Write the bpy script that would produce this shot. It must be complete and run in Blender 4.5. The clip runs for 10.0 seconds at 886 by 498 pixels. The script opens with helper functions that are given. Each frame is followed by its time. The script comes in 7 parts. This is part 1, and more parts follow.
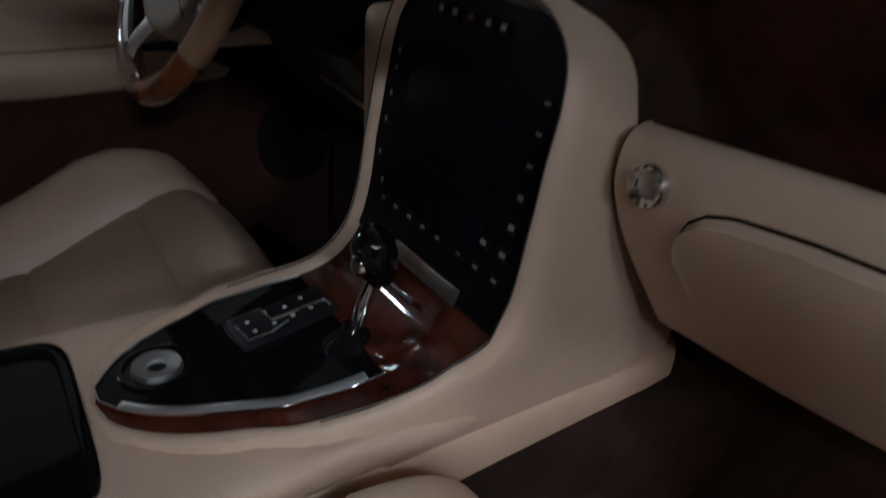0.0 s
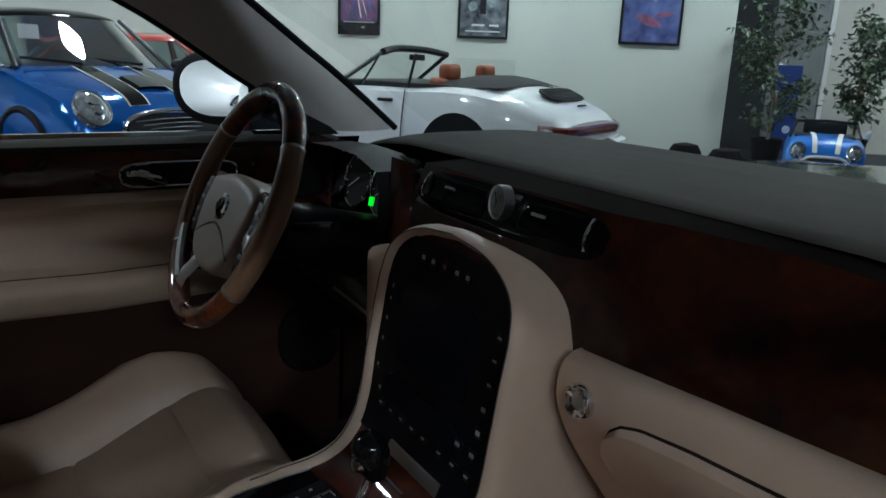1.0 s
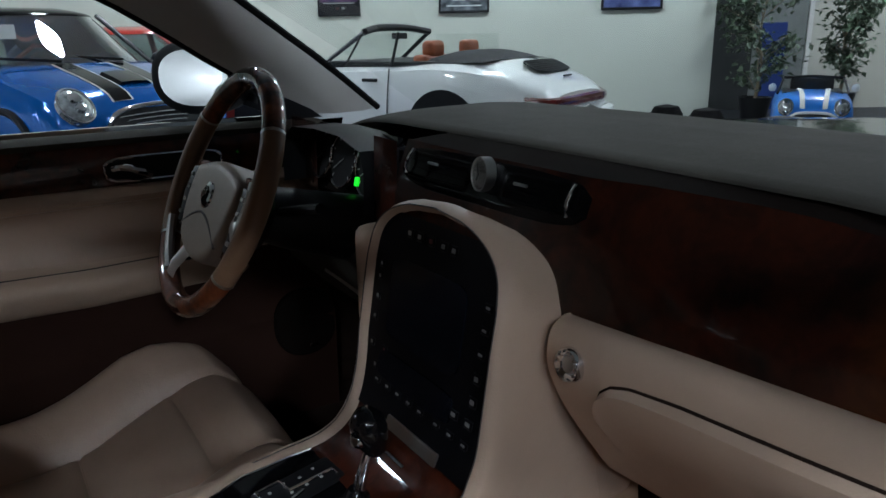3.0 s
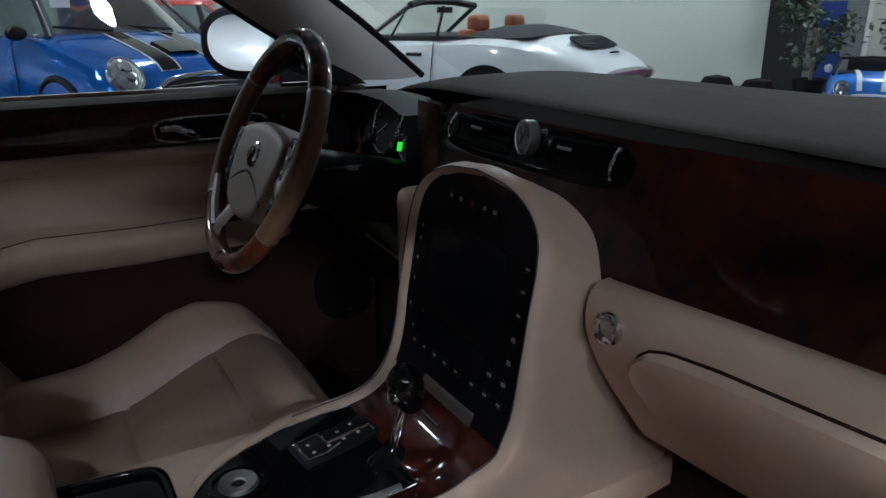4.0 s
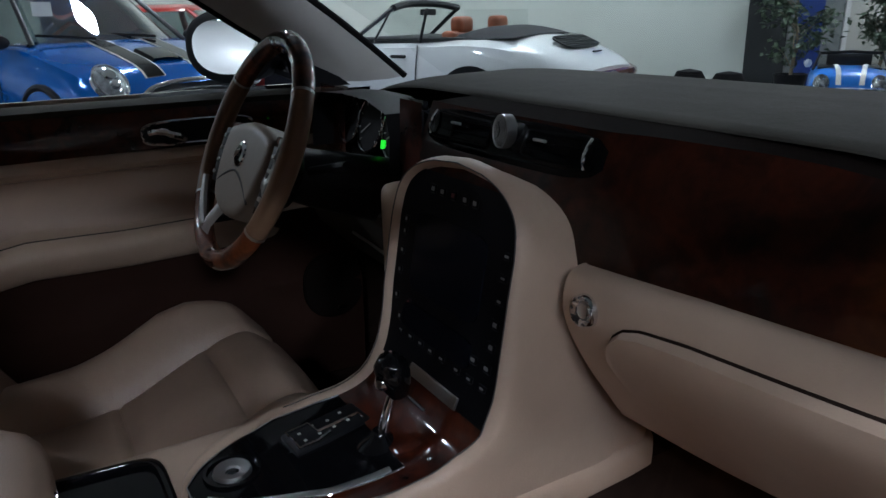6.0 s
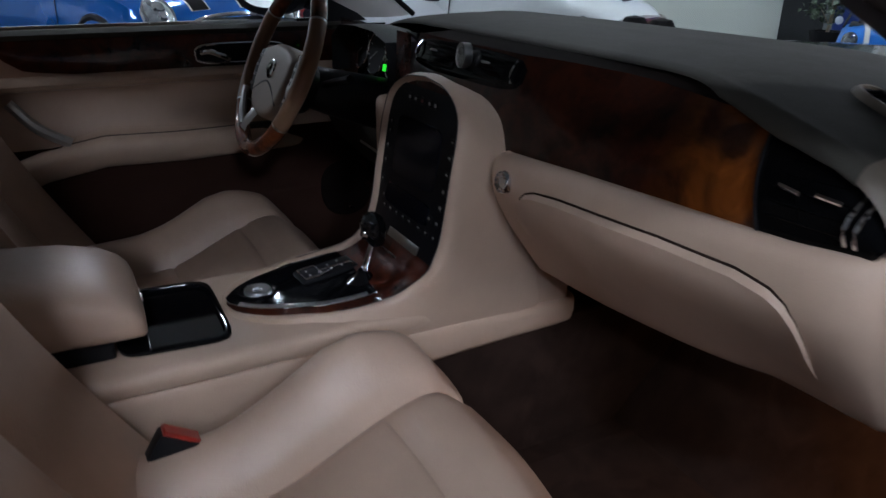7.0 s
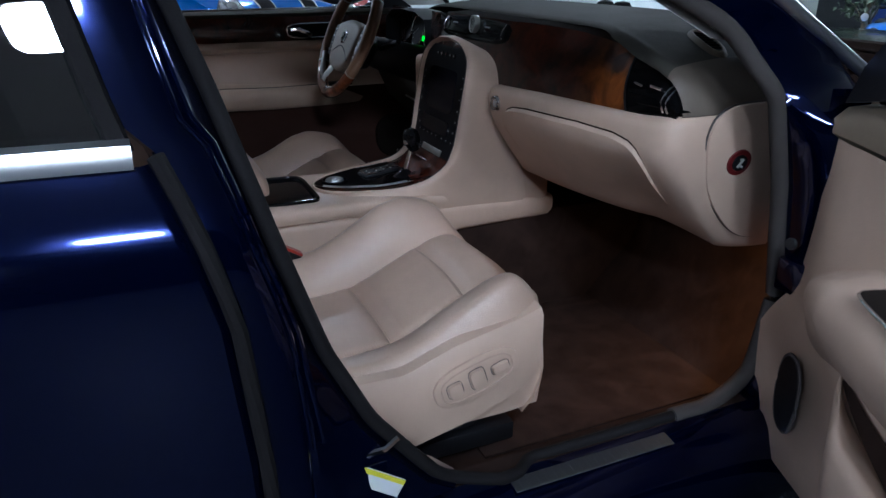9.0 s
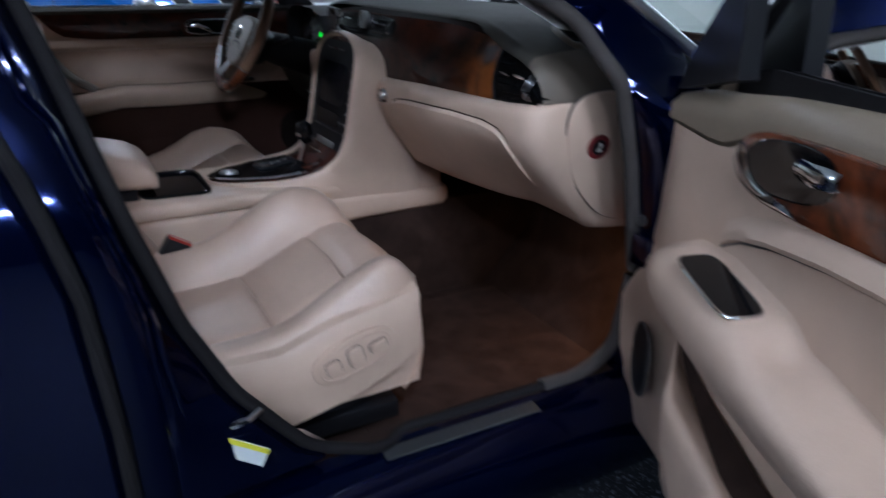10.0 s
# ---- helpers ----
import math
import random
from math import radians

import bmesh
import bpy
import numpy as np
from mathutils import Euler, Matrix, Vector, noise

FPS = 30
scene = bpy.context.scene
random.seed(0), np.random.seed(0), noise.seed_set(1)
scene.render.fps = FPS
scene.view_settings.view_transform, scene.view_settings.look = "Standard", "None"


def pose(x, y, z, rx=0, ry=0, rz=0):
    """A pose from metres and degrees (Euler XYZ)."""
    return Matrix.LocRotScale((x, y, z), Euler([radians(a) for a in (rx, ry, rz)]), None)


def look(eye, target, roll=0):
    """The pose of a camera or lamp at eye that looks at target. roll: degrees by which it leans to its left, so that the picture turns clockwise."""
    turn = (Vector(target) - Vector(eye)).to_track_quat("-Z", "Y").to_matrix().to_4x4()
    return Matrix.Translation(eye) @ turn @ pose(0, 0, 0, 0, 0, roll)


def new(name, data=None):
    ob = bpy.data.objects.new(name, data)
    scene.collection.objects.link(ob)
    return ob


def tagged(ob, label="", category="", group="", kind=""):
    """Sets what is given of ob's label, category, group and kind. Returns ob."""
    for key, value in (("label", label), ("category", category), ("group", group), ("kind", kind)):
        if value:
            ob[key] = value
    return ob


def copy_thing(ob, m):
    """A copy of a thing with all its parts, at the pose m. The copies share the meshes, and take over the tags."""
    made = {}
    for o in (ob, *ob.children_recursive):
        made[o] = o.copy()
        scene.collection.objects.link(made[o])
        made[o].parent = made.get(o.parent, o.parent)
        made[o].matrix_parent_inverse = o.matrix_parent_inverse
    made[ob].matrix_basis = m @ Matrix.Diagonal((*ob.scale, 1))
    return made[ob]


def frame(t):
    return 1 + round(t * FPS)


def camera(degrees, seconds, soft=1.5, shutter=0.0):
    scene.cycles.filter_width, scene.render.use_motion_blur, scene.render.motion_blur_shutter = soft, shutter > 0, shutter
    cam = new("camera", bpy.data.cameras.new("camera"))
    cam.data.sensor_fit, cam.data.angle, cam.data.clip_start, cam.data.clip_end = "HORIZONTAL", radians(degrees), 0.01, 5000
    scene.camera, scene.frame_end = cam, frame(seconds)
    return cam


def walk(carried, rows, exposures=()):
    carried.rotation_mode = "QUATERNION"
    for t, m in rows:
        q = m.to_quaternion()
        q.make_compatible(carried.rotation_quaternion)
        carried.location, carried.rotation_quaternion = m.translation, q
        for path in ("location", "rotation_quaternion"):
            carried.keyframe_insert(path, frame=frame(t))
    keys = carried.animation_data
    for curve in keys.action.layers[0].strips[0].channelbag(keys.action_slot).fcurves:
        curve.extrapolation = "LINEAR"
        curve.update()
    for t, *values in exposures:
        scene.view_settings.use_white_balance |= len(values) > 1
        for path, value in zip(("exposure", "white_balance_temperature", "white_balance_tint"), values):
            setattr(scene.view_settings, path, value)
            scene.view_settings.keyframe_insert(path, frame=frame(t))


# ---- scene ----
cam = camera(63.5, 10.0, shutter=0.3)
PATH = [
    (0, (0.511, 0.031, 1.016), (-0.947, 1.036, 0.086), 4.0),
    (0.2, (0.549, 0.013, 1.064), (-0.942, 1.042, 0.218), 2.5),
    (0.5, (0.593, -0.008, 1.111), (-0.973, 1.014, 0.401), 2.4),
    (0.7, (0.628, 0.019, 1.099), (-0.986, 1.045, 0.515), 1.5),
    (1, (0.648, -0.02, 1.135), (-0.983, 1.019, 0.625), 2.2),
    (1.5, (0.665, -0.024, 1.141), (-0.971, 1.044, 0.711), 1.0),
    (2, (0.666, -0.021, 1.142), (-0.945, 1.087, 0.721), 1.1),
    (2.5, (0.664, -0.016, 1.136), (-0.946, 1.071, 0.661), 0.6),
    (3, (0.66, -0.014, 1.132), (-0.951, 1.027, 0.564), -1.1),
    (3.2, (0.659, -0.019, 1.129), (-0.958, 0.999, 0.538), -1.6),
    (4.3, (0.668, -0.023, 1.103), (-0.991, 0.905, 0.479), -0.0),
    (4.5, (0.667, -0.03, 1.095), (-0.976, 0.931, 0.48), 1.0),
    (5, (0.677, -0.03, 1.093), (-0.935, 0.973, 0.463), 0.0),
    (5.5, (0.679, -0.028, 1.107), (-0.942, 0.969, 0.493), -1.9),
    (5.7, (0.679, -0.029, 1.11), (-0.947, 0.961, 0.497), -2.1),
    (6.8, (0.948, -0.075, 1.114), (-0.72, 0.784, 0.421), 1.5),
    (7, (1.046, -0.111, 1.124), (-0.595, 0.75, 0.371), 0.5),
    (7.5, (1.214, -0.121, 1.105), (-0.41, 0.777, 0.36), 1.9),
    (8, (1.406, -0.168, 1.08), (-0.323, 0.52, 0.346), 2.5),
    (8.5, (1.544, -0.23, 1.112), (-0.247, 0.417, 0.501), 1.7),
    (9, (1.644, -0.327, 1.117), (-0.057, 0.416, 0.373), -0.0),
    (9.5, (1.676, -0.314, 1.134), (-0.099, 0.346, 0.492), -0.7),
    (10, (1.752, -0.252, 1.103), (0.122, 0.644, 0.368), 0.7),
]
walk(cam, [(t, look(eye, target, roll)) for t, eye, target, roll in PATH], exposures=[(0.0, -0.3, 6300, 12), (1.0, -0.28, 6000, 5), (2.5, -0.2, 6050, 8), (5.5, -0.28, 5950, 10), (7.5, -0.22, 5950, 16), (8.5, -0.05, 5600, 14), (9.5, 0.1, 5400, 11), (10.0, 0.18, 5500, 14)])

# ---- light ----
world = bpy.data.worlds.new("world")
scene.world = world
world.use_nodes = True
world.node_tree.nodes["Background"].inputs[0].default_value = (0.55, 0.6, 0.65, 1)
world.node_tree.nodes["Background"].inputs[1].default_value = 0.02


# ---- materials ----
def material(name, colour, rough=0.5, metal=0.0, coat=0.0, grain=0.0, grain_size=200.0, blotch=0.12, blotch_size=6.0, sheen=0.0, second=None, ior=1.5):
    m = bpy.data.materials.new(name)
    m.use_nodes = True
    nt = m.node_tree
    b = nt.nodes["Principled BSDF"]
    b.inputs["Roughness"].default_value = rough
    b.inputs["Metallic"].default_value = metal
    b.inputs["Coat Weight"].default_value = coat
    b.inputs["Coat Roughness"].default_value = 0.03
    b.inputs["IOR"].default_value = ior
    b.inputs["Sheen Weight"].default_value = sheen
    tc = nt.nodes.new("ShaderNodeTexCoord")
    big = nt.nodes.new("ShaderNodeTexNoise")
    big.inputs["Scale"].default_value = blotch_size
    big.inputs["Detail"].default_value = 6
    nt.links.new(tc.outputs["Object"], big.inputs["Vector"])
    fine = nt.nodes.new("ShaderNodeTexNoise")
    fine.inputs["Scale"].default_value = grain_size
    fine.inputs["Detail"].default_value = 3
    nt.links.new(tc.outputs["Object"], fine.inputs["Vector"])
    ramp = nt.nodes.new("ShaderNodeValToRGB")
    c = Vector(colour)
    low = second if second else tuple(c * (1 - blotch))
    ramp.color_ramp.elements[0].color = (*low, 1)
    ramp.color_ramp.elements[1].color = (*(c * (1 + 0.5 * blotch)), 1)
    ramp.color_ramp.elements[0].position, ramp.color_ramp.elements[1].position = 0.3, 0.7
    nt.links.new(big.outputs["Fac"], ramp.inputs["Fac"])
    nt.links.new(ramp.outputs["Color"], b.inputs["Base Color"])
    span = nt.nodes.new("ShaderNodeMapRange")
    span.inputs["To Min"].default_value = max(0.02, rough * 0.85)
    span.inputs["To Max"].default_value = min(1.0, rough * 1.15)
    nt.links.new(fine.outputs["Fac"], span.inputs["Value"])
    nt.links.new(span.outputs["Result"], b.inputs["Roughness"])
    if grain:
        bump = nt.nodes.new("ShaderNodeBump")
        bump.inputs["Strength"].default_value = grain
        bump.inputs["Distance"].default_value = 0.001
        nt.links.new(fine.outputs["Fac"], bump.inputs["Height"])
        nt.links.new(bump.outputs["Normal"], b.inputs["Normal"])
    return m


def leather(name, colour, rough=0.42):
    m = material(name, colour, rough, grain=0.0, blotch=0.10, blotch_size=9)
    nt = m.node_tree
    b = nt.nodes["Principled BSDF"]
    tc = nt.nodes.new("ShaderNodeTexCoord")
    v = nt.nodes.new("ShaderNodeTexVoronoi")
    v.inputs["Scale"].default_value = 420
    wr = nt.nodes.new("ShaderNodeTexNoise")
    wr.inputs["Scale"].default_value = 26
    wr.inputs["Detail"].default_value = 8
    nt.links.new(tc.outputs["Object"], v.inputs["Vector"])
    nt.links.new(tc.outputs["Object"], wr.inputs["Vector"])
    b1 = nt.nodes.new("ShaderNodeBump")
    b1.inputs["Strength"].default_value, b1.inputs["Distance"].default_value = 0.25, 0.0006
    b2 = nt.nodes.new("ShaderNodeBump")
    b2.inputs["Strength"].default_value, b2.inputs["Distance"].default_value = 0.3, 0.004
    nt.links.new(v.outputs["Distance"], b1.inputs["Height"])
    nt.links.new(wr.outputs["Fac"], b2.inputs["Height"])
    nt.links.new(b2.outputs["Normal"], b1.inputs["Normal"])
    nt.links.new(b1.outputs["Normal"], b.inputs["Normal"])
    return m


def burl(name, dark, light, scale=9.0, coat=1.0):
    m = bpy.data.materials.new(name)
    m.use_nodes = True
    nt = m.node_tree
    b = nt.nodes["Principled BSDF"]
    tc = nt.nodes.new("ShaderNodeTexCoord")
    n1 = nt.nodes.new("ShaderNodeTexNoise")
    n1.inputs["Scale"].default_value, n1.inputs["Detail"].default_value, n1.inputs["Distortion"].default_value = scale, 9, 2.2
    n2 = nt.nodes.new("ShaderNodeTexNoise")
    n2.inputs["Scale"].default_value, n2.inputs["Detail"].default_value, n2.inputs["Distortion"].default_value = scale * 6, 6, 1.0
    mix = nt.nodes.new("ShaderNodeMath")
    mix.operation = "MULTIPLY_ADD"
    mix.inputs[1].default_value, mix.inputs[2].default_value = 0.45, 0.0
    add = nt.nodes.new("ShaderNodeMath")
    nt.links.new(tc.outputs["Object"], n1.inputs["Vector"])
    nt.links.new(tc.outputs["Object"], n2.inputs["Vector"])
    nt.links.new(n2.outputs["Fac"], mix.inputs[0])
    nt.links.new(n1.outputs["Fac"], add.inputs[0])
    nt.links.new(mix.outputs[0], add.inputs[1])
    r = nt.nodes.new("ShaderNodeValToRGB")
    r.color_ramp.elements[0].position, r.color_ramp.elements[0].color = 0.52, (*dark, 1)
    r.color_ramp.elements[1].position, r.color_ramp.elements[1].color = 0.92, (*light, 1)
    nt.links.new(add.outputs[0], r.inputs["Fac"])
    nt.links.new(r.outputs["Color"], b.inputs["Base Color"])
    b.inputs["Roughness"].default_value = 0.5
    b.inputs["Specular IOR Level"].default_value = 0.1
    b.inputs["Coat Weight"].default_value = coat
    b.inputs["Coat Roughness"].default_value = 0.04
    return m


def amber_glow(m):
    """Veneer turning to paler amber burl at its outer end, caught light painted in."""
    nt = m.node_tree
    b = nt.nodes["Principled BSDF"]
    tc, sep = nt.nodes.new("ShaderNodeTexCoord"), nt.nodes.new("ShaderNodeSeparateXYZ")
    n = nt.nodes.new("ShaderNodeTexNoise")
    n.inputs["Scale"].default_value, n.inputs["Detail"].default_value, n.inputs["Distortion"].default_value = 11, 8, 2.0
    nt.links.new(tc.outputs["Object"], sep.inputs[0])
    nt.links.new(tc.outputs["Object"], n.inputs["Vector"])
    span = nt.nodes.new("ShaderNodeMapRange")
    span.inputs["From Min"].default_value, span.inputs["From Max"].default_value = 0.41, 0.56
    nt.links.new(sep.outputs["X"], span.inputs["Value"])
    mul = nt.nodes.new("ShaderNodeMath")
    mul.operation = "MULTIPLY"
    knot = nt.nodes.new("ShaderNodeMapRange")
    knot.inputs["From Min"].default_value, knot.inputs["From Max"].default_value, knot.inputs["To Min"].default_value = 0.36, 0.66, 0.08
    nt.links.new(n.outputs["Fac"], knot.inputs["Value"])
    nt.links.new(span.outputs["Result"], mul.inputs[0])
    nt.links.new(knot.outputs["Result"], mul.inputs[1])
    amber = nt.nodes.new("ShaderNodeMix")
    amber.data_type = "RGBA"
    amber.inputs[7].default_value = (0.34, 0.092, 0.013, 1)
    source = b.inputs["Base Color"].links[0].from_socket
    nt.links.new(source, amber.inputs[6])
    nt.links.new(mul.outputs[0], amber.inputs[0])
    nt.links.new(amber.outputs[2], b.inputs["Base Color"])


def glass(name, tint=(1, 1, 1), gloss=1.0, film=0.0):
    m = bpy.data.materials.new(name)
    m.use_nodes = True
    nt = m.node_tree
    nt.nodes.remove(nt.nodes["Principled BSDF"])
    out = nt.nodes["Material Output"]
    tr, gl, mx = nt.nodes.new("ShaderNodeBsdfTransparent"), nt.nodes.new("ShaderNodeBsdfGlossy"), nt.nodes.new("ShaderNodeMixShader")
    fr, mul = nt.nodes.new("ShaderNodeFresnel"), nt.nodes.new("ShaderNodeMath")
    tr.inputs[0].default_value = (*tint, 1)
    gl.inputs["Roughness"].default_value = 0.01
    fr.inputs[0].default_value = 1.5
    mul.operation, mul.inputs[1].default_value, mul.inputs[2].default_value = "MULTIPLY_ADD", gloss, film
    nt.links.new(fr.outputs[0], mul.inputs[0])
    nt.links.new(mul.outputs[0], mx.inputs[0])
    nt.links.new(tr.outputs[0], mx.inputs[1])
    nt.links.new(gl.outputs[0], mx.inputs[2])
    nt.links.new(mx.outputs[0], out.inputs[0])
    return m


def emitter(name, colour, strength):
    m = bpy.data.materials.new(name)
    m.use_nodes = True
    b = m.node_tree.nodes["Principled BSDF"]
    b.inputs["Base Color"].default_value = (*colour, 1)
    b.inputs["Emission Color"].default_value = (*colour, 1)
    b.inputs["Emission Strength"].default_value = strength
    return m


LEATHER = leather("sand_leather", (0.524, 0.372, 0.284))
LEATHER_INSERT = leather("sand_leather_insert", (0.487, 0.344, 0.264), 0.5)
TRIM = leather("sand_trim", (0.534, 0.385, 0.293), 0.5)
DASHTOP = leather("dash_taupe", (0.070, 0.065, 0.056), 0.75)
CROWN = material("shade_brown", (0.012, 0.009, 0.008), 0.9, grain=0.3, grain_size=600, ior=1.06)
# Same leather as the top, coloured paler for the light on the end.
DASHEND_LIT = leather("dash_taupe_lit", (0.135, 0.108, 0.084), 0.6)
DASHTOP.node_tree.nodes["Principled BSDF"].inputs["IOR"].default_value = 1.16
DOORTOP = leather("door_taupe", (0.205, 0.155, 0.108), 0.6)
PILLAR = material("pillar_cloth", (0.60, 0.57, 0.545), 0.85, grain=0.5, grain_size=900)
HEADLINER = material("headliner", (0.5, 0.45, 0.38), 0.9, grain=0.4, grain_size=700)


def carpet(name, colour, brushed):
    """Cut-pile carpet with paler strokes where the pile was brushed the other way."""
    m = material(name, colour, 0.95, grain=1.0, grain_size=600, blotch=0.3, blotch_size=16, ior=1.1)
    nt = m.node_tree
    b = nt.nodes["Principled BSDF"]
    tc, mp = nt.nodes.new("ShaderNodeTexCoord"), nt.nodes.new("ShaderNodeMapping")
    mp.inputs["Scale"].default_value = (8, 6, 6)
    mp.inputs["Rotation"].default_value = (0, 0, 0.35)
    n = nt.nodes.new("ShaderNodeTexNoise")
    n.inputs["Scale"].default_value, n.inputs["Detail"].default_value, n.inputs["Distortion"].default_value = 1.0, 4, 0.8
    span = nt.nodes.new("ShaderNodeMapRange")
    span.inputs["From Min"].default_value, span.inputs["From Max"].default_value = 0.52, 0.68
    mix = nt.nodes.new("ShaderNodeMix")
    mix.data_type = "RGBA"
    mix.inputs[7].default_value = (*(Vector(colour) * brushed), 1)
    nt.links.new(tc.outputs["Object"], mp.inputs["Vector"])
    nt.links.new(mp.outputs["Vector"], n.inputs["Vector"])
    nt.links.new(n.outputs["Fac"], span.inputs["Value"])
    nt.links.new(span.outputs["Result"], mix.inputs[0])
    nt.links.new(b.inputs["Base Color"].links[0].from_socket, mix.inputs[6])
    nt.links.new(mix.outputs[2], b.inputs["Base Color"])
    return m


CARPET = carpet("carpet_brown", (0.0275, 0.0170, 0.0140), 1.3)
MAT_RUG = carpet("mat_brown", (0.0310, 0.0195, 0.0162), 1.35)
WOOD = burl("burl_walnut", (0.010, 0.0022, 0.0015), (0.085, 0.015, 0.005))
WOOD_DOOR = burl("burl_walnut_door", (0.010, 0.0025, 0.0016), (0.17, 0.036, 0.009), 7.0)
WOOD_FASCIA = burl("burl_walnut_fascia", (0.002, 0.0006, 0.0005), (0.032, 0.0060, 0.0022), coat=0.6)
amber_glow(WOOD_FASCIA)
# Leather colour darkened to stand for the shade below the driver's armrest.
DOORLOW_SHADED = leather("door_lower_shaded", (0.042, 0.019, 0.0145), 0.8)
DOORLOW_SHADED.node_tree.nodes["Principled BSDF"].inputs["IOR"].default_value = 1.15
WOOD_RIM = burl("wheel_wood", (0.035, 0.009, 0.004), (0.17, 0.045, 0.015), 14)
NAVY = material("navy_paint", (0.0006, 0.0045, 0.040), 0.10, metal=0.85, coat=0.55, blotch=0.05, grain_size=1500)
BLACK = material("black_plastic", (0.010, 0.010, 0.012), 0.4, blotch=0.2, ior=1.32)
GLOSSBLACK = material("gloss_black", (0.005, 0.005, 0.006), 0.06, blotch=0.1, ior=1.45)
PANELBLACK = material("satin_black_panel", (0.004, 0.004, 0.005), 0.05, blotch=0.1, ior=1.3)
CLOCKFACE = material("clock_face_grey", (0.06, 0.06, 0.064), 0.4, blotch=0.1)
VENTBLACK = material("vent_black", (0.003, 0.003, 0.0035), 0.08, blotch=0.1, ior=1.2)
HUB = leather("hub_taupe", (0.245, 0.190, 0.150), 0.5)
SCREEN = material("dark_screen", (0.005, 0.006, 0.010), 0.18, blotch=0.05, ior=1.25)
UNITBLACK = material("head_unit_black", (0.005, 0.005, 0.007), 0.35, blotch=0.1, ior=1.22)
RUBBER = material("rubber_seal", (0.012, 0.011, 0.012), 0.75, grain=0.3, ior=1.18)
PILE = material("opening_trim_pile", (0.062, 0.054, 0.051), 0.95, grain=0.8, grain_size=900, ior=1.15)
SEAL = material("grey_seal", (0.07, 0.06, 0.06), 0.8, grain=0.6, grain_size=900)
CHROME = material("chrome", (0.72, 0.72, 0.74), 0.08, metal=1.0, blotch=0.03)
SILVER = material("satin_silver", (0.52, 0.51, 0.50), 0.3, metal=1.0, blotch=0.08)
STEEL = material("brushed_sill_steel", (0.085, 0.088, 0.095), 0.5, metal=0.8, grain=0.3, grain_size=400)
WHITE_MARK = material("white_print", (0.55, 0.55, 0.52), 0.5)
KEY_MARK = material("key_print", (0.30, 0.30, 0.29), 0.5)
BRIGHT = material("bright_aluminium", (0.82, 0.83, 0.84), 0.36, metal=1.0, blotch=0.03)
RED_MARK = material("red_print", (0.13, 0.010, 0.012), 0.4)
MIRROR = material("mirror_glass", (0.9, 0.9, 0.9), 0.0, metal=1.0, blotch=0.0)
PANE = glass("clear_glass", (0.93, 0.95, 0.94), 0.08)
CARGLASS = glass("parked_car_glass", (0.66, 0.76, 0.76), 3.0, 0.14)
TINT = glass("tinted_glass", (0.09, 0.095, 0.11), 1.3, 0.07)
WALL = material("wall_paint", (0.51, 0.535, 0.475), 0.8, grain=0.15, grain_size=120, blotch=0.05, blotch_size=1.5)
WALL_B = material("wall_paint_beige", (0.44, 0.425, 0.375), 0.8, grain=0.15, grain_size=120, blotch=0.05, blotch_size=1.5)
UNSEEN_DARK = material("unseen_dark_wall", (0.012, 0.013, 0.016), 0.25, blotch=0.2)
RIM_LEATHER = leather("rim_leather", (0.20, 0.112, 0.066), 0.33)
CEIL = material("ceiling_paint", (0.6, 0.6, 0.58), 0.9, blotch=0.04, blotch_size=2)


def terrazzo(name, ground, chip):
    """Dark floor with pale chips of several sizes."""
    m = material(name, ground, 0.42, grain=0.2, grain_size=90, blotch=0.4, blotch_size=3, ior=1.2)
    nt = m.node_tree
    b = nt.nodes["Principled BSDF"]
    tc = nt.nodes.new("ShaderNodeTexCoord")
    source = b.inputs["Base Color"].links[0].from_socket
    for scale, reach in ((55, 0.34), (130, 0.36)):
        v = nt.nodes.new("ShaderNodeTexVoronoi")
        v.inputs["Scale"].default_value = scale
        n = nt.nodes.new("ShaderNodeTexNoise")
        n.inputs["Scale"].default_value, n.inputs["Detail"].default_value = scale * 1.7, 3
        add = nt.nodes.new("ShaderNodeMath")
        add.operation, add.inputs[1].default_value, add.inputs[2].default_value = "MULTIPLY_ADD", 0.5, 0.0
        total = nt.nodes.new("ShaderNodeMath")
        less = nt.nodes.new("ShaderNodeMath")
        less.operation, less.inputs[1].default_value = "LESS_THAN", reach + 0.12
        mix = nt.nodes.new("ShaderNodeMix")
        mix.data_type = "RGBA"
        mix.inputs[7].default_value = (*chip, 1)
        for node in (v, n):
            nt.links.new(tc.outputs["Object"], node.inputs["Vector"])
        nt.links.new(n.outputs["Fac"], add.inputs[0])
        nt.links.new(v.outputs["Distance"], total.inputs[0])
        nt.links.new(add.outputs[0], total.inputs[1])
        nt.links.new(total.outputs[0], less.inputs[0])
        nt.links.new(less.outputs[0], mix.inputs[0])
        nt.links.new(source, mix.inputs[6])
        source = mix.outputs[2]
    nt.links.new(source, b.inputs["Base Color"])
    return m


FLOOR = terrazzo("floor_terrazzo", (0.020, 0.022, 0.027), (0.15, 0.16, 0.19))
BLUE = material("bright_blue_paint", (0.003, 0.10, 0.40), 0.16, metal=0.4, coat=0.6, blotch=0.06)
TOYBLUE = material("toy_blue", (0.010, 0.15, 0.55), 0.35, coat=0.5, blotch=0.06)
WHITEPAINT = material("white_paint", (0.78, 0.80, 0.80), 0.3, coat=1.0, blotch=0.03)
REDPAINT = material("red_paint", (0.33, 0.02, 0.012), 0.3, coat=1.0, blotch=0.06)
CAN_LEATHER = leather("tan_leather", (0.33, 0.09, 0.035))
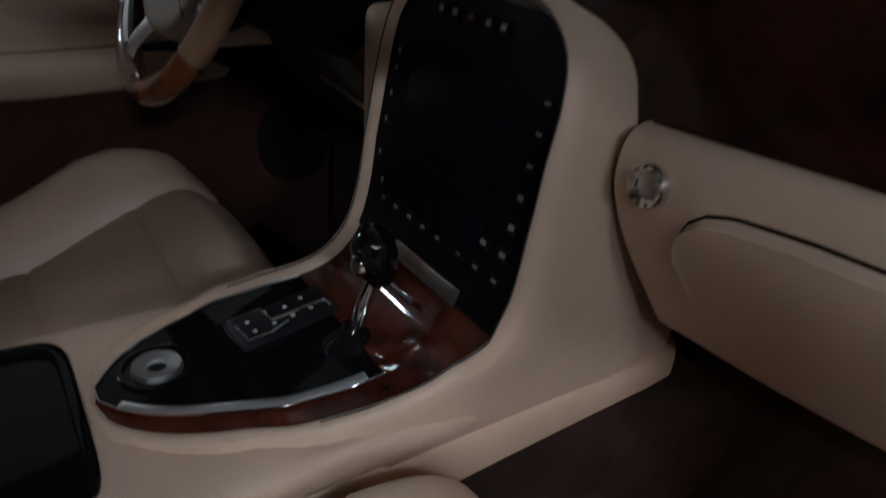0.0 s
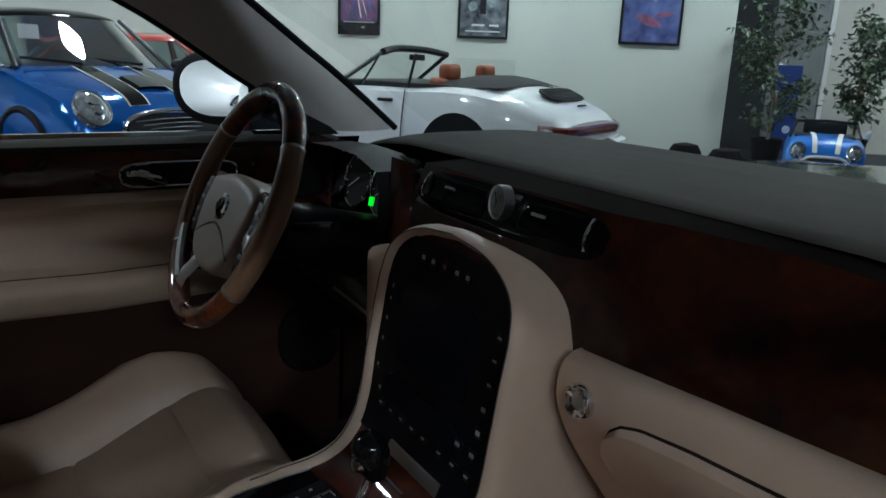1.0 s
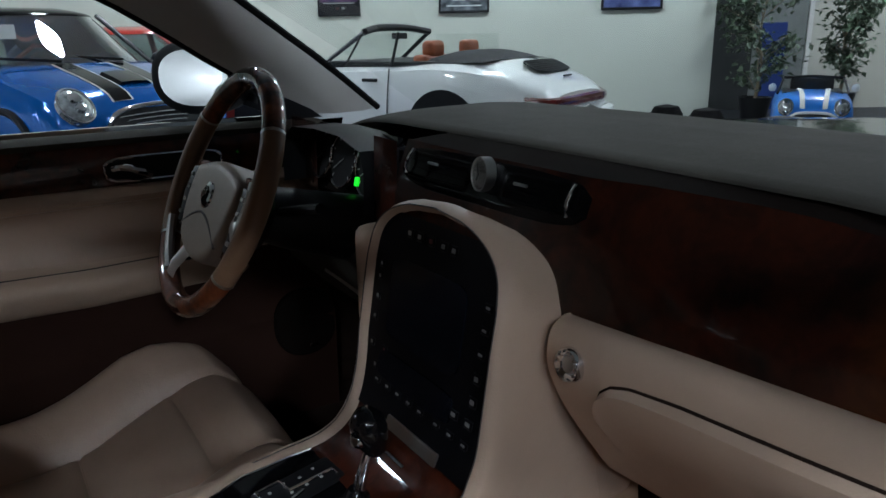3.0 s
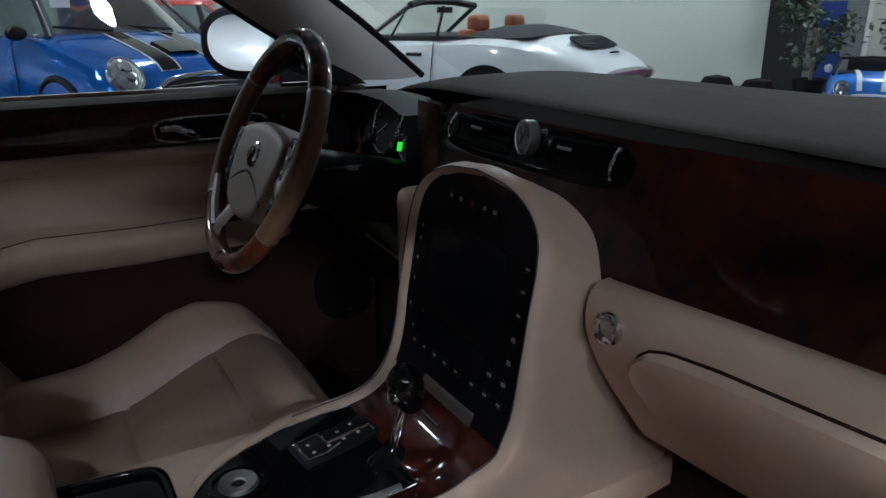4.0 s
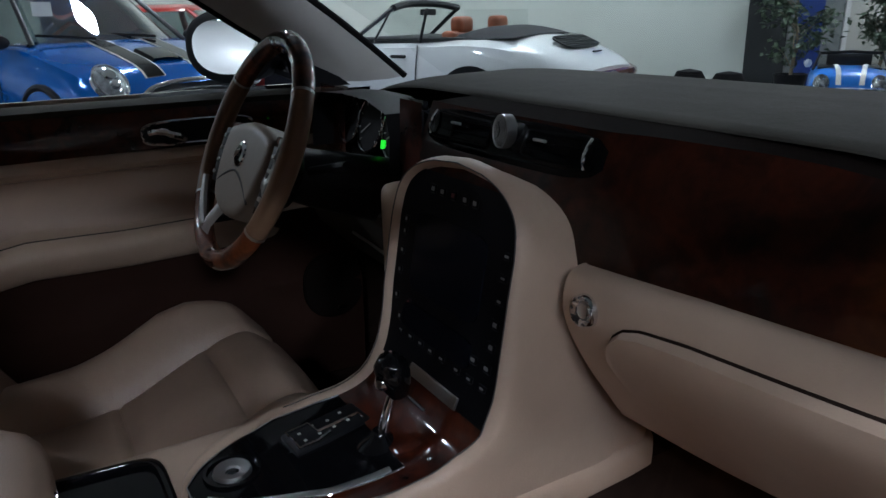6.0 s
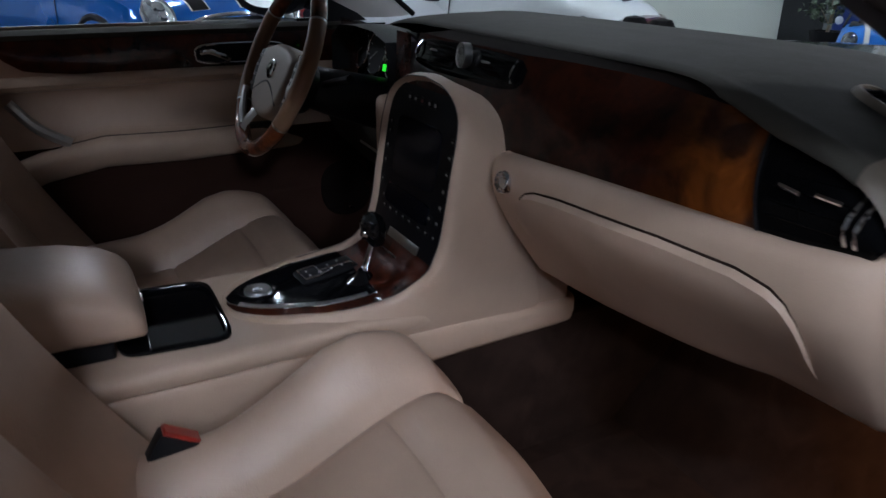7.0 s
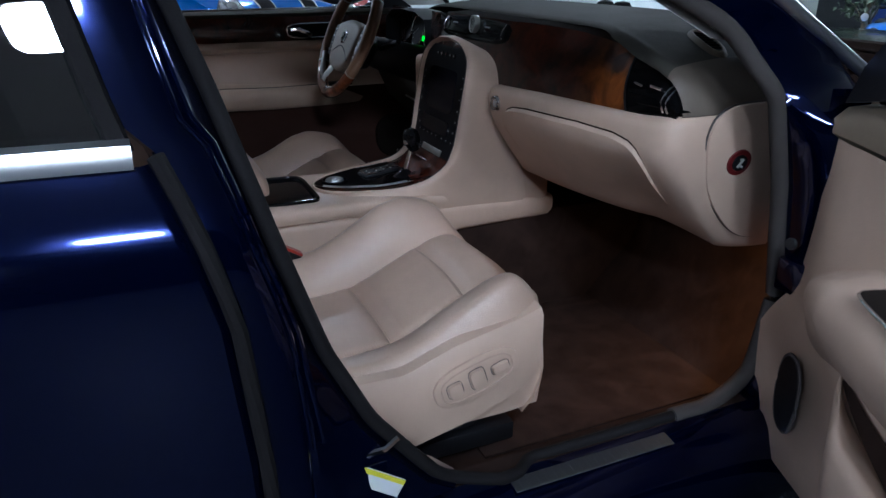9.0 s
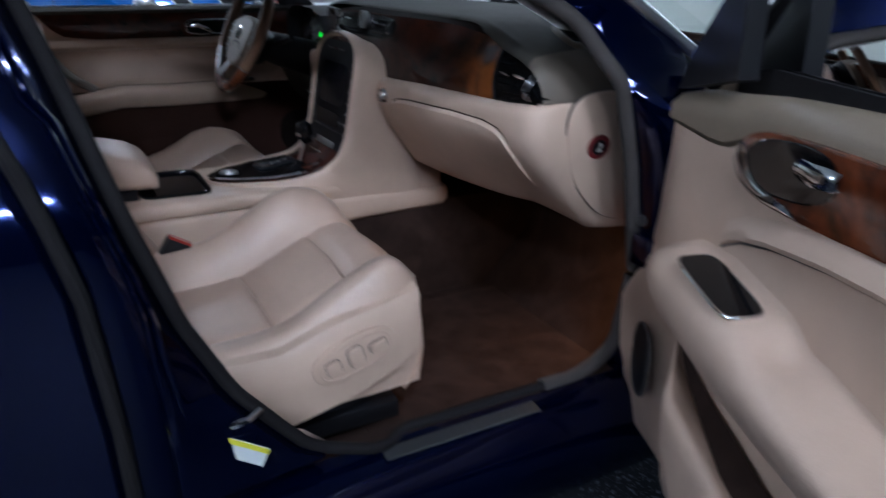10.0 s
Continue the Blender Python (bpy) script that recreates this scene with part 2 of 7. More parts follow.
CLOTHTOP = material("soft_top_cloth", (0.012, 0.012, 0.014), 0.9, grain=0.6, grain_size=500)
TYRE = material("tyre_rubber", (0.018, 0.018, 0.018), 0.8, grain=0.4)
LAMPGLASS = material("headlamp_glass", (0.55, 0.58, 0.6), 0.12, metal=0.7, coat=1.0, blotch=0.5, blotch_size=30)
TAILRED = material("tail_lamp_red", (0.10, 0.01, 0.01), 0.2, coat=0.8)
BARK = material("bark", (0.20, 0.16, 0.11), 0.9, grain=0.8, grain_size=80)
LEAF = material("leaf_green", (0.075, 0.110, 0.065), 0.45, blotch=0.6, blotch_size=3)
BLUEDOOR = material("blue_panel", (0.008, 0.03, 0.16), 0.5)
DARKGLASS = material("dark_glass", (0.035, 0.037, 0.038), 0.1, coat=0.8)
LEAFGREY = material("grey_door_leaf", (0.16, 0.17, 0.165), 0.5, blotch=0.15)
FRAMEWHITE = material("door_frame_white", (0.6, 0.6, 0.58), 0.5)
PICTURE = {"a": material("poster_red_blue", (0.20, 0.09, 0.16), 0.2, coat=0.5, blotch=0.5, blotch_size=4, second=(0.03, 0.04, 0.10)),
           "b": material("poster_grey", (0.16, 0.18, 0.2), 0.2, coat=0.5, blotch=0.5, blotch_size=8, second=(0.01, 0.012, 0.015)),
           "c": material("poster_blue", (0.12, 0.15, 0.32), 0.2, coat=0.5, blotch=0.5, blotch_size=4, second=(0.03, 0.04, 0.13))}
PALE_PRINT = material("pale_print", (0.22, 0.27, 0.28), 0.3, blotch=0.7, blotch_size=14)
PALE_BLUE = material("pale_blue_print", (0.20, 0.28, 0.42), 0.3, blotch=0.6, blotch_size=9)
PINK_PRINT = material("pink_print", (0.24, 0.09, 0.16), 0.3, blotch=0.6, blotch_size=9)
YELLOW = material("yellow_label", (0.6, 0.55, 0.03), 0.5)
LABELWHITE = material("label_white", (0.55, 0.58, 0.58), 0.5)
GREENLIGHT = emitter("green_telltale", (0.03, 0.8, 0.02), 1.2)
REDLIGHT = emitter("red_reflector", (0.5, 0.01, 0.01), 0.4)
LAMP = emitter("lamp_lens", (0.86, 0.95, 1.0), 200.0)


# ---- mesh tools ----
def part(name, bm, mat, parent, label="", smooth=True, kind=""):
    """One mesh object under a thing or a part; a third level down is the last."""
    while parent is not None and parent.parent is not None and parent.parent.parent is not None:
        parent = parent.parent
    me = bpy.data.meshes.new(name)
    bmesh.ops.recalc_face_normals(bm, faces=bm.faces)
    for f in bm.faces:
        f.smooth = smooth
    bm.to_mesh(me)
    bm.free()
    me.materials.append(mat)
    if smooth:
        me.set_sharp_from_angle(angle=radians(42))
    ob = new(name, me)
    ob.parent = parent
    return tagged(ob, label=label, kind=kind)


def thing(name, label, category, group="", m=None, kind=""):
    ob = new(name)
    ob.empty_display_size = 0.1
    if m is not None:
        ob.matrix_basis = m
    return tagged(ob, label, category, group, kind)


def spline(ctrl, n):
    """n+1 points on a smooth curve through the control points."""
    p = [Vector(c) for c in ctrl]
    p = [p[0] * 2 - p[1]] + p + [p[-1] * 2 - p[-2]]
    out, segs = [], len(p) - 3
    for i in range(n + 1):
        s = i / n * segs
        k = min(int(s), segs - 1)
        t = s - k
        a, b, c, d = p[k:k + 4]
        out.append(0.5 * ((2 * b) + (c - a) * t + (2 * a - 5 * b + 4 * c - d) * t * t + (3 * b - a - 3 * c + d) * t ** 3))
    return out


def ease(table, x):
    """A smooth value at x from rising (x, value) pairs."""
    if x <= table[0][0]:
        return table[0][1]
    for (x0, v0), (x1, v1) in zip(table, table[1:]):
        if x <= x1:
            t = (x - x0) / (x1 - x0)
            return v0 + (v1 - v0) * t
    return table[-1][1]


def loft(rows, loop_u=False, loop_v=False, caps=False, bm=None, keep=None):
    bm = bm or bmesh.new()
    vs = [[bm.verts.new(p) for p in row] for row in rows]
    nu, nv = len(vs), len(vs[0])
    for i in range(nu if loop_u else nu - 1):
        for j in range(nv if loop_v else nv - 1):
            q = (vs[i][j], vs[(i + 1) % nu][j], vs[(i + 1) % nu][(j + 1) % nv], vs[i][(j + 1) % nv])
            if keep is None or keep(sum((v.co for v in q), Vector()) / 4):
                bm.faces.new(q)
    if caps:
        bm.faces.new(vs[0])
        bm.faces.new(vs[-1])
    return bm


def tube(points, r, seg=10, loop=False, bm=None, flat=1.0, up=(0, 0, 1)):
    pts = [Vector(p) for p in points]
    rows = []
    for i, p in enumerate(pts):
        d = (pts[(i + 1) % len(pts)] - pts[i - 1]) if loop else (pts[min(i + 1, len(pts) - 1)] - pts[max(i - 1, 0)])
        d.normalize()
        a = d.cross(Vector(up))
        if a.length < 1e-3:
            a = d.cross(Vector((1, 0, 0)))
        a.normalize()
        b = a.cross(d)
        rr = r(i / max(1, len(pts) - 1)) if callable(r) else r
        rows.append([p + a * math.cos(t) * rr + b * math.sin(t) * rr * flat for t in (2 * math.pi * k / seg for k in range(seg))])
    return loft(rows, loop_u=loop, loop_v=True, caps=not loop, bm=bm)


def block(x0, x1, y0, y1, z0, z1, bevel=0.01, seg=2, m=None, bm=None):
    b = bmesh.new()
    bmesh.ops.create_cube(b, size=1)
    for v in b.verts:
        v.co = Vector(((x0 + x1) / 2 + v.co.x * (x1 - x0), (y0 + y1) / 2 + v.co.y * (y1 - y0), (z0 + z1) / 2 + v.co.z * (z1 - z0)))
    if bevel:
        bmesh.ops.bevel(b, geom=b.edges[:], offset=bevel, segments=seg, profile=0.6, affect="EDGES")
    if m is not None:
        b.transform(m)
    if bm is not None:
        me = bpy.data.meshes.new("tmp")
        b.to_mesh(me)
        b.free()
        bm.from_mesh(me)
        bpy.data.meshes.remove(me)
        return bm
    return b


def lathe(profile, seg=32, m=None, bm=None):
    """A turned body about z from (radius, height) pairs."""
    own = bmesh.new()
    rows = [[(r * math.cos(a), r * math.sin(a), z) for a in (2 * math.pi * k / seg for k in range(seg))] for r, z in profile]
    loft(rows, loop_v=True, caps=False, bm=own)
    for ring in (0, len(profile) - 1):
        if profile[ring][0] > 1e-5:
            own.verts.ensure_lookup_table()
            own.faces.new([own.verts[ring * seg + k] for k in range(seg)])
    bmesh.ops.remove_doubles(own, verts=own.verts[:], dist=1e-6)
    if m is not None:
        own.transform(m)
    if bm is not None:
        me = bpy.data.meshes.new("tmp")
        own.to_mesh(me)
        own.free()
        bm.from_mesh(me)
        bpy.data.meshes.remove(me)
        return bm
    return own


def slab(outline, depth, m=None, bevel=0.0, seg=2):
    """A flat outline in x, y with a thickness in z from 0 to depth."""
    b = bmesh.new()
    f = b.faces.new([b.verts.new((x, y, 0)) for x, y in outline])
    r = bmesh.ops.extrude_face_region(b, geom=[f])
    vs = [g for g in r["geom"] if isinstance(g, bmesh.types.BMVert)]
    bmesh.ops.translate(b, verts=vs, vec=(0, 0, depth))
    if bevel:
        top = [e for e in b.edges if all(v in vs for v in e.verts)]
        bmesh.ops.bevel(b, geom=top, offset=bevel, segments=seg, profile=0.6, affect="EDGES")
    if m is not None:
        b.transform(m)
    return b


def oval(a, b, power=2.0, n=40, cx=0.0, cy=0.0):
    def sp(v):
        return math.copysign(abs(v) ** (2 / power), v)
    return [(cx + a * sp(math.cos(t)), cy + b * sp(math.sin(t))) for t in (2 * math.pi * k / n for k in range(n))]


def axes(origin, xdir, ydir):
    """A pose whose x and y axes lie along the two ways given."""
    x = Vector(xdir).normalized()
    z = x.cross(Vector(ydir)).normalized()
    y = z.cross(x)
    m = Matrix((x, y, z)).transposed().to_4x4()
    m.translation = origin
    return m


# ---- showroom ----
R_DIR, F_DIR = Vector((0.566, 0.824, 0)), Vector((-0.824, 0.566, 0))
ROOM = axes((0.66, -0.02, 0), R_DIR, F_DIR)


def at_room(a, d, z=0.0):
    return ROOM @ Vector((a, d, z))


WALL_D = 9.6
g = part("ground", block(-40, 40, -40, 40, -0.3, 0.0, 0, m=ROOM), FLOOR, None, "dark speckled polished showroom floor", False)
tagged(g, category="floor", kind="structure")


def room_wall(name, a0, a1, d0, d1, mat, label, z1=4.8):
    w = part(name, block(a0, a1, d0, d1, 0.0, z1, 0, m=ROOM), mat, None, label, False)
    return tagged(w, category="wall", kind="structure")


room_wall("wall_north", -14, 3.24, WALL_D, WALL_D + 0.25, WALL, "plain pale grey painted showroom wall")
room_wall("wall_recess", 3.24, 14, WALL_D + 1.5, WALL_D + 1.75, WALL_B, "pale beige painted wall behind the recess")
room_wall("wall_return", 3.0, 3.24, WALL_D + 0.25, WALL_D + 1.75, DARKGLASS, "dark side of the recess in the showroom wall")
# East and south walls are out of view, coloured dark to dim reflections.
room_wall("wall_east", 14, 14.25, -10, WALL_D + 1.75, UNSEEN_DARK, "dark unseen wall, added to keep reflections dim")
room_wall("wall_west", -14.25, -14, -10, WALL_D + 0.25, WALL, "plain pale grey painted showroom wall")
room_wall("wall_south", -14.25, 14.25, -10.25, -10, UNSEEN_DARK, "dark unseen wall, added to keep reflections dim")
c = part("ceiling", block(-14.25, 14.25, -10.25, WALL_D + 1.75, 4.8, 5.0, 0, m=ROOM), CEIL, None, "plain white showroom ceiling", False)
tagged(c, category="ceiling", kind="structure")


def ceiling_lamp(m):
    t = thing("ceiling_lamp", "white square high-bay lamp under the ceiling, placed out of view", "lamp", "ceiling lamps", m)
    part("housing", slab(oval(0.27, 0.27, 4, 32), 0.14, Matrix.Translation((0, 0, 0.02)), 0.03), SILVER, t)
    part("lens", slab(oval(0.24, 0.24, 4, 32), 0.03, Matrix.Translation((0, 0, -0.01))), LAMP, t, "glowing white lens")
    part("hanger", tube([(0, 0, 0.15), (0, 0, 0.62)], 0.015, 8), SILVER, t)
    return t


# All out of view: two follow reflections in glass, the rest are added fill.
LAMPS = [(4.1, -1.12), (5.6, -3.0), (4.4, -6.6), (-2.4, 10.0), (-0.5, -5.1), (-3.4, 8.0), (-5.6, 5.0), (-7.5, 1.77), (-5.5, -3.2), (-9.5, -2.8)]
lamp = ceiling_lamp(Matrix.Translation((*LAMPS[0], 4.18)))
for x, y in LAMPS[1:]:
    copy_thing(lamp, Matrix.Translation((x, y, 4.18)) @ Matrix.Scale(0.85 if x == -7.5 else 1.0, 4))
# Stretched to match the long door highlight and throw more light inside.
copy_thing(lamp, Matrix.Translation((8.3, -1.4, 4.18)) @ Matrix.Diagonal((1.35, 1.9, 1, 1)))


def poster(a0, a1, z0, height, key, label):
    m = axes(at_room((a0 + a1) / 2, WALL_D, z0 + height / 2), R_DIR, (0, 0, 1))
    w = a1 - a0
    t = thing("poster", label, "poster", "framed posters", m)
    b = bmesh.new()
    fr = 0.03
    for box in ((-w / 2, w / 2, height / 2 - fr, height / 2), (-w / 2, w / 2, -height / 2, -height / 2 + fr), (-w / 2, -w / 2 + fr, -height / 2 + fr, height / 2 - fr), (w / 2 - fr, w / 2, -height / 2 + fr, height / 2 - fr)):
        block(*box, 0.0, 0.035, 0.004, 1, bm=b)
    part("frame", b, BLACK, t, "thin black frame", False)
    part("print", block(-w / 2 + fr, w / 2 - fr, -height / 2 + fr, height / 2 - fr, 0.004, 0.016, 0), PICTURE[key], t, "glossy printed picture", False)
    return t


def print_bars(t, bars):
    """Plain coloured shapes on a poster: (x0, x1, y0, y1, lean, material)."""
    for x0, x1, y0, y1, lean, mat in bars:
        o = [(x0 + lean * 0, y0), (x1, y0), (x1 + lean, y1), (x0 + lean, y1)]
        part("printed_shape", slab(o, 0.003, Matrix.Translation((0, 0, 0.017))), mat, t, smooth=False)


def print_ovals(t, ovals):
    """Soft round shapes on a poster: (x, y, half width, half height, material)."""
    for x, y, a, b, mat in ovals:
        part("printed_shape", slab(oval(a, b, 1.7, 24), 0.002, Matrix.Translation((x, y, 0.0165)) @ Matrix.Rotation(0.35 * math.sin(9 * x + 5 * y), 4, "Z")), mat, t, smooth=False)


p1 = poster(-1.80, -1.26, 1.41, 1.1, "a", "framed poster with violet and blue streaks, black lower band")
print_bars(p1, [(-0.24, 0.24, -0.52, -0.38, 0, BLACK), (-0.2, 0.2, -0.40, -0.385, 0, WHITE_MARK), (0.02, 0.035, -0.34, 0.45, -0.14, WHITE_MARK), (0.09, 0.10, -0.30, 0.48, -0.22, LABELWHITE), (0.14, 0.17, -0.25, 0.4, -0.2, PICTURE["c"]), (-0.10, -0.08, -0.30, 0.2, 0.10, PICTURE["c"]), (-0.04, 0.0, -0.47, -0.44, 0, RED_MARK), (0.03, 0.08, -0.47, -0.44, 0, WHITE_MARK)])
p2 = poster(-0.26, 0.38, 1.42, 1.1, "b", "framed dark grey poster with white bright shapes")
print_bars(p2, [(-0.04, 0.03, -0.25, 0.36, 0, BLACK), (-0.14, 0.02, -0.40, -0.375, 0, LABELWHITE), (0.08, 0.2, -0.40, -0.375, 0, LABELWHITE), (-0.22, 0.22, -0.47, -0.455, 0, LABELWHITE)])
print_ovals(p2, [(0.08, 0.26, 0.07, 0.09, PALE_PRINT), (0.16, 0.12, 0.05, 0.10, PALE_PRINT), (-0.12, 0.10, 0.045, 0.12, PALE_PRINT), (0.10, -0.10, 0.06, 0.07, PALE_PRINT), (-0.14, -0.16, 0.06, 0.06, PALE_PRINT), (-0.16, 0.33, 0.04, 0.06, PALE_PRINT)])
p3 = poster(1.79, 2.56, 1.42, 1.1, "c", "framed blue poster with pale car shapes and lamp reflections")
print_ovals(p3, [(-0.05, 0.42, 0.16, 0.06, PALE_BLUE), (0.17, 0.36, 0.11, 0.10, PALE_BLUE), (0.10, 0.20, 0.25, 0.035, PALE_BLUE), (0.02, 0.06, 0.055, 0.09, PALE_BLUE), (-0.16, 0.16, 0.05, 0.05, PALE_BLUE), (-0.03, -0.26, 0.17, 0.06, PINK_PRINT), (0.16, -0.18, 0.12, 0.03, PINK_PRINT)])

# the recess: door leaf, blue panel, frame
door = thing("door_1", "grey door leaf with a blue panel and a pale frame", "door", kind="structure")
DD = WALL_D + 1.5
part("leaf", block(4.30, 5.06, DD - 0.06, DD - 0.005, 0, 2.35, 0.004, m=ROOM), LEAFGREY, door, smooth=False)
part("blue_panel", block(4.42, 4.78, DD - 0.07, DD - 0.01, 0, 1.25, 0.004, m=ROOM), BLUEDOOR, door, smooth=False)
part("door_frame", block(5.06, 5.13, DD - 0.09, DD, 0, 2.35, 0.005, m=ROOM), FRAMEWHITE, door, smooth=False)
part("door_handle", tube([at_room(4.93, DD - 0.10, 1.02), at_room(5.0, DD - 0.10, 1.02)], 0.012, 8), CHROME, door, "small chrome handle")
dk = part("wall_panel", block(3.55, 4.30, DD - 0.05, DD, 0, 2.3, 0.004, m=ROOM), DARKGLASS, None, "dark grey panel on the recess wall", False)
tagged(dk, category="panel", kind="structure")


def ficus(a, d, height, crown_low, radius, seed, label):
    rnd = random.Random(seed)
    base = at_room(a, d)
    t = thing("potted_tree", label, "tree", "potted trees", Matrix.Translation(base))
    part("pot", lathe([(0.13, 0.0), (0.15, 0.02), (0.19, 0.30), (0.2, 0.33), (0.18, 0.33), (0.17, 0.29), (0.0, 0.28)], 28), BLACK, t, "dark pot")
    trunk = bmesh.new()
    top = Vector((0.05, 0.02, height * 0.8))
    tube(spline([(0, 0, 0.27), (0.02, 0.03, height * 0.35), (-0.02, 0.0, height * 0.55), top], 14), lambda s: 0.024 * (1 - 0.6 * s), 8, bm=trunk)
    crown = bmesh.new()
    for i in range(26):
        z = crown_low + (height - crown_low) * (i + 0.5) / 26
        f = (z - crown_low) / (height - crown_low)
        reach = radius * (0.35 + 0.75 * math.sin(math.pi * min(1, f * 0.85 + 0.12))) * rnd.uniform(0.6, 1.1)
        ang = rnd.uniform(0, 6.28)
        tip = Vector((math.cos(ang) * reach, math.sin(ang) * reach, z + rnd.uniform(-0.05, 0.12)))
        start = Vector((0, 0, max(0.3, z - 0.25)))
        tube(spline([start, (start + tip) / 2 + Vector((0, 0, 0.06)), tip], 6), lambda s: 0.007 * (1 - 0.7 * s), 5, bm=trunk)
        for k in range(52):
            s = rnd.uniform(0.35, 1.05)
            p = start.lerp(tip, s) + Vector((rnd.gauss(0, 0.06), rnd.gauss(0, 0.06), rnd.gauss(0, 0.06)))
            l, w = rnd.uniform(0.06, 0.11), rnd.uniform(0.019, 0.034)
            q = Euler((rnd.uniform(-1.2, 0.6), rnd.uniform(-0.6, 0.6), rnd.uniform(0, 6.28))).to_matrix()
            pts = [p + q @ Vector(v) for v in ((0, 0, 0), (w, l * 0.45, 0.006), (0, l, -0.012), (-w, l * 0.45, 0.006))]
            vs = [crown.verts.new(v) for v in pts]
            crown.faces.new(vs)
    part("trunk", trunk, BARK, t)
    part("crown", crown, LEAF, t, "small glossy green leaves", False)
    return t


ficus(3.74, 9.35, 2.05, 0.62, 0.52, 3, "tall leafy fig tree in a dark pot by the wall")
ficus(4.99, 9.75, 1.84, 0.70, 0.33, 8, "slim leafy fig tree in a dark pot by the wall")


# ---- cars in the background ----
def body_rows(stations, power=2.6, n=9):
    """Sections (x, half width, floor z, shoulder z, crown) to rows across the car."""
    rows = []
    for x, w, z0, z1, crown in stations:
        half = [(w * 0.86, z0), (w * 0.96, z0 + 0.05), (w, z0 + (z1 - z0) * 0.45), (w * 0.985, z0 + (z1 - z0) * 0.78), (w * 0.93, z1 - 0.02)]
        half += [(w * 0.93 * c, z1 + crown * (1 - c ** power)) for c in (0.86, 0.7, 0.5, 0.25, 0.0)]
        rows.append([(x, y, z) for y, z in half] + [(x, -y, z) for y, z in half[-2::-1]])
    return rows


def smooth_stations(ctrl, n):
    return [tuple(v) for v in zip(*[[p[0] for p in spline([(c[k], 0, 0) for c in ctrl], n)] for k in range(5)])]


def wheel(t, x, y, r, width=0.19):
    side = 1 if y > 0 else -1
    m = Matrix.Translation((x, y, r)) @ Matrix.Rotation(-side * math.pi / 2, 4, "X")
    w = part("wheel", lathe([(r * 0.66, -width / 2), (r * 0.93, -width / 2), (r, -width * 0.32), (r, width * 0.32), (r * 0.93, width / 2), (r * 0.66, width / 2)], 36, m), TYRE, t)
    b = lathe([(0.0, width * 0.38), (r * 0.16, width * 0.40), (r * 0.18, width * 0.3), (r * 0.20, width * 0.1), (r * 0.6, width * 0.05), (r * 0.64, width * 0.45), (r * 0.68, width * 0.45), (r * 0.68, -width * 0.4)], 36, m)
    for k in range(5):
        block(-0.035, 0.035, r * 0.1, r * 0.65, width * 0.25, width * 0.4, 0.01, 1, m @ Matrix.Rotation(k * 1.2566, 4, "Z"), b)
    part("rim", b, SILVER, w, "five-spoke alloy rim")
    return w


def greenhouse(t, ctrl, z_sill, z_roof, mat_roof, mat_post=None):
    """Glass cabin: (x base, x roof, half width base, half width roof) front and rear."""
    (xf0, xf1), (xr0, xr1), (wb, wr) = ctrl
    def ring(xa, xb, w, z, bow=0.06):
        o = []
        for c, s in oval(1, 1, 5, 48):
            mx, hx = (xa + xb) / 2, (xa - xb) / 2
            o.append((mx + hx * c + (bow * (1 - s * s) if c > 0.5 else 0), w * s, z))
        return o
    rows = [ring(xf0 + (xf1 - xf0) * f, xr0 + (xr1 - xr0) * f, wb + (wr - wb) * f, z_sill + (z_roof - z_sill) * f) for f in (0, 0.25, 0.5, 0.75, 1.0)]
    part("glasshouse", loft(rows, loop_v=True), CARGLASS, t, "dark tinted windows")
    rows = [ring(xf1 + 0.02 - k * 0.05, xr1 - 0.02 + k * 0.05, wr + 0.02 - 0.06 * k, z_roof - 0.02 + 0.04 * math.sqrt(k) if k else z_roof - 0.025) for k in (0, 0.25, 1, 2.2, 4)]
    part("roof", loft(rows, loop_v=True, caps=True), mat_roof, t)
    for sx, xa, xb in ((1, xf0, xf1), (-1, xr0, xr1)):
        for sy in (1, -1):
            ins = 0.09
            part("roof_pillar", tube([(xa - sx * ins, sy * (wb - 0.02), z_sill), (xb - sx * ins, sy * (wr - 0.015), z_roof)], 0.022, 8), mat_post or BLACK, t)
    for sy in (1, -1):
        part("window_frame", tube([(xf0 - 0.1, sy * (wb + 0.005), z_sill + 0.01), (xr0 + 0.1, sy * (wb + 0.005), z_sill + 0.01)], 0.014, 6), CHROME, t)


def round_lamp(t, x, y, z, a, b, tilt, name="headlamp"):
    m = Matrix.Translation((x, y, z)) @ Matrix.Rotation(radians(tilt), 4, "Y") @ Matrix.Rotation(math.pi / 2, 4, "Y")
    h = part(name, lathe([(1.0, -0.05), (1.0, 0.0), (0.9, 0.012), (0.6, 0.03), (0.0, 0.045)], 28, m @ Matrix.Diagonal((b, a, 1, 1))), LAMPGLASS, t, "clear chrome headlamp")
    part("lamp_ring", tube([m @ Vector((b * c, a * s, 0.004)) for c, s in oval(1, 1, 2, 28)], 0.010, 6, loop=True), CHROME, h)
    for dz, rr in ((0.035, 0.45), (-0.045, 0.35)):
        part("bulb_reflector", lathe([(a * rr, 0.03), (a * rr * 0.7, 0.052), (0.0, 0.056)], 18, m @ Matrix.Translation((-dz, 0, 0))), CHROME, h)
    return h


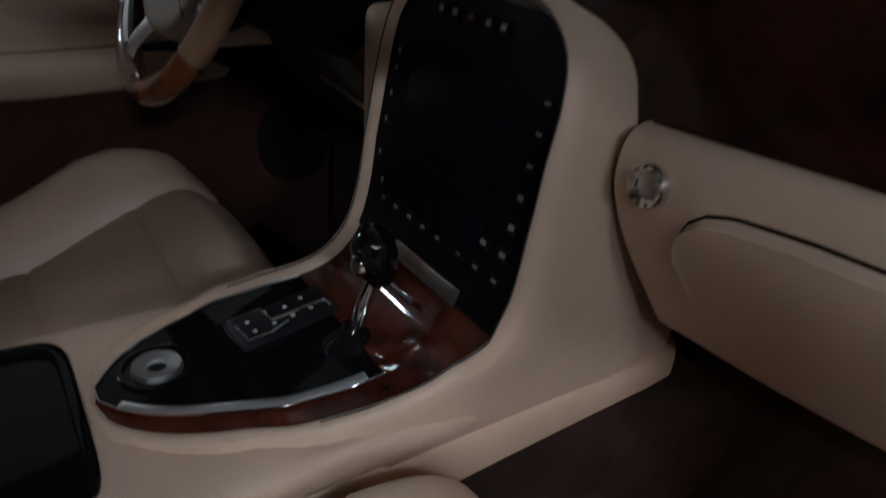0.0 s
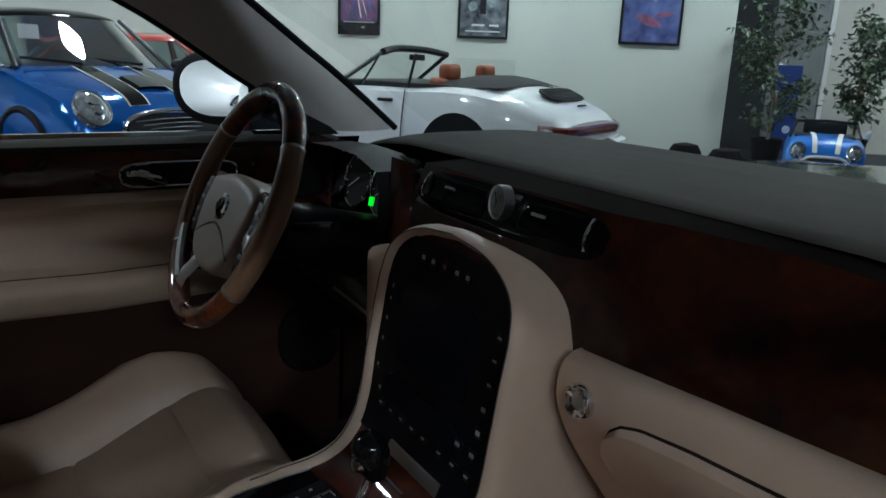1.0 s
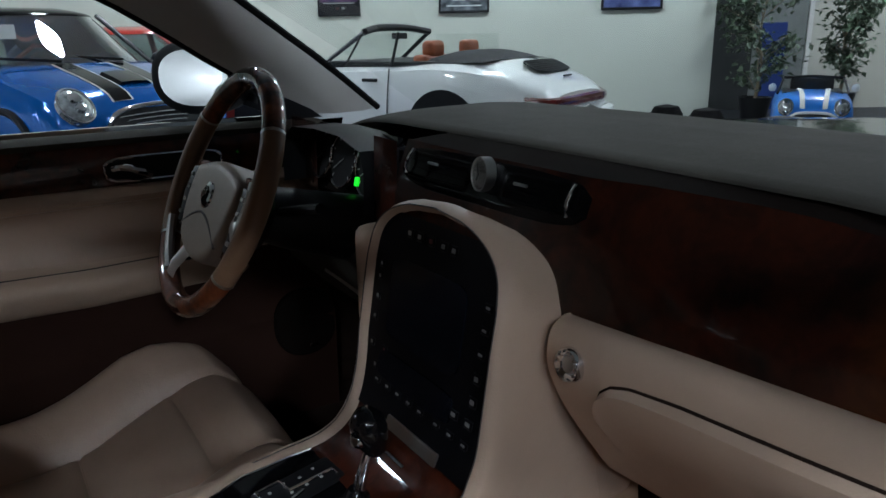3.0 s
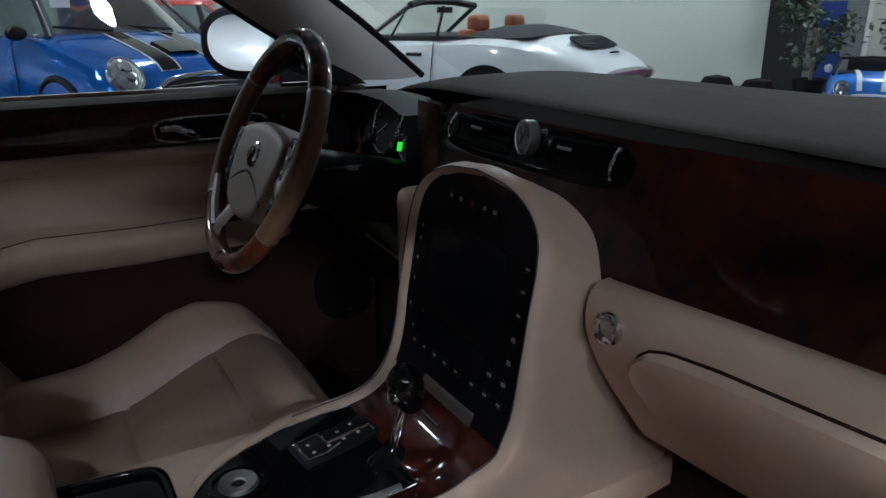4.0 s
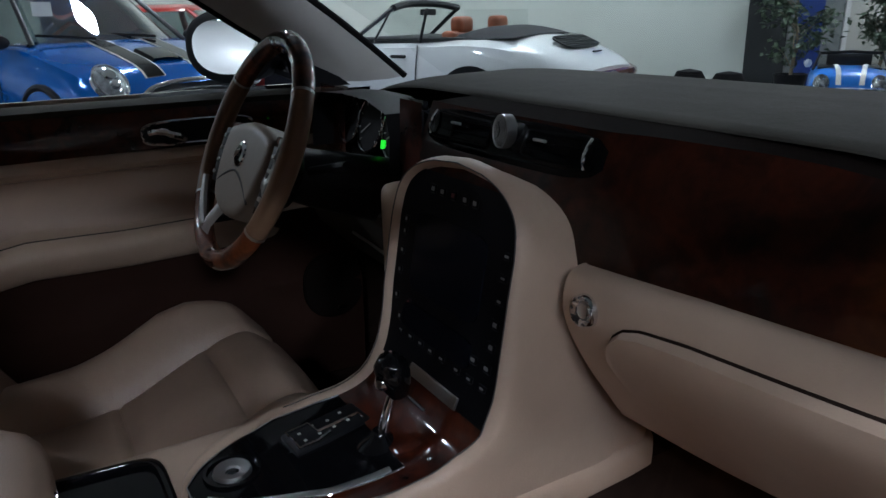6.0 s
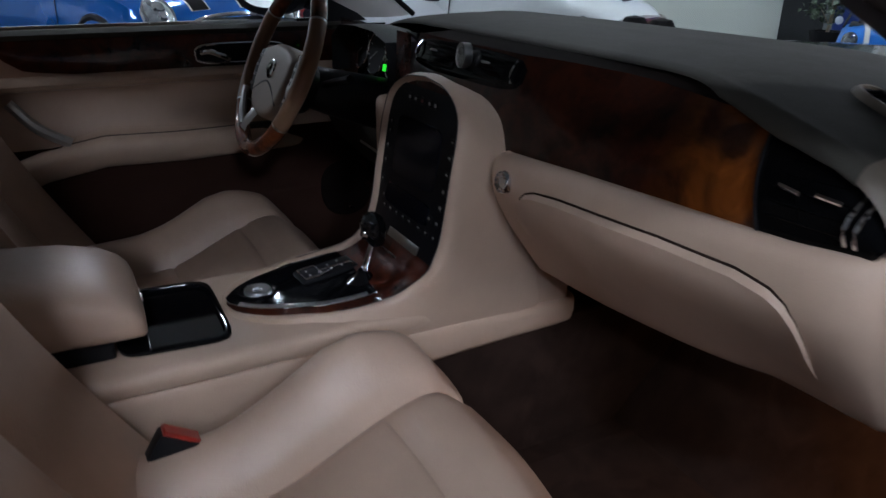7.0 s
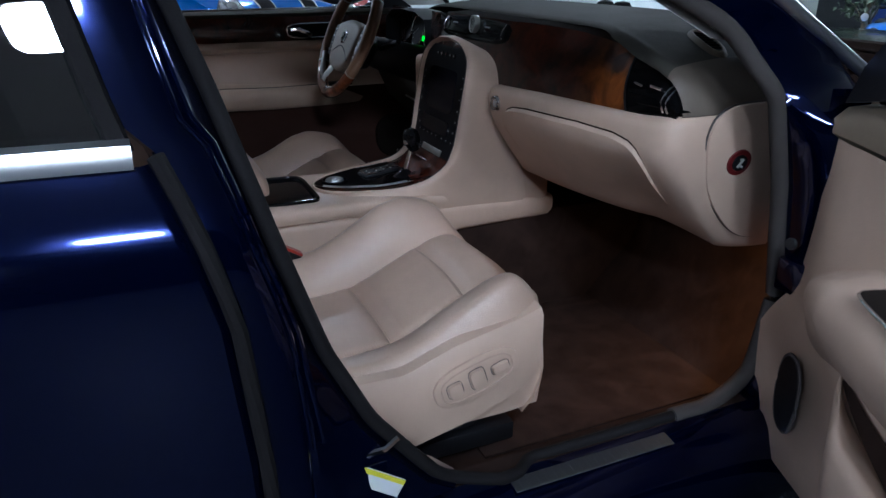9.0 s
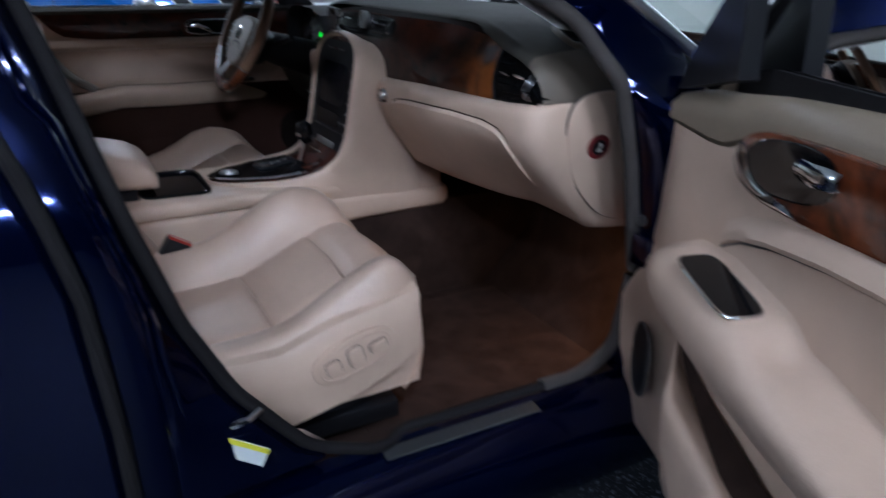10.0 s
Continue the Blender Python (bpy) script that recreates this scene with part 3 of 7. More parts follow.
def small_hatch(m, paint, label, group, stripes=True):
    """Rounded small hatchback; origin on the ground under the front axle."""
    t = thing("small_car", label, "car", group, m)
    st = smooth_stations([(0.70, 0.62, 0.22, 0.52, 0.05), (0.66, 0.70, 0.20, 0.60, 0.06), (0.50, 0.80, 0.2, 0.735, 0.06), (0.0, 0.85, 0.2, 0.88, 0.06), (-0.35, 0.85, 0.2, 0.95, 0.05), (-1.2, 0.85, 0.2, 0.96, 0.04), (-2.3, 0.85, 0.2, 0.95, 0.04), (-2.75, 0.82, 0.24, 0.90, 0.04), (-2.93, 0.74, 0.3, 0.75, 0.04)], 32)
    part("body", loft(body_rows(st), caps=True), paint, t)
    greenhouse(t, ((-0.18, -0.72), (-2.8, -2.55), (0.72, 0.56)), 0.95, 1.38, GLOSSBLACK)
    for x in (0.0, -2.47):
        for y in (0.74, -0.74):
            wheel(t, x, y, 0.30)
            part("wheel_arch", tube([(x + 0.36 * math.cos(a), math.copysign(0.83, y), 0.30 + 0.36 * math.sin(a)) for a in (math.pi * k / 14 for k in range(15))], 0.032, 8), BLACK, t, "black plastic arch")
    for y in (0.55, -0.55):
        round_lamp(t, 0.635, y * 1.15, 0.705, 0.125, 0.148, -38)
    g2 = part("grille", slab(oval(0.42, 0.10, 4, 32), 0.03, axes((0.70, 0, 0.55), (0, 1, 0), (-0.2, 0, 1))), BLACK, t, "black front grille")
    part("grille_rim", tube(spline([(0.70, -0.47, 0.50), (0.73, -0.36, 0.64), (0.745, 0, 0.68), (0.73, 0.36, 0.64), (0.70, 0.47, 0.50)], 20), 0.018, 8), CHROME, t, "chrome grille arch")
    for k in range(4):
        part("grille_bar", tube(spline([(0.71, -0.4, 0.49 + 0.035 * k), (0.745, 0, 0.51 + 0.035 * k), (0.71, 0.4, 0.49 + 0.035 * k)], 8), 0.007, 6), CHROME, g2)
    part("bumper", tube(spline([(0.45, -0.82, 0.38), (0.66, -0.6, 0.36), (0.74, 0, 0.35), (0.66, 0.6, 0.36), (0.45, 0.82, 0.38)], 20), 0.075, 10), paint, t)
    def top(x, y):
        k = min(st, key=lambda s: abs(s[0] - x))
        lo = max((s for s in st if s[0] <= x), key=lambda s: s[0], default=k)
        hi = min((s for s in st if s[0] >= x), key=lambda s: s[0], default=k)
        f = 0 if hi[0] == lo[0] else (x - lo[0]) / (hi[0] - lo[0])
        w, z1, cr = (lo[i] + (hi[i] - lo[i]) * f for i in (1, 3, 4))
        return z1 + cr * (1 - (abs(y) / (w * 0.93)) ** 2.6)
    if stripes:
        for sy in (1, -1):
            for y0, y1, mat, dz in ((0.15, 0.33, WHITE_MARK, 0.006), (0.165, 0.315, GLOSSBLACK, 0.010)):
                part("bonnet_stripe", loft([[(x, sy * y, top(x, y) + dz) for y in (y0, (y0 + y1) / 2, y1)] for x in (0.62 - 0.77 * k / 14 for k in range(15))]), mat, t, "black bonnet stripe with pale edge")
        b = loft([[(x, y, top(x, y) + h) for y, h in ((-0.145, 0.0), (-0.12, 0.028), (0, 0.034), (0.12, 0.028), (0.145, 0.0))] for x in (0.45, 0.40, 0.3, 0.2)])
        part("bonnet_scoop", b, GLOSSBLACK, t, "black bonnet air scoop")
    for y in (0.88, -0.88):
        part("door_mirror", lathe([(0.0, -0.06), (0.07, -0.05), (0.1, 0.0), (0.08, 0.05), (0.0, 0.07)], 18, Matrix.Translation((-0.42, y, 0.99)) @ Matrix.Rotation(math.pi / 2, 4, "Y") @ Matrix.Diagonal((0.6, 0.85, 0.8, 1))), BLACK, t)
        part("door_gap", tube([(-0.62, math.copysign(0.853, y), 0.36), (-0.60, math.copysign(0.845, y), 0.93)], 0.005, 5), BLACK, t)
    for y in (0.3, -0.25):
        part("wiper", tube([(-0.12, y, 1.0), (-0.26, y - 0.42, 1.035)], 0.012, 6), BLACK, t)
    part("windscreen_label", block(-0.42, -0.415, -0.58, -0.42, 1.18, 1.29, 0), LABELWHITE, t, "white paper label", False)
    return t


small_hatch(pose(-6.0, 0.95, 0, 0, 0, 24.0), BLUE, "bright blue small hatchback with black bonnet stripes on the floor", "parked cars")


def saloon(m, paint, label, group):
    t = thing("saloon_car", label, "car", group, m)
    st = smooth_stations([(2.1, 0.60, 0.28, 0.52, 0.04), (2.02, 0.74, 0.24, 0.62, 0.05), (1.6, 0.80, 0.2, 0.80, 0.06), (0.75, 0.82, 0.2, 0.88, 0.05), (-1.0, 0.82, 0.2, 0.90, 0.04), (-1.7, 0.80, 0.22, 0.88, 0.04), (-2.05, 0.68, 0.3, 0.72, 0.04)], 28)
    part("body", loft(body_rows(st), caps=True), paint, t)
    greenhouse(t, ((0.75, 0.25), (-1.55, -1.05), (0.74, 0.60)), 0.89, 1.27, paint, paint)
    for sy in (1, -1):
        part("door_post", tube([(-0.42, sy * 0.735, 0.89), (-0.40, sy * 0.605, 1.265)], 0.035, 8), paint, t)
    for x in (1.3, -1.25):
        for y in (0.73, -0.73):
            wheel(t, x, y, 0.30)
    for y in (0.58, -0.58):
        round_lamp(t, 2.02, y, 0.62, 0.09, 0.09, -10)
    part("front_bumper", tube(spline([(1.75, -0.82, 0.42), (2.12, -0.6, 0.42), (2.17, 0, 0.42), (2.12, 0.6, 0.42), (1.75, 0.82, 0.42)], 16), 0.06, 8), CHROME, t)
    return t


saloon(axes(at_room(-4.15, 8.35), -R_DIR, -F_DIR) @ Matrix.Diagonal((1, 1, 0.98, 1)), REDPAINT, "red older saloon parked along the wall", "parked cars")
saloon(pose(-6.14, -1.94, 0, 0, 0, 21.7), WHITEPAINT, "white saloon parked beside the blue hatchback", "parked cars")
saloon(pose(-1.55, -5.0, 0, 0, 0, 88), WHITEPAINT, "white saloon parked behind the dark blue car", "parked cars")


def open_roadster(m):
    """White rear-engined convertible; origin on the ground under the rear axle, nose along x."""
    t = thing("convertible_car", "white convertible with black folded soft top and tan seats", "car", "parked cars", m)
    st = smooth_stations([(3.2, 0.52, 0.25, 0.44, 0.06), (3.1, 0.66, 0.22, 0.56, 0.07), (2.6, 0.79, 0.2, 0.70, 0.10), (1.75, 0.81, 0.2, 0.82, 0.07), (1.3, 0.80, 0.2, 0.85, 0.05), (0.6, 0.80, 0.2, 0.865, 0.04), (0.1, 0.845, 0.2, 0.88, 0.07), (-0.35, 0.83, 0.22, 0.84, 0.09), (-0.75, 0.74, 0.28, 0.72, 0.07), (-0.93, 0.63, 0.34, 0.62, 0.04)], 40)
    part("body", loft(body_rows(st), caps=True), WHITEPAINT, t)
    for x in (0.0, 2.27):
        for y in (0.72, -0.72):
            wheel(t, x, y, 0.315)
            part("wheel_arch", slab([(x + 0.37 * math.cos(a), 0.33 + 0.37 * math.sin(a)) for a in (math.pi * k / 16 for k in range(17))], 0.02, axes((0, math.copysign(0.846, y), 0), (1, 0, 0), (0, 0, 1))), BLACK, t, "dark wheel arch", False)
    # windscreen with black header and chrome pillars
    header = spline([(1.02, 0.56, 1.19), (1.08, 0.3, 1.225), (1.10, 0, 1.235), (1.08, -0.3, 1.225), (1.02, -0.56, 1.19)], 14)
    foot = spline([(1.50, 0.66, 0.88), (1.62, 0.3, 0.905), (1.66, 0, 0.91), (1.62, -0.3, 0.905), (1.50, -0.66, 0.88)], 14)
    part("windscreen", loft([foot, header]), PANE, t).visible_shadow = False
    part("header_rail", tube(header, 0.035, 8), BLACK, t, "black header rail")
    for k in (0, -1):
        part("windscreen_pillar", tube([foot[k], header[k]], 0.022, 8), CHROME if k == 0 else BLACK, t)
    part("door_window", loft([[(1.44, 0.68, 0.88), (0.62, 0.70, 0.88)], [(1.03, 0.57, 1.17), (0.60, 0.60, 1.17)]]), PANE, t).visible_shadow = False
    part("window_post", tube([(0.62, 0.70, 0.88), (0.60, 0.60, 1.18)], 0.014, 6), BLACK, t)
    part("quarter_post", tube([(1.18, 0.68, 0.88), (1.05, 0.575, 1.16)], 0.012, 6), BLACK, t)
    part("interior_tub", block(0.05, 1.5, -0.62, 0.62, 0.80, 0.925, 0.03), BLACK, t)
    boot = loft([[(x, y, z + h * (1 - (abs(y) / 0.68) ** 2.5)) for y in (-0.66, -0.6, -0.45, -0.2, 0, 0.2, 0.45, 0.6, 0.66)] for x, z, h in ((0.75, 0.88, 0.02), (0.5, 0.88, 0.07), (0.2, 0.89, 0.12), (-0.03, 0.90, 0.12), (-0.18, 0.91, 0.09), (-0.33, 0.915, 0.025))])
    part("folded_soft_top", boot, CLOTHTOP, t, "black folded cloth top")
    for y in (0.33, -0.33):
        s = part("seat", block(0.35, 0.50, y - 0.22, y + 0.22, 0.55, 0.98, 0.05, 3, Matrix.Translation((0, 0, 0))), CAN_LEATHER, t, "tan leather seat")
        part("headrest", block(0.34, 0.46, y - 0.13, y + 0.13, 0.955, 1.105, 0.058, 4), CAN_LEATHER, s)
    part("wind_deflector", loft([[(0.20, y, z) for y in (-0.6, 0, 0.6)] for z in (0.93, 1.16)]), PANE, t, "clear wind deflector").visible_shadow = False
    part("inner_mirror", block(1.0, 1.03, -0.12, 0.12, 1.12, 1.18, 0.01), BLACK, t)
    # engine lid grille, badge, lamps
    gx = axes((-0.60, 0, 0.866), (0, 1, 0), (-0.91, 0, -0.42))
    gr = part("engine_grille", slab(oval(0.36, 0.115, 4, 32), 0.012, gx), BLACK, t, "black louvred engine grille")
    for k in range(6):
        part("louvre", block(-0.32, 0.32, -0.095 + k * 0.036, -0.083 + k * 0.036, 0.012, 0.02, 0.003, 1, gx), BLACK, gr)
    part("rear_script", block(-0.12, 0.06, 0.20, 0.213, 0, 0.014, 0.002, 1, gx), BLACK, t, "dark script badge", False)
    part("tail_lamp_band", tube(spline([(-0.74, 0.76, 0.60), (-0.92, 0.60, 0.585), (-0.965, 0, 0.585), (-0.92, -0.60, 0.585), (-0.74, -0.76, 0.60)], 20), 0.044, 8, flat=1.1), TAILRED, t, "dark red tail lamp band")
    part("rear_bumper", tube(spline([(-0.6, 0.82, 0.44), (-0.95, 0.66, 0.43), (-1.04, 0, 0.42), (-0.95, -0.66, 0.43), (-0.6, -0.82, 0.44)], 20), 0.075, 8), WHITEPAINT, t)
    part("door_gap", tube(spline([(0.62, 0.803, 0.35), (0.60, 0.812, 0.6), (0.60, 0.765, 0.865)], 10), 0.006, 5), BLACK, t)
    part("door_handle", tube([(0.72, 0.80, 0.765), (0.88, 0.80, 0.765)], 0.016, 8), BLACK, t)
    return t


open_roadster(pose(-4.95, 4.16, 0, 0, 0, 204.8))


def ride_on_car(m):
    t = thing("ride_on_toy_car", "small blue ride-on toy convertible with white stripes", "toy car", m=m)
    st = smooth_stations([(0.60, 0.24, 0.10, 0.33, 0.03), (0.57, 0.30, 0.08, 0.41, 0.04), (0.45, 0.34, 0.08, 0.48, 0.05), (0.1, 0.35, 0.08, 0.50, 0.04), (-0.5, 0.35, 0.08, 0.50, 0.02), (-0.62, 0.3, 0.12, 0.42, 0.02)], 22)
    part("body", loft(body_rows(st), caps=True), TOYBLUE, t)
    for x in (0.35, -0.38):
        for y in (0.31, -0.31):
            wheel(t, x, y, 0.13, 0.1)
    part("windscreen", loft([[(0.14, 0.30, 0.52), (0.2, 0, 0.54), (0.14, -0.30, 0.52)], [(-0.02, 0.25, 0.645), (0.02, 0, 0.66), (-0.02, -0.25, 0.645)]]), PANE, t).visible_shadow = False
    part("windscreen_frame", tube([(0.14, 0.31, 0.52), (-0.02, 0.26, 0.65), (0.02, 0, 0.665), (-0.02, -0.26, 0.65), (0.14, -0.31, 0.52)], 0.014, 6), BLACK, t)
    part("cockpit", block(-0.45, 0.1, -0.27, 0.27, 0.48, 0.535, 0.02), BLACK, t)
    for y in (0.23, -0.23):
        round_lamp(t, 0.565, y, 0.435, 0.058, 0.068, -25)
        part("stripe", loft([[(0.60 - k * 0.06, y * (0.40 + 0.022 * k) + o, 0.427 + 0.142 * (1 - math.exp(-k * 0.7))) for o in (-0.021, 0.021)] for k in range(8)]), WHITE_MARK, t, "white bonnet stripe")
        part("door_mirror", lathe([(0.0, -0.035), (0.030, -0.02), (0.036, 0.015), (0.0, 0.035)], 14, Matrix.Translation((0.1, y * 1.56, 0.57)) @ Matrix.Rotation(math.pi / 2, 4, "Y")), WHITEPAINT, t)
    part("grille", slab(oval(0.15, 0.028, 3, 24), 0.02, axes((0.605, 0, 0.365), (0, 1, 0), (-0.3, 0, 1))), BLACK, t, "black oval grille")
    part("grille_rim", tube(spline([(0.60, -0.195, 0.352), (0.615, -0.165, 0.372), (0.625, -0.12, 0.392), (0.63, 0, 0.398), (0.625, 0.12, 0.392), (0.615, 0.165, 0.372), (0.60, 0.195, 0.352)], 18), 0.013, 6), WHITEPAINT, t, "white arch over the grille")
    for y in (0.07, -0.09):
        part("bumper_bar", block(0.615, 0.63, y - 0.035, y + 0.035, 0.315, 0.327, 0.004), CHROME, t)
    part("seat_back", block(-0.3, -0.24, -0.2, 0.2, 0.5, 0.64, 0.03), BLACK, t)
    return t


ride_on_car(pose(-3.27, 6.77, 0, 0, 0, 302.7) @ Matrix.Diagonal((0.98, 0.98, 1.07, 1)))


# conduit with a switch box on the recess wall
cd = thing("wall_conduit", "thin pale conduit with a small switch box on the wall", "conduit", m=ROOM)
part("pipe", tube([(6.37, WALL_D + 1.48, 1.7), (6.36, WALL_D + 1.48, 3.0), (6.36, WALL_D + 1.48, 4.75)], 0.018, 8), FRAMEWHITE, cd)
part("switch_box", block(6.29, 6.43, WALL_D + 1.44, WALL_D + 1.499, 1.58, 1.70, 0.008), FRAMEWHITE, cd, "small pale switch box")
pl = part("wall_pier", block(6.48, 6.85, WALL_D + 1.25, WALL_D + 1.5, 0, 1.2, 0.004, m=ROOM), WALL_B, None, "low pale pier at the recess wall", False)
tagged(pl, category="wall", kind="structure")


# ---- the dark blue saloon: inside ----
CAR = thing("luxury_saloon_car", "dark navy saloon with sand leather and walnut inside, passenger door open", "car")


def dash_top_z(x):
    return ease([(0.0, 1.012), (0.40, 1.012), (0.46, 1.0095), (0.52, 1.003), (0.57, 0.993), (0.62, 0.979), (0.66, 0.964), (0.70, 0.943), (0.745, 0.912)], abs(x))


def face_y(x):
    return 0.472 + 0.045 * (max(0.0, x - 0.1) / 0.6) ** 2 + 0.05 * (max(0.0, -x - 0.15) / 0.6)


def low_z(x):
    return ease([(0.12, 0.846), (0.30, 0.855), (0.45, 0.859), (0.62, 0.861), (0.70, 0.868)], x)


def fascia_top(x):
    return min(dash_top_z(x) - 0.015, ease([(-0.3, 0.992), (0.2, 0.991), (0.36, 0.984), (0.476, 0.971), (0.544, 0.962), (0.60, 0.953), (0.637, 0.944), (0.67, 0.929), (0.69, 0.914), (0.70, 0.904)], x))


def lean(x):
    return ease([(-0.3, 0.024), (0.14, 0.026), (0.3, 0.062), (0.48, 0.062), (0.62, 0.026), (0.7, 0.02)], x)


# dash pad: from the windscreen foot over the crest to the lip and under it
def lip_y(x):
    """Where the pad's rear edge stands."""
    far = face_y(x) + lean(x) - 0.012
    return max(far, ease([(0.0, 0.585), (0.20, 0.580), (0.36, 0.572), (0.46, 0.548), (0.55, 0.48)], x))


PAD_SPAN = 1.405
pad = []
for i in range(61):
    x = -0.745 + PAD_SPAN * i / 60
    zt = dash_top_z(x)
    f, h, lip = abs(x) / 0.745, zt - fascia_top(x), lip_y(x)
    crest = 0.80 - 0.06 * f * f
    end = ease([(0.42, 0.0), (0.56, 1.0)], x)
    row = [(x, 1.02 - 0.16 * f * f, 0.955 - 0.04 * f), (x, 0.92 - 0.12 * f * f, zt - 0.006), (x, crest, zt)]
    row += [(x, crest + (lip + 0.012 - crest) * u, zt - (0.010 * (1 - end) + 0.45 * h * end) * u ** 3) for u in (0.25, 0.5, 0.7, 0.85, 0.95, 1.0)]
    for o, d, o2, d2 in ((0.003, 0.0130, 0.002, 0.72), (-0.001, 0.0165, -0.001, 1.04), (0.003, 0.019, 0.008, 1.10), (0.05, 0.021, 0.05, 1.10)):
        row.append((x, lip + o + (o2 - o) * end, zt - (d + (d2 * h - d) * end)))
    pad.append(spline(row, 48))
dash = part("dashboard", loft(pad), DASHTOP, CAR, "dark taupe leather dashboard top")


def pad_z(x, y):
    """Height of the dash pad's upper side."""
    def on(col):
        for p, q in zip(pad[col], pad[col][1:]):
            if p.y >= y >= q.y and p.y > q.y:
                return p.z + (q.z - p.z) * (p.y - y) / (p.y - q.y)
        return dash_top_z(-0.745 + PAD_SPAN * col / 60)
    f = max(0.0, min(59.999, (x + 0.745) / PAD_SPAN * 60))
    return on(int(f)) * (1 - f % 1) + on(int(f) + 1) * (f % 1)


# grille of the demister on the pad
dem_mid, dem_way, dem_side = Vector((0.606, 0.648, 0)), Vector((0.97, -0.22, 0)), Vector((0.22, 0.97, 0))


def dem_ring(a, b, lift):
    out = []
    for c, d in oval(a, b, 2.4, 36):
        p = dem_mid + dem_way * c + dem_side * d
        out.append((p.x, p.y, pad_z(p.x, p.y) + lift))
    return out


vent = part("demister_grille", loft([dem_ring(0.046 * k, 0.014 * k, 0.004) for k in (1.0, 0.6, 0.05)], loop_v=True, caps=True), BLACK, dash, "dark side demister grille")
part("demister_rim", loft([dem_ring(0.046 + o, 0.014 + o, h) for o, h in ((-0.001, 0.003), (0.0, 0.007), (0.003, 0.0075), (0.008, 0.004), (0.011, -0.002))], loop_v=True), DOORTOP, dash, "taupe rim of the demister")
for k in range(7):
    c = -0.033 + 0.011 * k
    ends = [dem_mid + dem_way * c + dem_side * d for d in (-0.0115, 0.0115)]
    part("grille_slat", tube([(q.x, q.y, pad_z(q.x, q.y) + 0.0055) for q in ends], 0.0016, 5), BLACK, dash)

# walnut fascia, vents and the clock
def fascia_low(x):
    return low_z(x) - 0.004 if x > 0.1 else 0.86


def fascia_rows(x0, x1, n, lift, pinch=0):
    """The fascia from x0 to x1; its joint with the end vent leans, and the vent's end is round."""
    rows = []
    for i in range(n + 1):
        x = x0 + (x1 - x0) * i / n
        a, b = fascia_low(x), fascia_top(x)
        shear = 0.036 * (max(0.0, (x - 0.45) / 0.095) if not pinch else 1 - i / n)
        if pinch and i > n - pinch:
            k = math.sqrt(max(0.0, 1 - ((i - n + pinch) / pinch) ** 2))
            mid = a * 0.58 + b * 0.42
            a, b = mid + (a - mid) * k, mid + (b - mid) * k
        row = []
        for j in range(9):
            xx = x + shear * (1 - j / 8)
            row.append((xx, face_y(xx) + 0.012 - lift - 0.012 * math.sin(math.pi * j / 8) + lean(xx) * j / 8, a + (b - a) * j / 8))
        rows.append(row)
    return rows


part("wood_fascia", loft(fascia_rows(-0.24, 0.545, 48, 0.004)), WOOD_FASCIA, dash, "dark glossy burl walnut fascia, amber veneer and painted glow towards its end")

# Shade under the pad's lip is put into this strip's near-black colour.
part("fascia_crown", loft([[(x, face_y(x) + 0.008 + lean(x), fascia_top(x) - 0.002), (x, (face_y(x) + lean(x) + lip_y(x)) / 2 + 0.012, (fascia_top(x) + dash_top_z(x)) / 2 - 0.009), (x, lip_y(x) + 0.016, dash_top_z(x) - 0.0175)] for x in (-0.24 + 0.74 * k / 30 for k in range(31))]), CROWN, dash, "leather above the vents, coloured dark for the shade under the pad")


def on_fascia(x, z, lift):
    """A place on the fascia, lifted off it towards the cabin."""
    a, b = fascia_low(x), fascia_top(x)
    f = min(1.0, max(0.0, (z - a) / (b - a)))
    return Vector((x, face_y(x) + 0.008 - lift - 0.012 * math.sin(math.pi * f) + lean(x) * f, z))


def fascia_patch(x0, x1, z0, z1, lift, power=4.0, n=28, m=8):
    """A rounded patch that follows the fascia."""
    rows = []
    for i in range(n + 1):
        u = -1 + 2 * i / n
        h = max(0.02, (1 - abs(u) ** power)) ** (1 / power)
        x = (x0 + x1) / 2 + (x1 - x0) / 2 * u
        rows.append([on_fascia(x, (z0 + z1) / 2 + (z1 - z0) / 2 * h * (-1 + 2 * j / m), lift * (1 if 0 < j < m and 0 < i < n else 0.2)) for j in range(m + 1)])
    return loft(rows)


part("vent_housing", fascia_patch(-0.228, 0.147, 0.936, 0.988, 0.0020), VENTBLACK, dash, "long black vent housing")
endvent = part("end_vent", loft(fascia_rows(0.545, 0.702, 24, 0.008, 6)), VENTBLACK, dash, "black side air vent pod")
part("fascia_joint", tube([Vector(p) + Vector((0, -0.002, 0)) for p in fascia_rows(0.545, 0.702, 24, 0.008, 6)[0]], 0.0022, 6), RUBBER, dash)
for k in range(5):
    z = 0.884 + 0.014 * k
    part("vent_vane", tube([on_fascia(0.582 + 0.08 * i / 8, z, 0.0045) for i in range(9)], 0.0012, 5), VENTBLACK, endvent)
for x in (0.592, 0.632):
    part("vent_tab", tube([on_fascia(x + 0.024 * i / 4, 0.917 - 0.003 * i / 4, 0.012) for i in range(5)], 0.0028, 6), CHROME, endvent, "chrome vane tab")
for dx in (0.0, 0.010):
    part("vent_thumbwheel", tube([on_fascia(0.668 + dx, 0.899 + 0.022 * v, 0.005 + 0.009 * math.cos(v * 1.5)) for v in (-1, -0.6, -0.2, 0.2, 0.6, 1)], 0.0022, 8), CHROME, endvent, "chrome edged thumbwheel")


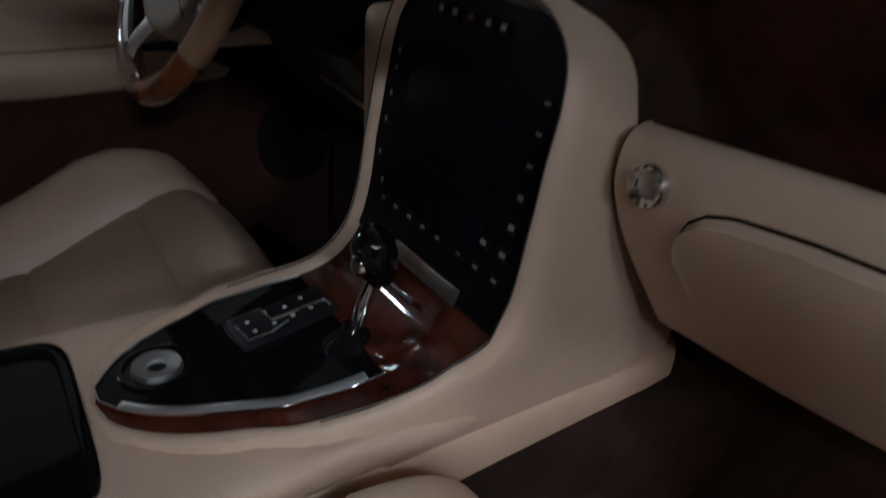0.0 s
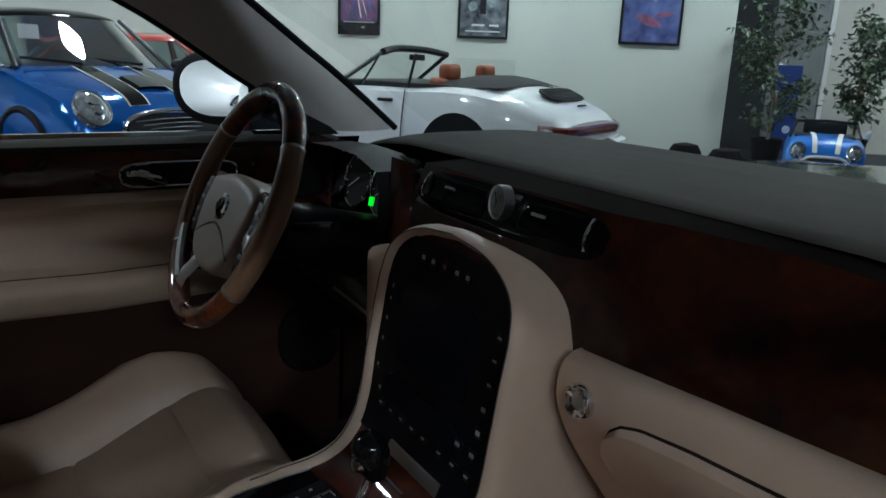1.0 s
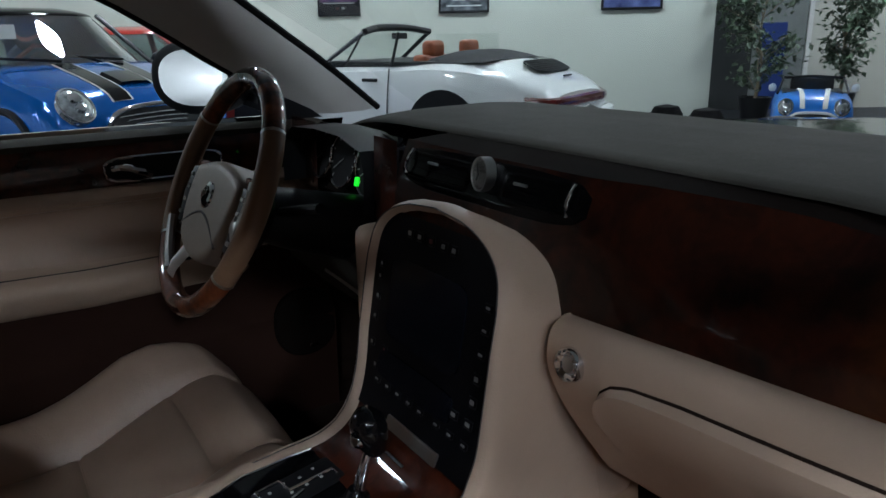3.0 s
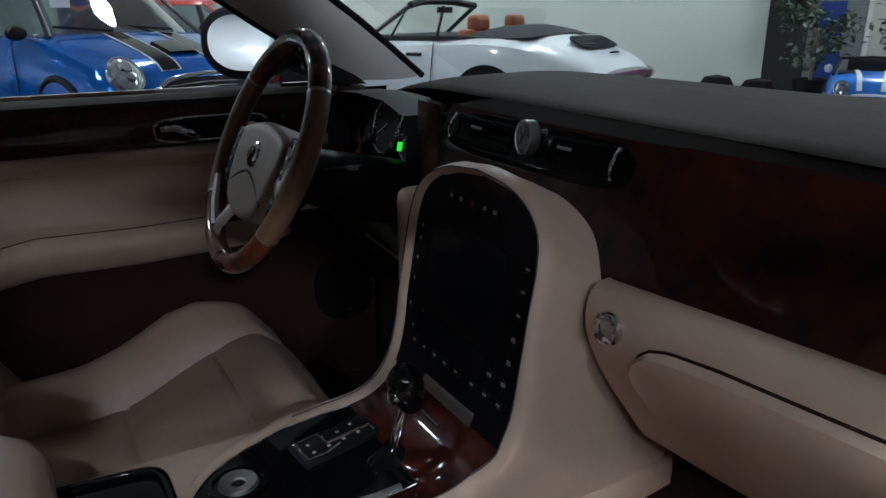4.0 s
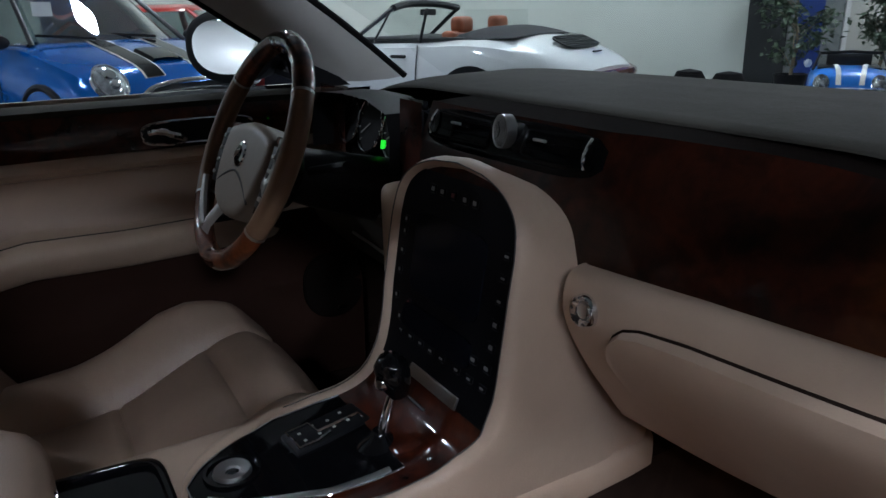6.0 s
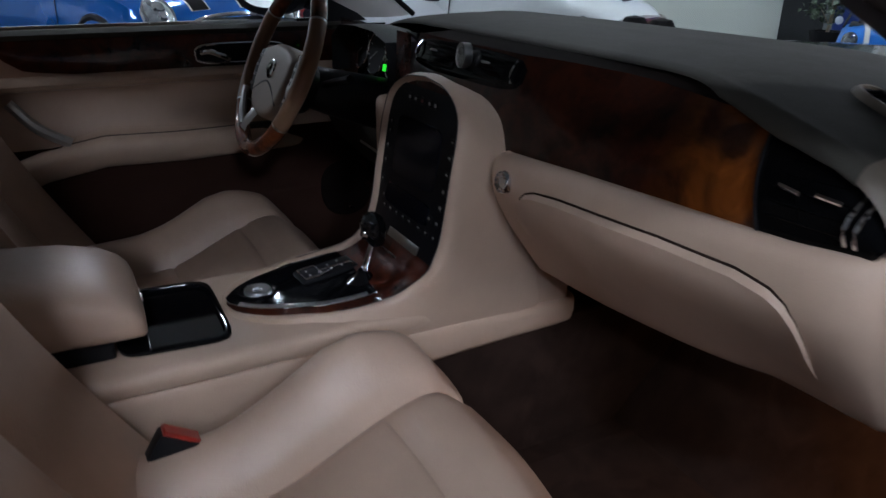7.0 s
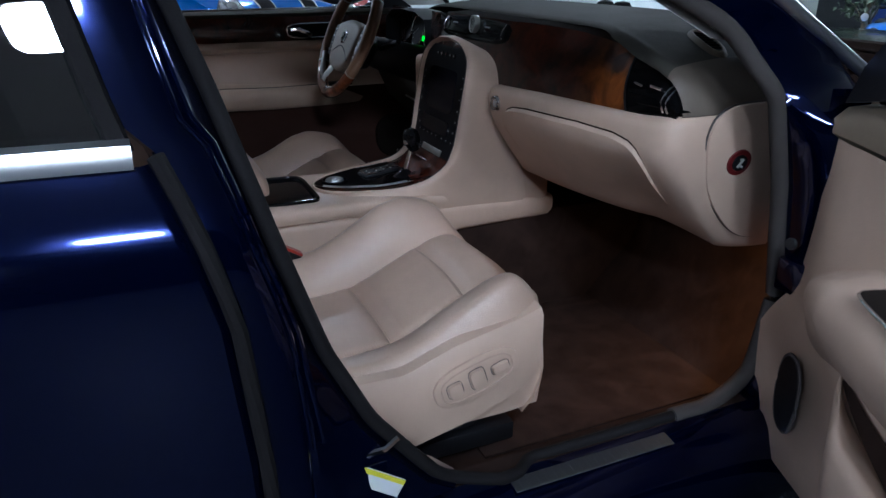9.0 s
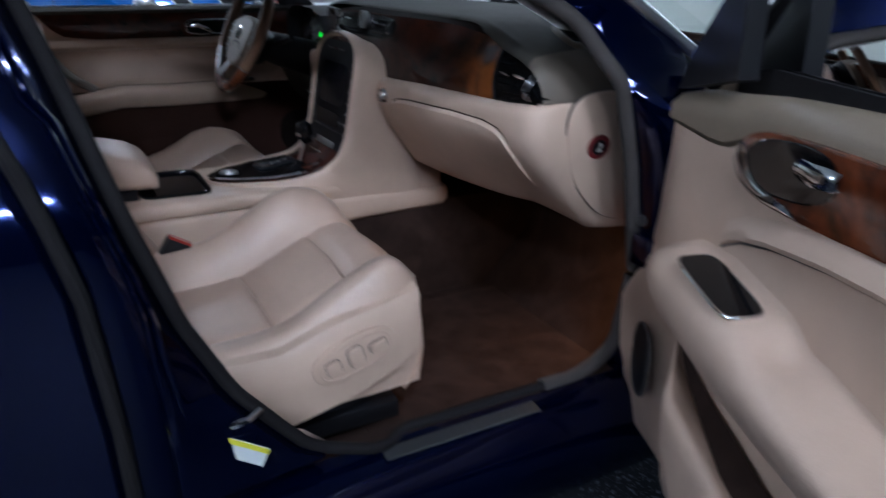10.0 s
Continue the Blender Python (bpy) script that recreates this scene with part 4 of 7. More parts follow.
def centre_vent(x0, x1, wheel_x, tab_x):
    v = part("air_vent", fascia_patch(x0, x1, 0.943, 0.984, 0.0035, 8), VENTBLACK, dash, "black centre air vent")
    for k in range(4):
        part("vent_vane", tube([on_fascia(x0 + 0.012 + (x1 - x0 - 0.024) * i / 8, 0.952 + 0.009 * k, 0.0032) for i in range(9)], 0.0012, 5), VENTBLACK, v)
    part("vent_tab", tube([on_fascia(tab_x - 0.011 + 0.022 * i / 4, 0.972, 0.010) for i in range(5)], 0.0019, 6), BRIGHT, v, "chrome vane tab")
    part("vent_thumbwheel", tube([on_fascia(wheel_x, 0.967 + 0.016 * s, 0.006 + 0.006 * math.cos(s * 1.4)) for s in (-1, -0.5, 0, 0.5, 1)], 0.0020, 8), CHROME, v, "chrome edged thumbwheel")


centre_vent(-0.214, -0.052, -0.203, -0.134)
centre_vent(0.006, 0.137, 0.126, 0.047)
cm = axes((-0.020, 0.482, 0.975), (1, 0, 0.02), (0, 0.12, 1)) @ Matrix.Diagonal((0.74, 0.96, 1, 1))
clock = part("clock", lathe([(0.0195, 0.003), (0.0202, 0.0045), (0.0212, 0.0045), (0.0218, 0.001), (0.0218, -0.010)], 36, cm), SILVER, dash, "round chrome rimmed analogue clock")
part("clock_face", lathe([(0.0, 0.003), (0.0198, 0.003), (0.020, 0.001)], 32, cm), CLOCKFACE, clock, "grey clock face")
part("clock_hand", block(-0.0006, 0.0006, -0.002, 0.013, 0.0045, 0.0052, 0, m=cm @ Matrix.Rotation(0.4, 4, "Z")), BLACK, clock, smooth=False)
part("clock_hand", block(-0.0008, 0.0008, -0.002, 0.009, 0.0045, 0.0052, 0, m=cm @ Matrix.Rotation(2.6, 4, "Z")), BLACK, clock, smooth=False)

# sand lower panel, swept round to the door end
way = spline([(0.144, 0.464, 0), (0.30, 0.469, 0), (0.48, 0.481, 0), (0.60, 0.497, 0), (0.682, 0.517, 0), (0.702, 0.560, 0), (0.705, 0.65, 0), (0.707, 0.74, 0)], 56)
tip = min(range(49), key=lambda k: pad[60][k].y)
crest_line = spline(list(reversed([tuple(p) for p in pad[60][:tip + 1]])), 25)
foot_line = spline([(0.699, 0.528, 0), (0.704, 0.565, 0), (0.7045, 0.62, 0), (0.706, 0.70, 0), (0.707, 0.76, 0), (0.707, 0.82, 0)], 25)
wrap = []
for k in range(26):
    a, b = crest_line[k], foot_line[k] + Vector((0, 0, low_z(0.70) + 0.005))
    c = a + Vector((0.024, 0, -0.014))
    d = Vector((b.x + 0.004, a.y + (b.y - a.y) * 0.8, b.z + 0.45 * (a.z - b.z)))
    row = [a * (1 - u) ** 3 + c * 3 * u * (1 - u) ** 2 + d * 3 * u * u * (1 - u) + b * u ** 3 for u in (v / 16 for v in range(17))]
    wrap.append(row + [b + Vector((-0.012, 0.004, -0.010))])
part("dash_pad_end", loft(wrap), DASHEND_LIT, dash, "taupe leather end of the dashboard, coloured paler as if lit")
foot_way = spline([(0.144, 0.552, 0), (0.30, 0.565, 0), (0.467, 0.598, 0), (0.565, 0.640, 0), (0.635, 0.672, 0), (0.668, 0.705, 0), (0.684, 0.75, 0), (0.690, 0.79, 0)], 56)
panel = []
for i, p in enumerate(way):
    d = (way[min(i + 1, 56)] - way[max(i - 1, 0)]).normalized()
    nrm = Vector((d.y, -d.x, 0))
    zl = low_z(min(p.x, 0.70)) + 0.004
    side = 1 - 0.6 * ease([(32, 0.0), (42, 1.0)], i)
    row = [p + nrm * (o * (side if o > 0 else 1)) + Vector((0, 0, z)) for o, z in ((-0.024, zl - 0.004), (-0.012, zl - 0.001), (0.002, zl - 0.001), (0.014, zl - 0.010), (0.019, zl - 0.03), (0.017, 0.80))]
    out = p + nrm * 0.015 * side
    zf = ease([(0, 0.636), (22, 0.632), (36, 0.600), (56, 0.600)], i)
    row += [out.lerp(foot_way[i], w) + Vector((0, 0, z)) for w, z in ((w, 0.80 - (0.80 - zf) * g) for w, g in ((0.12, 0.21), (0.36, 0.46), (0.68, 0.74), (1.0, 1.0)))]
    row.append(foot_way[i] - nrm * 0.02 + Vector((0, 0, zf + 0.002)))
    panel.append(spline(row, 26))
first = [[p + Vector((dx, dy, 0)) for p in panel[0]] for dx, dy in ((0.004, 0.06), (-0.002, 0.02), (-0.003, 0.006))]
lower = part("lower_dash_panel", loft(first + panel), TRIM, dash, "sand leather lower dashboard panel")


def panel_point(i, z, lift):
    """A point on the lower panel at column i and height z, lifted off it."""
    i = max(0.0, min(55.99, i))
    k, f = int(i), i - int(i)
    def on(col):
        pts = panel[col]
        for a, b in zip(pts[1:], pts[2:]):
            if a.z >= z >= b.z:
                t = (a.z - z) / max(1e-6, a.z - b.z)
                return a.lerp(b, t)
        return pts[-1]
    p = on(k).lerp(on(k + 1), f)
    d = (way[min(k + 2, 56)] - way[max(k - 1, 0)]).normalized()
    return p + Vector((d.y, -d.x, 0)) * lift


def lid_rows(grow, lift, edge):
    """Lid from a rounded head down to the panel's foot."""
    rows = []
    low = 0.16 if edge == 0.0 else 1.0
    for a in range(61):
        s = math.sin(math.pi / 2 * (-1 + 2 * a / 60))
        col = 16.0 + (12.8 + grow * 45) * s
        head = ease([(-1, 0.768), (-0.985, 0.786), (-0.95, 0.801), (-0.89, 0.813), (-0.8, 0.8205), (-0.6, 0.826), (0.0, 0.832), (0.5, 0.830), (0.75, 0.821), (0.86, 0.810), (0.94, 0.792), (0.985, 0.770), (1, 0.75)], s) + grow
        foot = 0.665
        row = []
        for b in range(19):
            f = low * b / 18
            h = edge if b == 0 or a in (0, 60) else lift
            row.append(panel_point(col, head + (foot - head) * f, max(-0.002, h * (1 - 1.5 * f)) if h > 0 else h))
        rows.append(row)
    return rows


part("glovebox_gap", loft(lid_rows(0.0006, 0.0010, 0.0)), CARPET, lower, "dark shut line of the glovebox")
part("glovebox_lid", loft(lid_rows(0.0, 0.010, -0.002)), TRIM, lower, "sand leather glovebox lid")
rm = axes((0.180, 0.446, 0.816), (1, 0, 0.02), (0, 0.1, 1))
ring = part("glovebox_button", lathe([(0.0, 0.002), (0.009, 0.003), (0.011, 0.006), (0.0165, 0.008), (0.018, 0.004), (0.018, -0.012)], 32, rm), CHROME, lower, "round chrome glovebox release button")
for k in range(10):
    a = 2 * math.pi * k / 10
    part("stud", lathe([(0.0014, 0.006), (0.0014, 0.0095), (0.0, 0.0102)], 8, rm @ Matrix.Translation((0.0138 * math.cos(a), 0.0138 * math.sin(a), 0))), CHROME, ring)
part("button_face", lathe([(0.0095, 0.002), (0.008, 0.005), (0.0, 0.006)], 20, rm), SILVER, ring)
# end cap with the round air bag mark
em = axes((0.7105, 0.662, 0.780), (0.10, 0.99, 0), (0.19, 0, 1))
cap = [(-0.064, 0.106), (-0.040, 0.115), (0.012, 0.118), (0.06, 0.116), (0.125, 0.10), (0.13, 0.0), (0.12, -0.13), (0.07, -0.158), (0.014, -0.134), (-0.038, -0.078), (-0.066, -0.030), (-0.079, 0.017), (-0.085, 0.055), (-0.080, 0.088)]
cap = [(p.x, p.y) for p in spline([(x, y, 0) for x, y in cap + cap[:1]], 45)][:-1]
endcap = part("dash_end_cap", slab(cap, 0.008, em, 0.004), TRIM, dash, "sand end cap of the dashboard")
part("end_cap_gap", slab([(x * 1.025, y * 1.015) for x, y in cap], 0.003, em), SEAL, dash)
part("airbag_mark", lathe([(0.0, 0.0105), (0.024, 0.0105), (0.025, 0.008)], 28, em @ Matrix.Translation((-0.010, 0.008, 0))), RED_MARK, endcap, "round dark red warning mark")
part("airbag_mark_field", lathe([(0.0, 0.0125), (0.015, 0.0125), (0.016, 0.009)], 24, em @ Matrix.Translation((-0.010, 0.008, 0))), BLACK, endcap)
tm = em @ Matrix.Translation((-0.010, 0.008, 0.0126)) @ Matrix.Rotation(-0.5, 4, "Z")
for bx, by, bw, bh in ((0.0, 0.0, 0.0025, 0.009), (0.005, -0.004, 0.0045, 0.002), (-0.004, 0.006, 0.002, 0.002)):
    part("airbag_mark_bar", block(bx - bw, bx + bw, by - bh, by + bh, 0.0, 0.001, 0, m=tm), WHITE_MARK, endcap, smooth=False)
# underside of the dash, bulkhead
part("dash_underside", block(-0.72, 0.655, 0.69, 1.0, 0.66, 0.70, 0.01), CARPET, CAR, smooth=False)
part("bulkhead", block(-0.80, 0.80, 1.02, 1.06, 0.15, 0.97, 0), CARPET, CAR, smooth=False)

# instrument binnacle in front of the driver
hood = part("instrument_hood", loft([[(x, y, z) for x, z in ((-0.325, 0.86), (-0.318, 0.93), (-0.330, 0.965), (-0.40, 0.982), (-0.50, 0.985), (-0.60, 0.980), (-0.655, 0.95), (-0.66, 0.87))] for y in (0.475, 0.51, 0.56)]), BLACK, dash, "black hood over the gauges")
face = part("gauge_panel", slab([(-0.17, -0.06), (0.165, -0.06), (0.168, 0.03), (0.15, 0.06), (-0.15, 0.06), (-0.17, 0.03)], 0.01, axes((-0.49, 0.545, 0.92), (1, 0, 0), (0, 0.25, 1))), GLOSSBLACK, dash, "black gauge panel")
for gx, gr in ((-0.585, 0.044), (-0.495, 0.050), (-0.390, 0.050)):
    gm = axes((gx, 0.528, 0.926), (1, 0, 0), (0, 0.25, 1))
    part("gauge_ring", tube([gm @ Vector((gr * c, gr * s, 0.004)) for c, s in oval(1, 1, 2, 36)], 0.0022, 6, loop=True), CHROME, face, "chrome gauge ring")
    part("gauge_dial", lathe([(0.0, 0.002), (gr, 0.002), (gr, -0.004)], 32, gm), BLACK, face)
    for k in range(9):
        a = radians(225 - 270 * k / 8)
        part("dial_mark", block(gr * 0.78, gr * 0.92, -0.001, 0.001, 0.0025, 0.0032, 0, m=gm @ Matrix.Rotation(a, 4, "Z")), WHITE_MARK, face, smooth=False)
    part("gauge_needle", block(-0.004, gr * 0.7, -0.001, 0.001, 0.004, 0.0046, 0, m=gm @ Matrix.Rotation(3.7, 4, "Z")), WHITE_MARK, face, smooth=False)
part("telltale", block(-0.0085, 0.0085, -0.0075, 0.0075, 0.004, 0.006, 0.001, 1, axes((-0.383, 0.50, 0.907), (1, 0, 0.1), (0, 0.25, 1))), GREENLIGHT, face, "glowing green tell-tale lamp", False)
part("fascia_middle", loft([[(x, face_y(x) + 0.03, 0.835), (x, face_y(x) + 0.005, 0.86), (x, face_y(x) + 0.01, 0.99)] for x in (-0.318, -0.28, -0.235)]), WOOD, dash, "walnut fascia beside the gauges")
part("fascia_driver", loft([[(x, face_y(x) + 0.03, 0.835), (x, face_y(x) + 0.005, 0.86), (x, face_y(x) + 0.01, 0.985)] for x in (-0.74 + 0.15 * k / 4 for k in range(5))]), WOOD, dash, "walnut fascia beside the gauges")
part("lower_dash_driver", loft([[(x, 0.47, 0.845), (x, 0.455, 0.80), (x, 0.50, 0.70), (x, 0.58, 0.62)] for x in (-0.72 + 0.55 * k / 8 for k in range(9))]), DASHTOP, dash, "dark taupe lower panel before the driver")
part("dash_edge_strip", tube([(-0.52, 0.490, 0.722), (-0.45, 0.492, 0.718), (-0.34, 0.494, 0.708)], 0.004, 8), SILVER, dash, "silver strip under the driver's panel")
part("column_shroud", tube(spline([(-0.37, 0.31, 0.89), (-0.37, 0.38, 0.865), (-0.37, 0.50, 0.83)], 8), lambda s: 0.040 + 0.016 * s, 18), BLACK, dash, "black steering column shroud")
part("knee_bolster", block(-0.205, -0.165, 0.395, 0.50, 0.70, 0.89, 0.02, 3), TRIM, dash, "sand padded post beside the centre stack")

# ---- centre stack and console: one ribbon from the stack's head down to the tip ----
SPINE = spline([(-0.004, 0.416, 0.940), (-0.005, 0.408, 0.90), (-0.006, 0.396, 0.84), (-0.008, 0.383, 0.77), (-0.010, 0.368, 0.705), (-0.014, 0.345, 0.655), (-0.020, 0.305, 0.624), (-0.027, 0.245, 0.612), (-0.030, 0.18, 0.608), (-0.030, 0.11, 0.606), (-0.028, 0.060, 0.605)], 80)
LEN = [0.0]
for a, b in zip(SPINE, SPINE[1:]):
    LEN.append(LEN[-1] + (b - a).length)
TOTAL = LEN[-1]


def half_width(i):
    s = LEN[i]
    base = ease([(0.0, 0.122), (0.08, 0.131), (0.18, 0.126), (0.26, 0.112), (0.32, 0.108), (0.40, 0.113), (0.46, 0.108), (TOTAL - 0.1, 0.096), (TOTAL, 0.086)], s)
    head = 1 - (1 - min(1.0, s / 0.065)) ** 2.6
    tip = 1 - (1 - min(1.0, (TOTAL - s) / 0.14)) ** 2.2
    return max(0.0005, base * max(0.0, head) ** 0.5 * max(0.0, tip) ** 0.5)


def right_extra(i):
    """The inlay is wider on the passenger side where the stack meets the console."""
    return min(half_width(i), ease([(0.06, 0.0), (0.12, 0.004), (0.18, 0.010), (0.23, 0.022), (0.275, 0.028), (0.315, 0.016), (0.37, 0.009), (0.45, 0.003), (TOTAL, 0.0)], LEN[i]))


def spine_frame(i):
    t = (SPINE[min(i + 1, 80)] - SPINE[max(i - 1, 0)]).normalized()
    n = Vector((1, 0, 0)).cross(t)
    n = -n if n.y > 0.3 or n.z < -0.3 else n
    return t, n.normalized()


def ribbon(i0, i1, k, lift, n=14, inset=0.0):
    rows = []
    for i in range(i0, i1 + 1):
        t, nn = spine_frame(i)
        w = max(0.0004, half_width(i) * k - inset)
        e = right_extra(i) * k
        rows.append([SPINE[i] + Vector((-w + (2 * w + e) * j / n, 0, 0)) + nn * lift for j in range(n + 1)])
    return rows


console = thing("centre_console", "", "")
console.parent = CAR
tagged(console, "sand leather centre console with walnut and black control panels")
CUP = Vector((-0.048, 0.116))
part("walnut_inlay", loft(ribbon(0, 80, 1.0, 0.0), keep=lambda c: (Vector((c.x, c.y)) - CUP).length > 0.028 or c.z > 0.62), WOOD, console, "dark glossy burl walnut inlay")
# black head unit
unit = part("control_unit", loft(ribbon(3, 37, 1.0, 0.004, 14, 0.003)), UNITBLACK, console, "black head unit with screen and buttons")


def on_unit(i, x, lift=0.006):
    t, nn = spine_frame(i)
    return axes(SPINE[i] + Vector((x, 0, 0)) + nn * lift, (1, 0, 0), -t)


part("screen", slab(oval(0.080, 0.052, 8, 32), 0.002, on_unit(18, 0.0, 0.004)), SCREEN, unit, "dark screen")
part("panel_band", slab(oval(0.082, 0.018, 6, 24), 0.003, on_unit(28, 0.0, 0.004)), SCREEN, unit)
def key(i, x, w, h, mat=KEY_MARK):
    kb = part("button", block(-w * 0.5 - 0.003, w * 0.5 + 0.003, -h * 0.5 - 0.003, h * 0.5 + 0.003, 0, 0.0022, 0.001, 1, on_unit(i, x, 0.004)), UNITBLACK, unit, smooth=False)
    part("button_mark", block(-w * 0.42, w * 0.42, -h * 0.42, h * 0.42, 0.0022, 0.0026, 0, m=on_unit(i, x, 0.004)), mat, kb, smooth=False)
def at_height(z):
    return min(range(45), key=lambda i: abs(SPINE[i].z - z))


for k, x in enumerate((-0.053, -0.031, -0.006, 0.020, 0.041)):
    key(at_height(0.905), x, 0.008, 0.006, RED_MARK if k == 2 else KEY_MARK)
for z in (0.862, 0.841, 0.818, 0.790, 0.763):
    key(at_height(z), 0.116, 0.008, 0.0032 if z > 0.80 else 0.006)
for z in (0.858, 0.840, 0.816, 0.787, 0.757, 0.732):
    key(at_height(z), -0.108 + 0.02 * max(0.0, (0.76 - z) / 0.03), 0.005, 0.005)
for x in (-0.078, -0.052, -0.026, 0.0, 0.026, 0.061, 0.088, 0.115):
    key(at_height(0.713), x, 0.008, 0.0028)
for x in (0.088, 0.115):
    key(at_height(0.733), x, 0.009, 0.005)
key(at_height(0.757), -0.073, 0.005, 0.0035, RED_MARK)
key(at_height(0.742), 0.065, 0.006, 0.0035, RED_MARK)
# ashtray lid with a bright edge and a chrome lip on the slope, black shift panel
lid = part("ashtray_lid", loft(ribbon(43, 51, 0.60, 0.005)), WOOD, console, "glossy walnut ashtray lid")
part("lid_edge", block(-0.030, 0.082, -0.008, 0.008, 0, 0.004, 0.002, 2, on_unit(at_height(0.677), 0.0, 0.004)), SILVER, lid, "satin silver edge strip of the lid")
part("lid_lip", block(-0.030, 0.040, -0.0022, 0.0022, 0, 0.004, 0.0015, 1, on_unit(at_height(0.651), 0.0, 0.006)), CHROME, lid, "thin chrome lip")
def panel_sides(lift=0.003):
    """Left and right edge of the shift panel, the walnut border wider on the passenger side."""
    out = []
    for i in range(51, 80):
        t, nn = spine_frame(i)
        w = half_width(i)
        if w > 0.032:
            out.append((SPINE[i] + Vector((-w + 0.008, 0, 0)) + nn * lift, SPINE[i] + Vector((w - 0.021, 0, 0)) + nn * lift))
    mid = (out[-1][0] + out[-1][1]) / 2 + Vector((0, -0.008, 0))
    out.append((out[-1][0].lerp(mid, 0.55) + Vector((0, -0.004, 0)), out[-1][1].lerp(mid, 0.55) + Vector((0, -0.004, 0))))
    return out


shift = part("shift_panel", loft([[p0.lerp(p1, j / 20) for j in range(21)] for p0, p1 in panel_sides()], keep=lambda c: (Vector((c.x, c.y)) - CUP).length > 0.029), PANELBLACK, console, "satin black shift panel")
sides = panel_sides(0.0035)
part("panel_rim", tube([a for a, b in sides] + [b for a, b in reversed(sides)], 0.0012, 6), CHROME, shift, "thin chrome rim")
part("side_strip", tube(spline([b + Vector((-0.006, 0, 0.001)) for a, b in sides[2:-2:3]], 50), 0.0055, 6, flat=0.4), BRIGHT, shift, "silver side strip")
cup = part("cup_holder", lathe([(0.0335, 0.0), (0.033, 0.0035), (0.029, 0.0035), (0.0285, -0.002), (0.028, -0.055), (0.0, -0.055)], 36, Matrix.Translation((CUP.x, CUP.y, 0.609))), GLOSSBLACK, console, "black round cup holder")
part("cup_insert", lathe([(0.0, -0.02), (0.008, -0.02), (0.009, -0.016), (0.021, -0.014), (0.023, -0.02), (0.023, -0.05)], 28, Matrix.Translation((CUP.x, CUP.y, 0.628))), BRIGHT, cup, "silver lighter cap in the cup holder")
# shift gate and lever
gate = part("shift_gate", block(-0.026, 0.026, -0.05, 0.055, 0, 0.008, 0.005, 2, axes((-0.062, 0.238, 0.613), (1, 0.1, 0), (0, 1, 0.1))), BLACK, console, "black gate plate with chrome outline")
gm = axes((-0.062, 0.238, 0.6225), (1, 0.1, 0), (0, 1, 0.1))
part("gate_outline", tube([gm @ Vector(v) for v in ((0.020, 0.045, 0), (0.006, 0.045, 0), (0.004, -0.012, 0), (-0.02, -0.014, 0), (-0.02, -0.044, 0), (0.02, -0.044, 0), (0.022, -0.02, 0), (0.016, 0.0, 0))], 0.0022, 8), CHROME, gate, "bright gate outline")
for k in range(4):
    part("gate_mark", block(-0.0018, 0.0018, -0.0018, 0.0018, 0, 0.001, 0, m=gm @ Matrix.Translation((-0.008 - 0.004 * (k % 2), -0.032 + 0.02 * k, -0.0005))), WHITE_MARK, gate, smooth=False)
    part("gate_mark", block(-0.0018, 0.0018, -0.0018, 0.0018, 0, 0.001, 0, m=gm @ Matrix.Translation((0.010, -0.032 + 0.02 * k, -0.0005))), WHITE_MARK, gate, smooth=False)
lever = part("gear_lever", tube(spline([(0.004, 0.284, 0.607), (0.006, 0.290, 0.645), (0.012, 0.300, 0.685)], 8), lambda s: 0.0085 - 0.0025 * s, 12), CHROME, console, "chrome gear lever stem")
part("lever_knob", lathe([(0.0, -0.018), (0.011, -0.016), (0.016, -0.004), (0.019, 0.010), (0.0175, 0.024), (0.010, 0.033), (0.0, 0.035)], 28, Matrix.Translation((0.014, 0.303, 0.700)) @ Matrix.Rotation(0.25, 4, "X") @ Matrix.Scale(1.12, 4)), GLOSSBLACK, lever, "dark glossy lever knob")
part("knob_face", lathe([(0.0, 0.006), (0.009, 0.004), (0.011, 0.0), (0.010, -0.006)], 20, axes((0.016, 0.284, 0.706), (1, 0, 0), (0, 0.35, 1))), CHROME, lever, "chrome face of the knob")
part("lever_gaiter", lathe([(0.034, 0.0), (0.026, 0.008), (0.014, 0.016), (0.009, 0.024)], 24, Matrix.Translation((0.004, 0.284, 0.612))), GLOSSBLACK, lever)

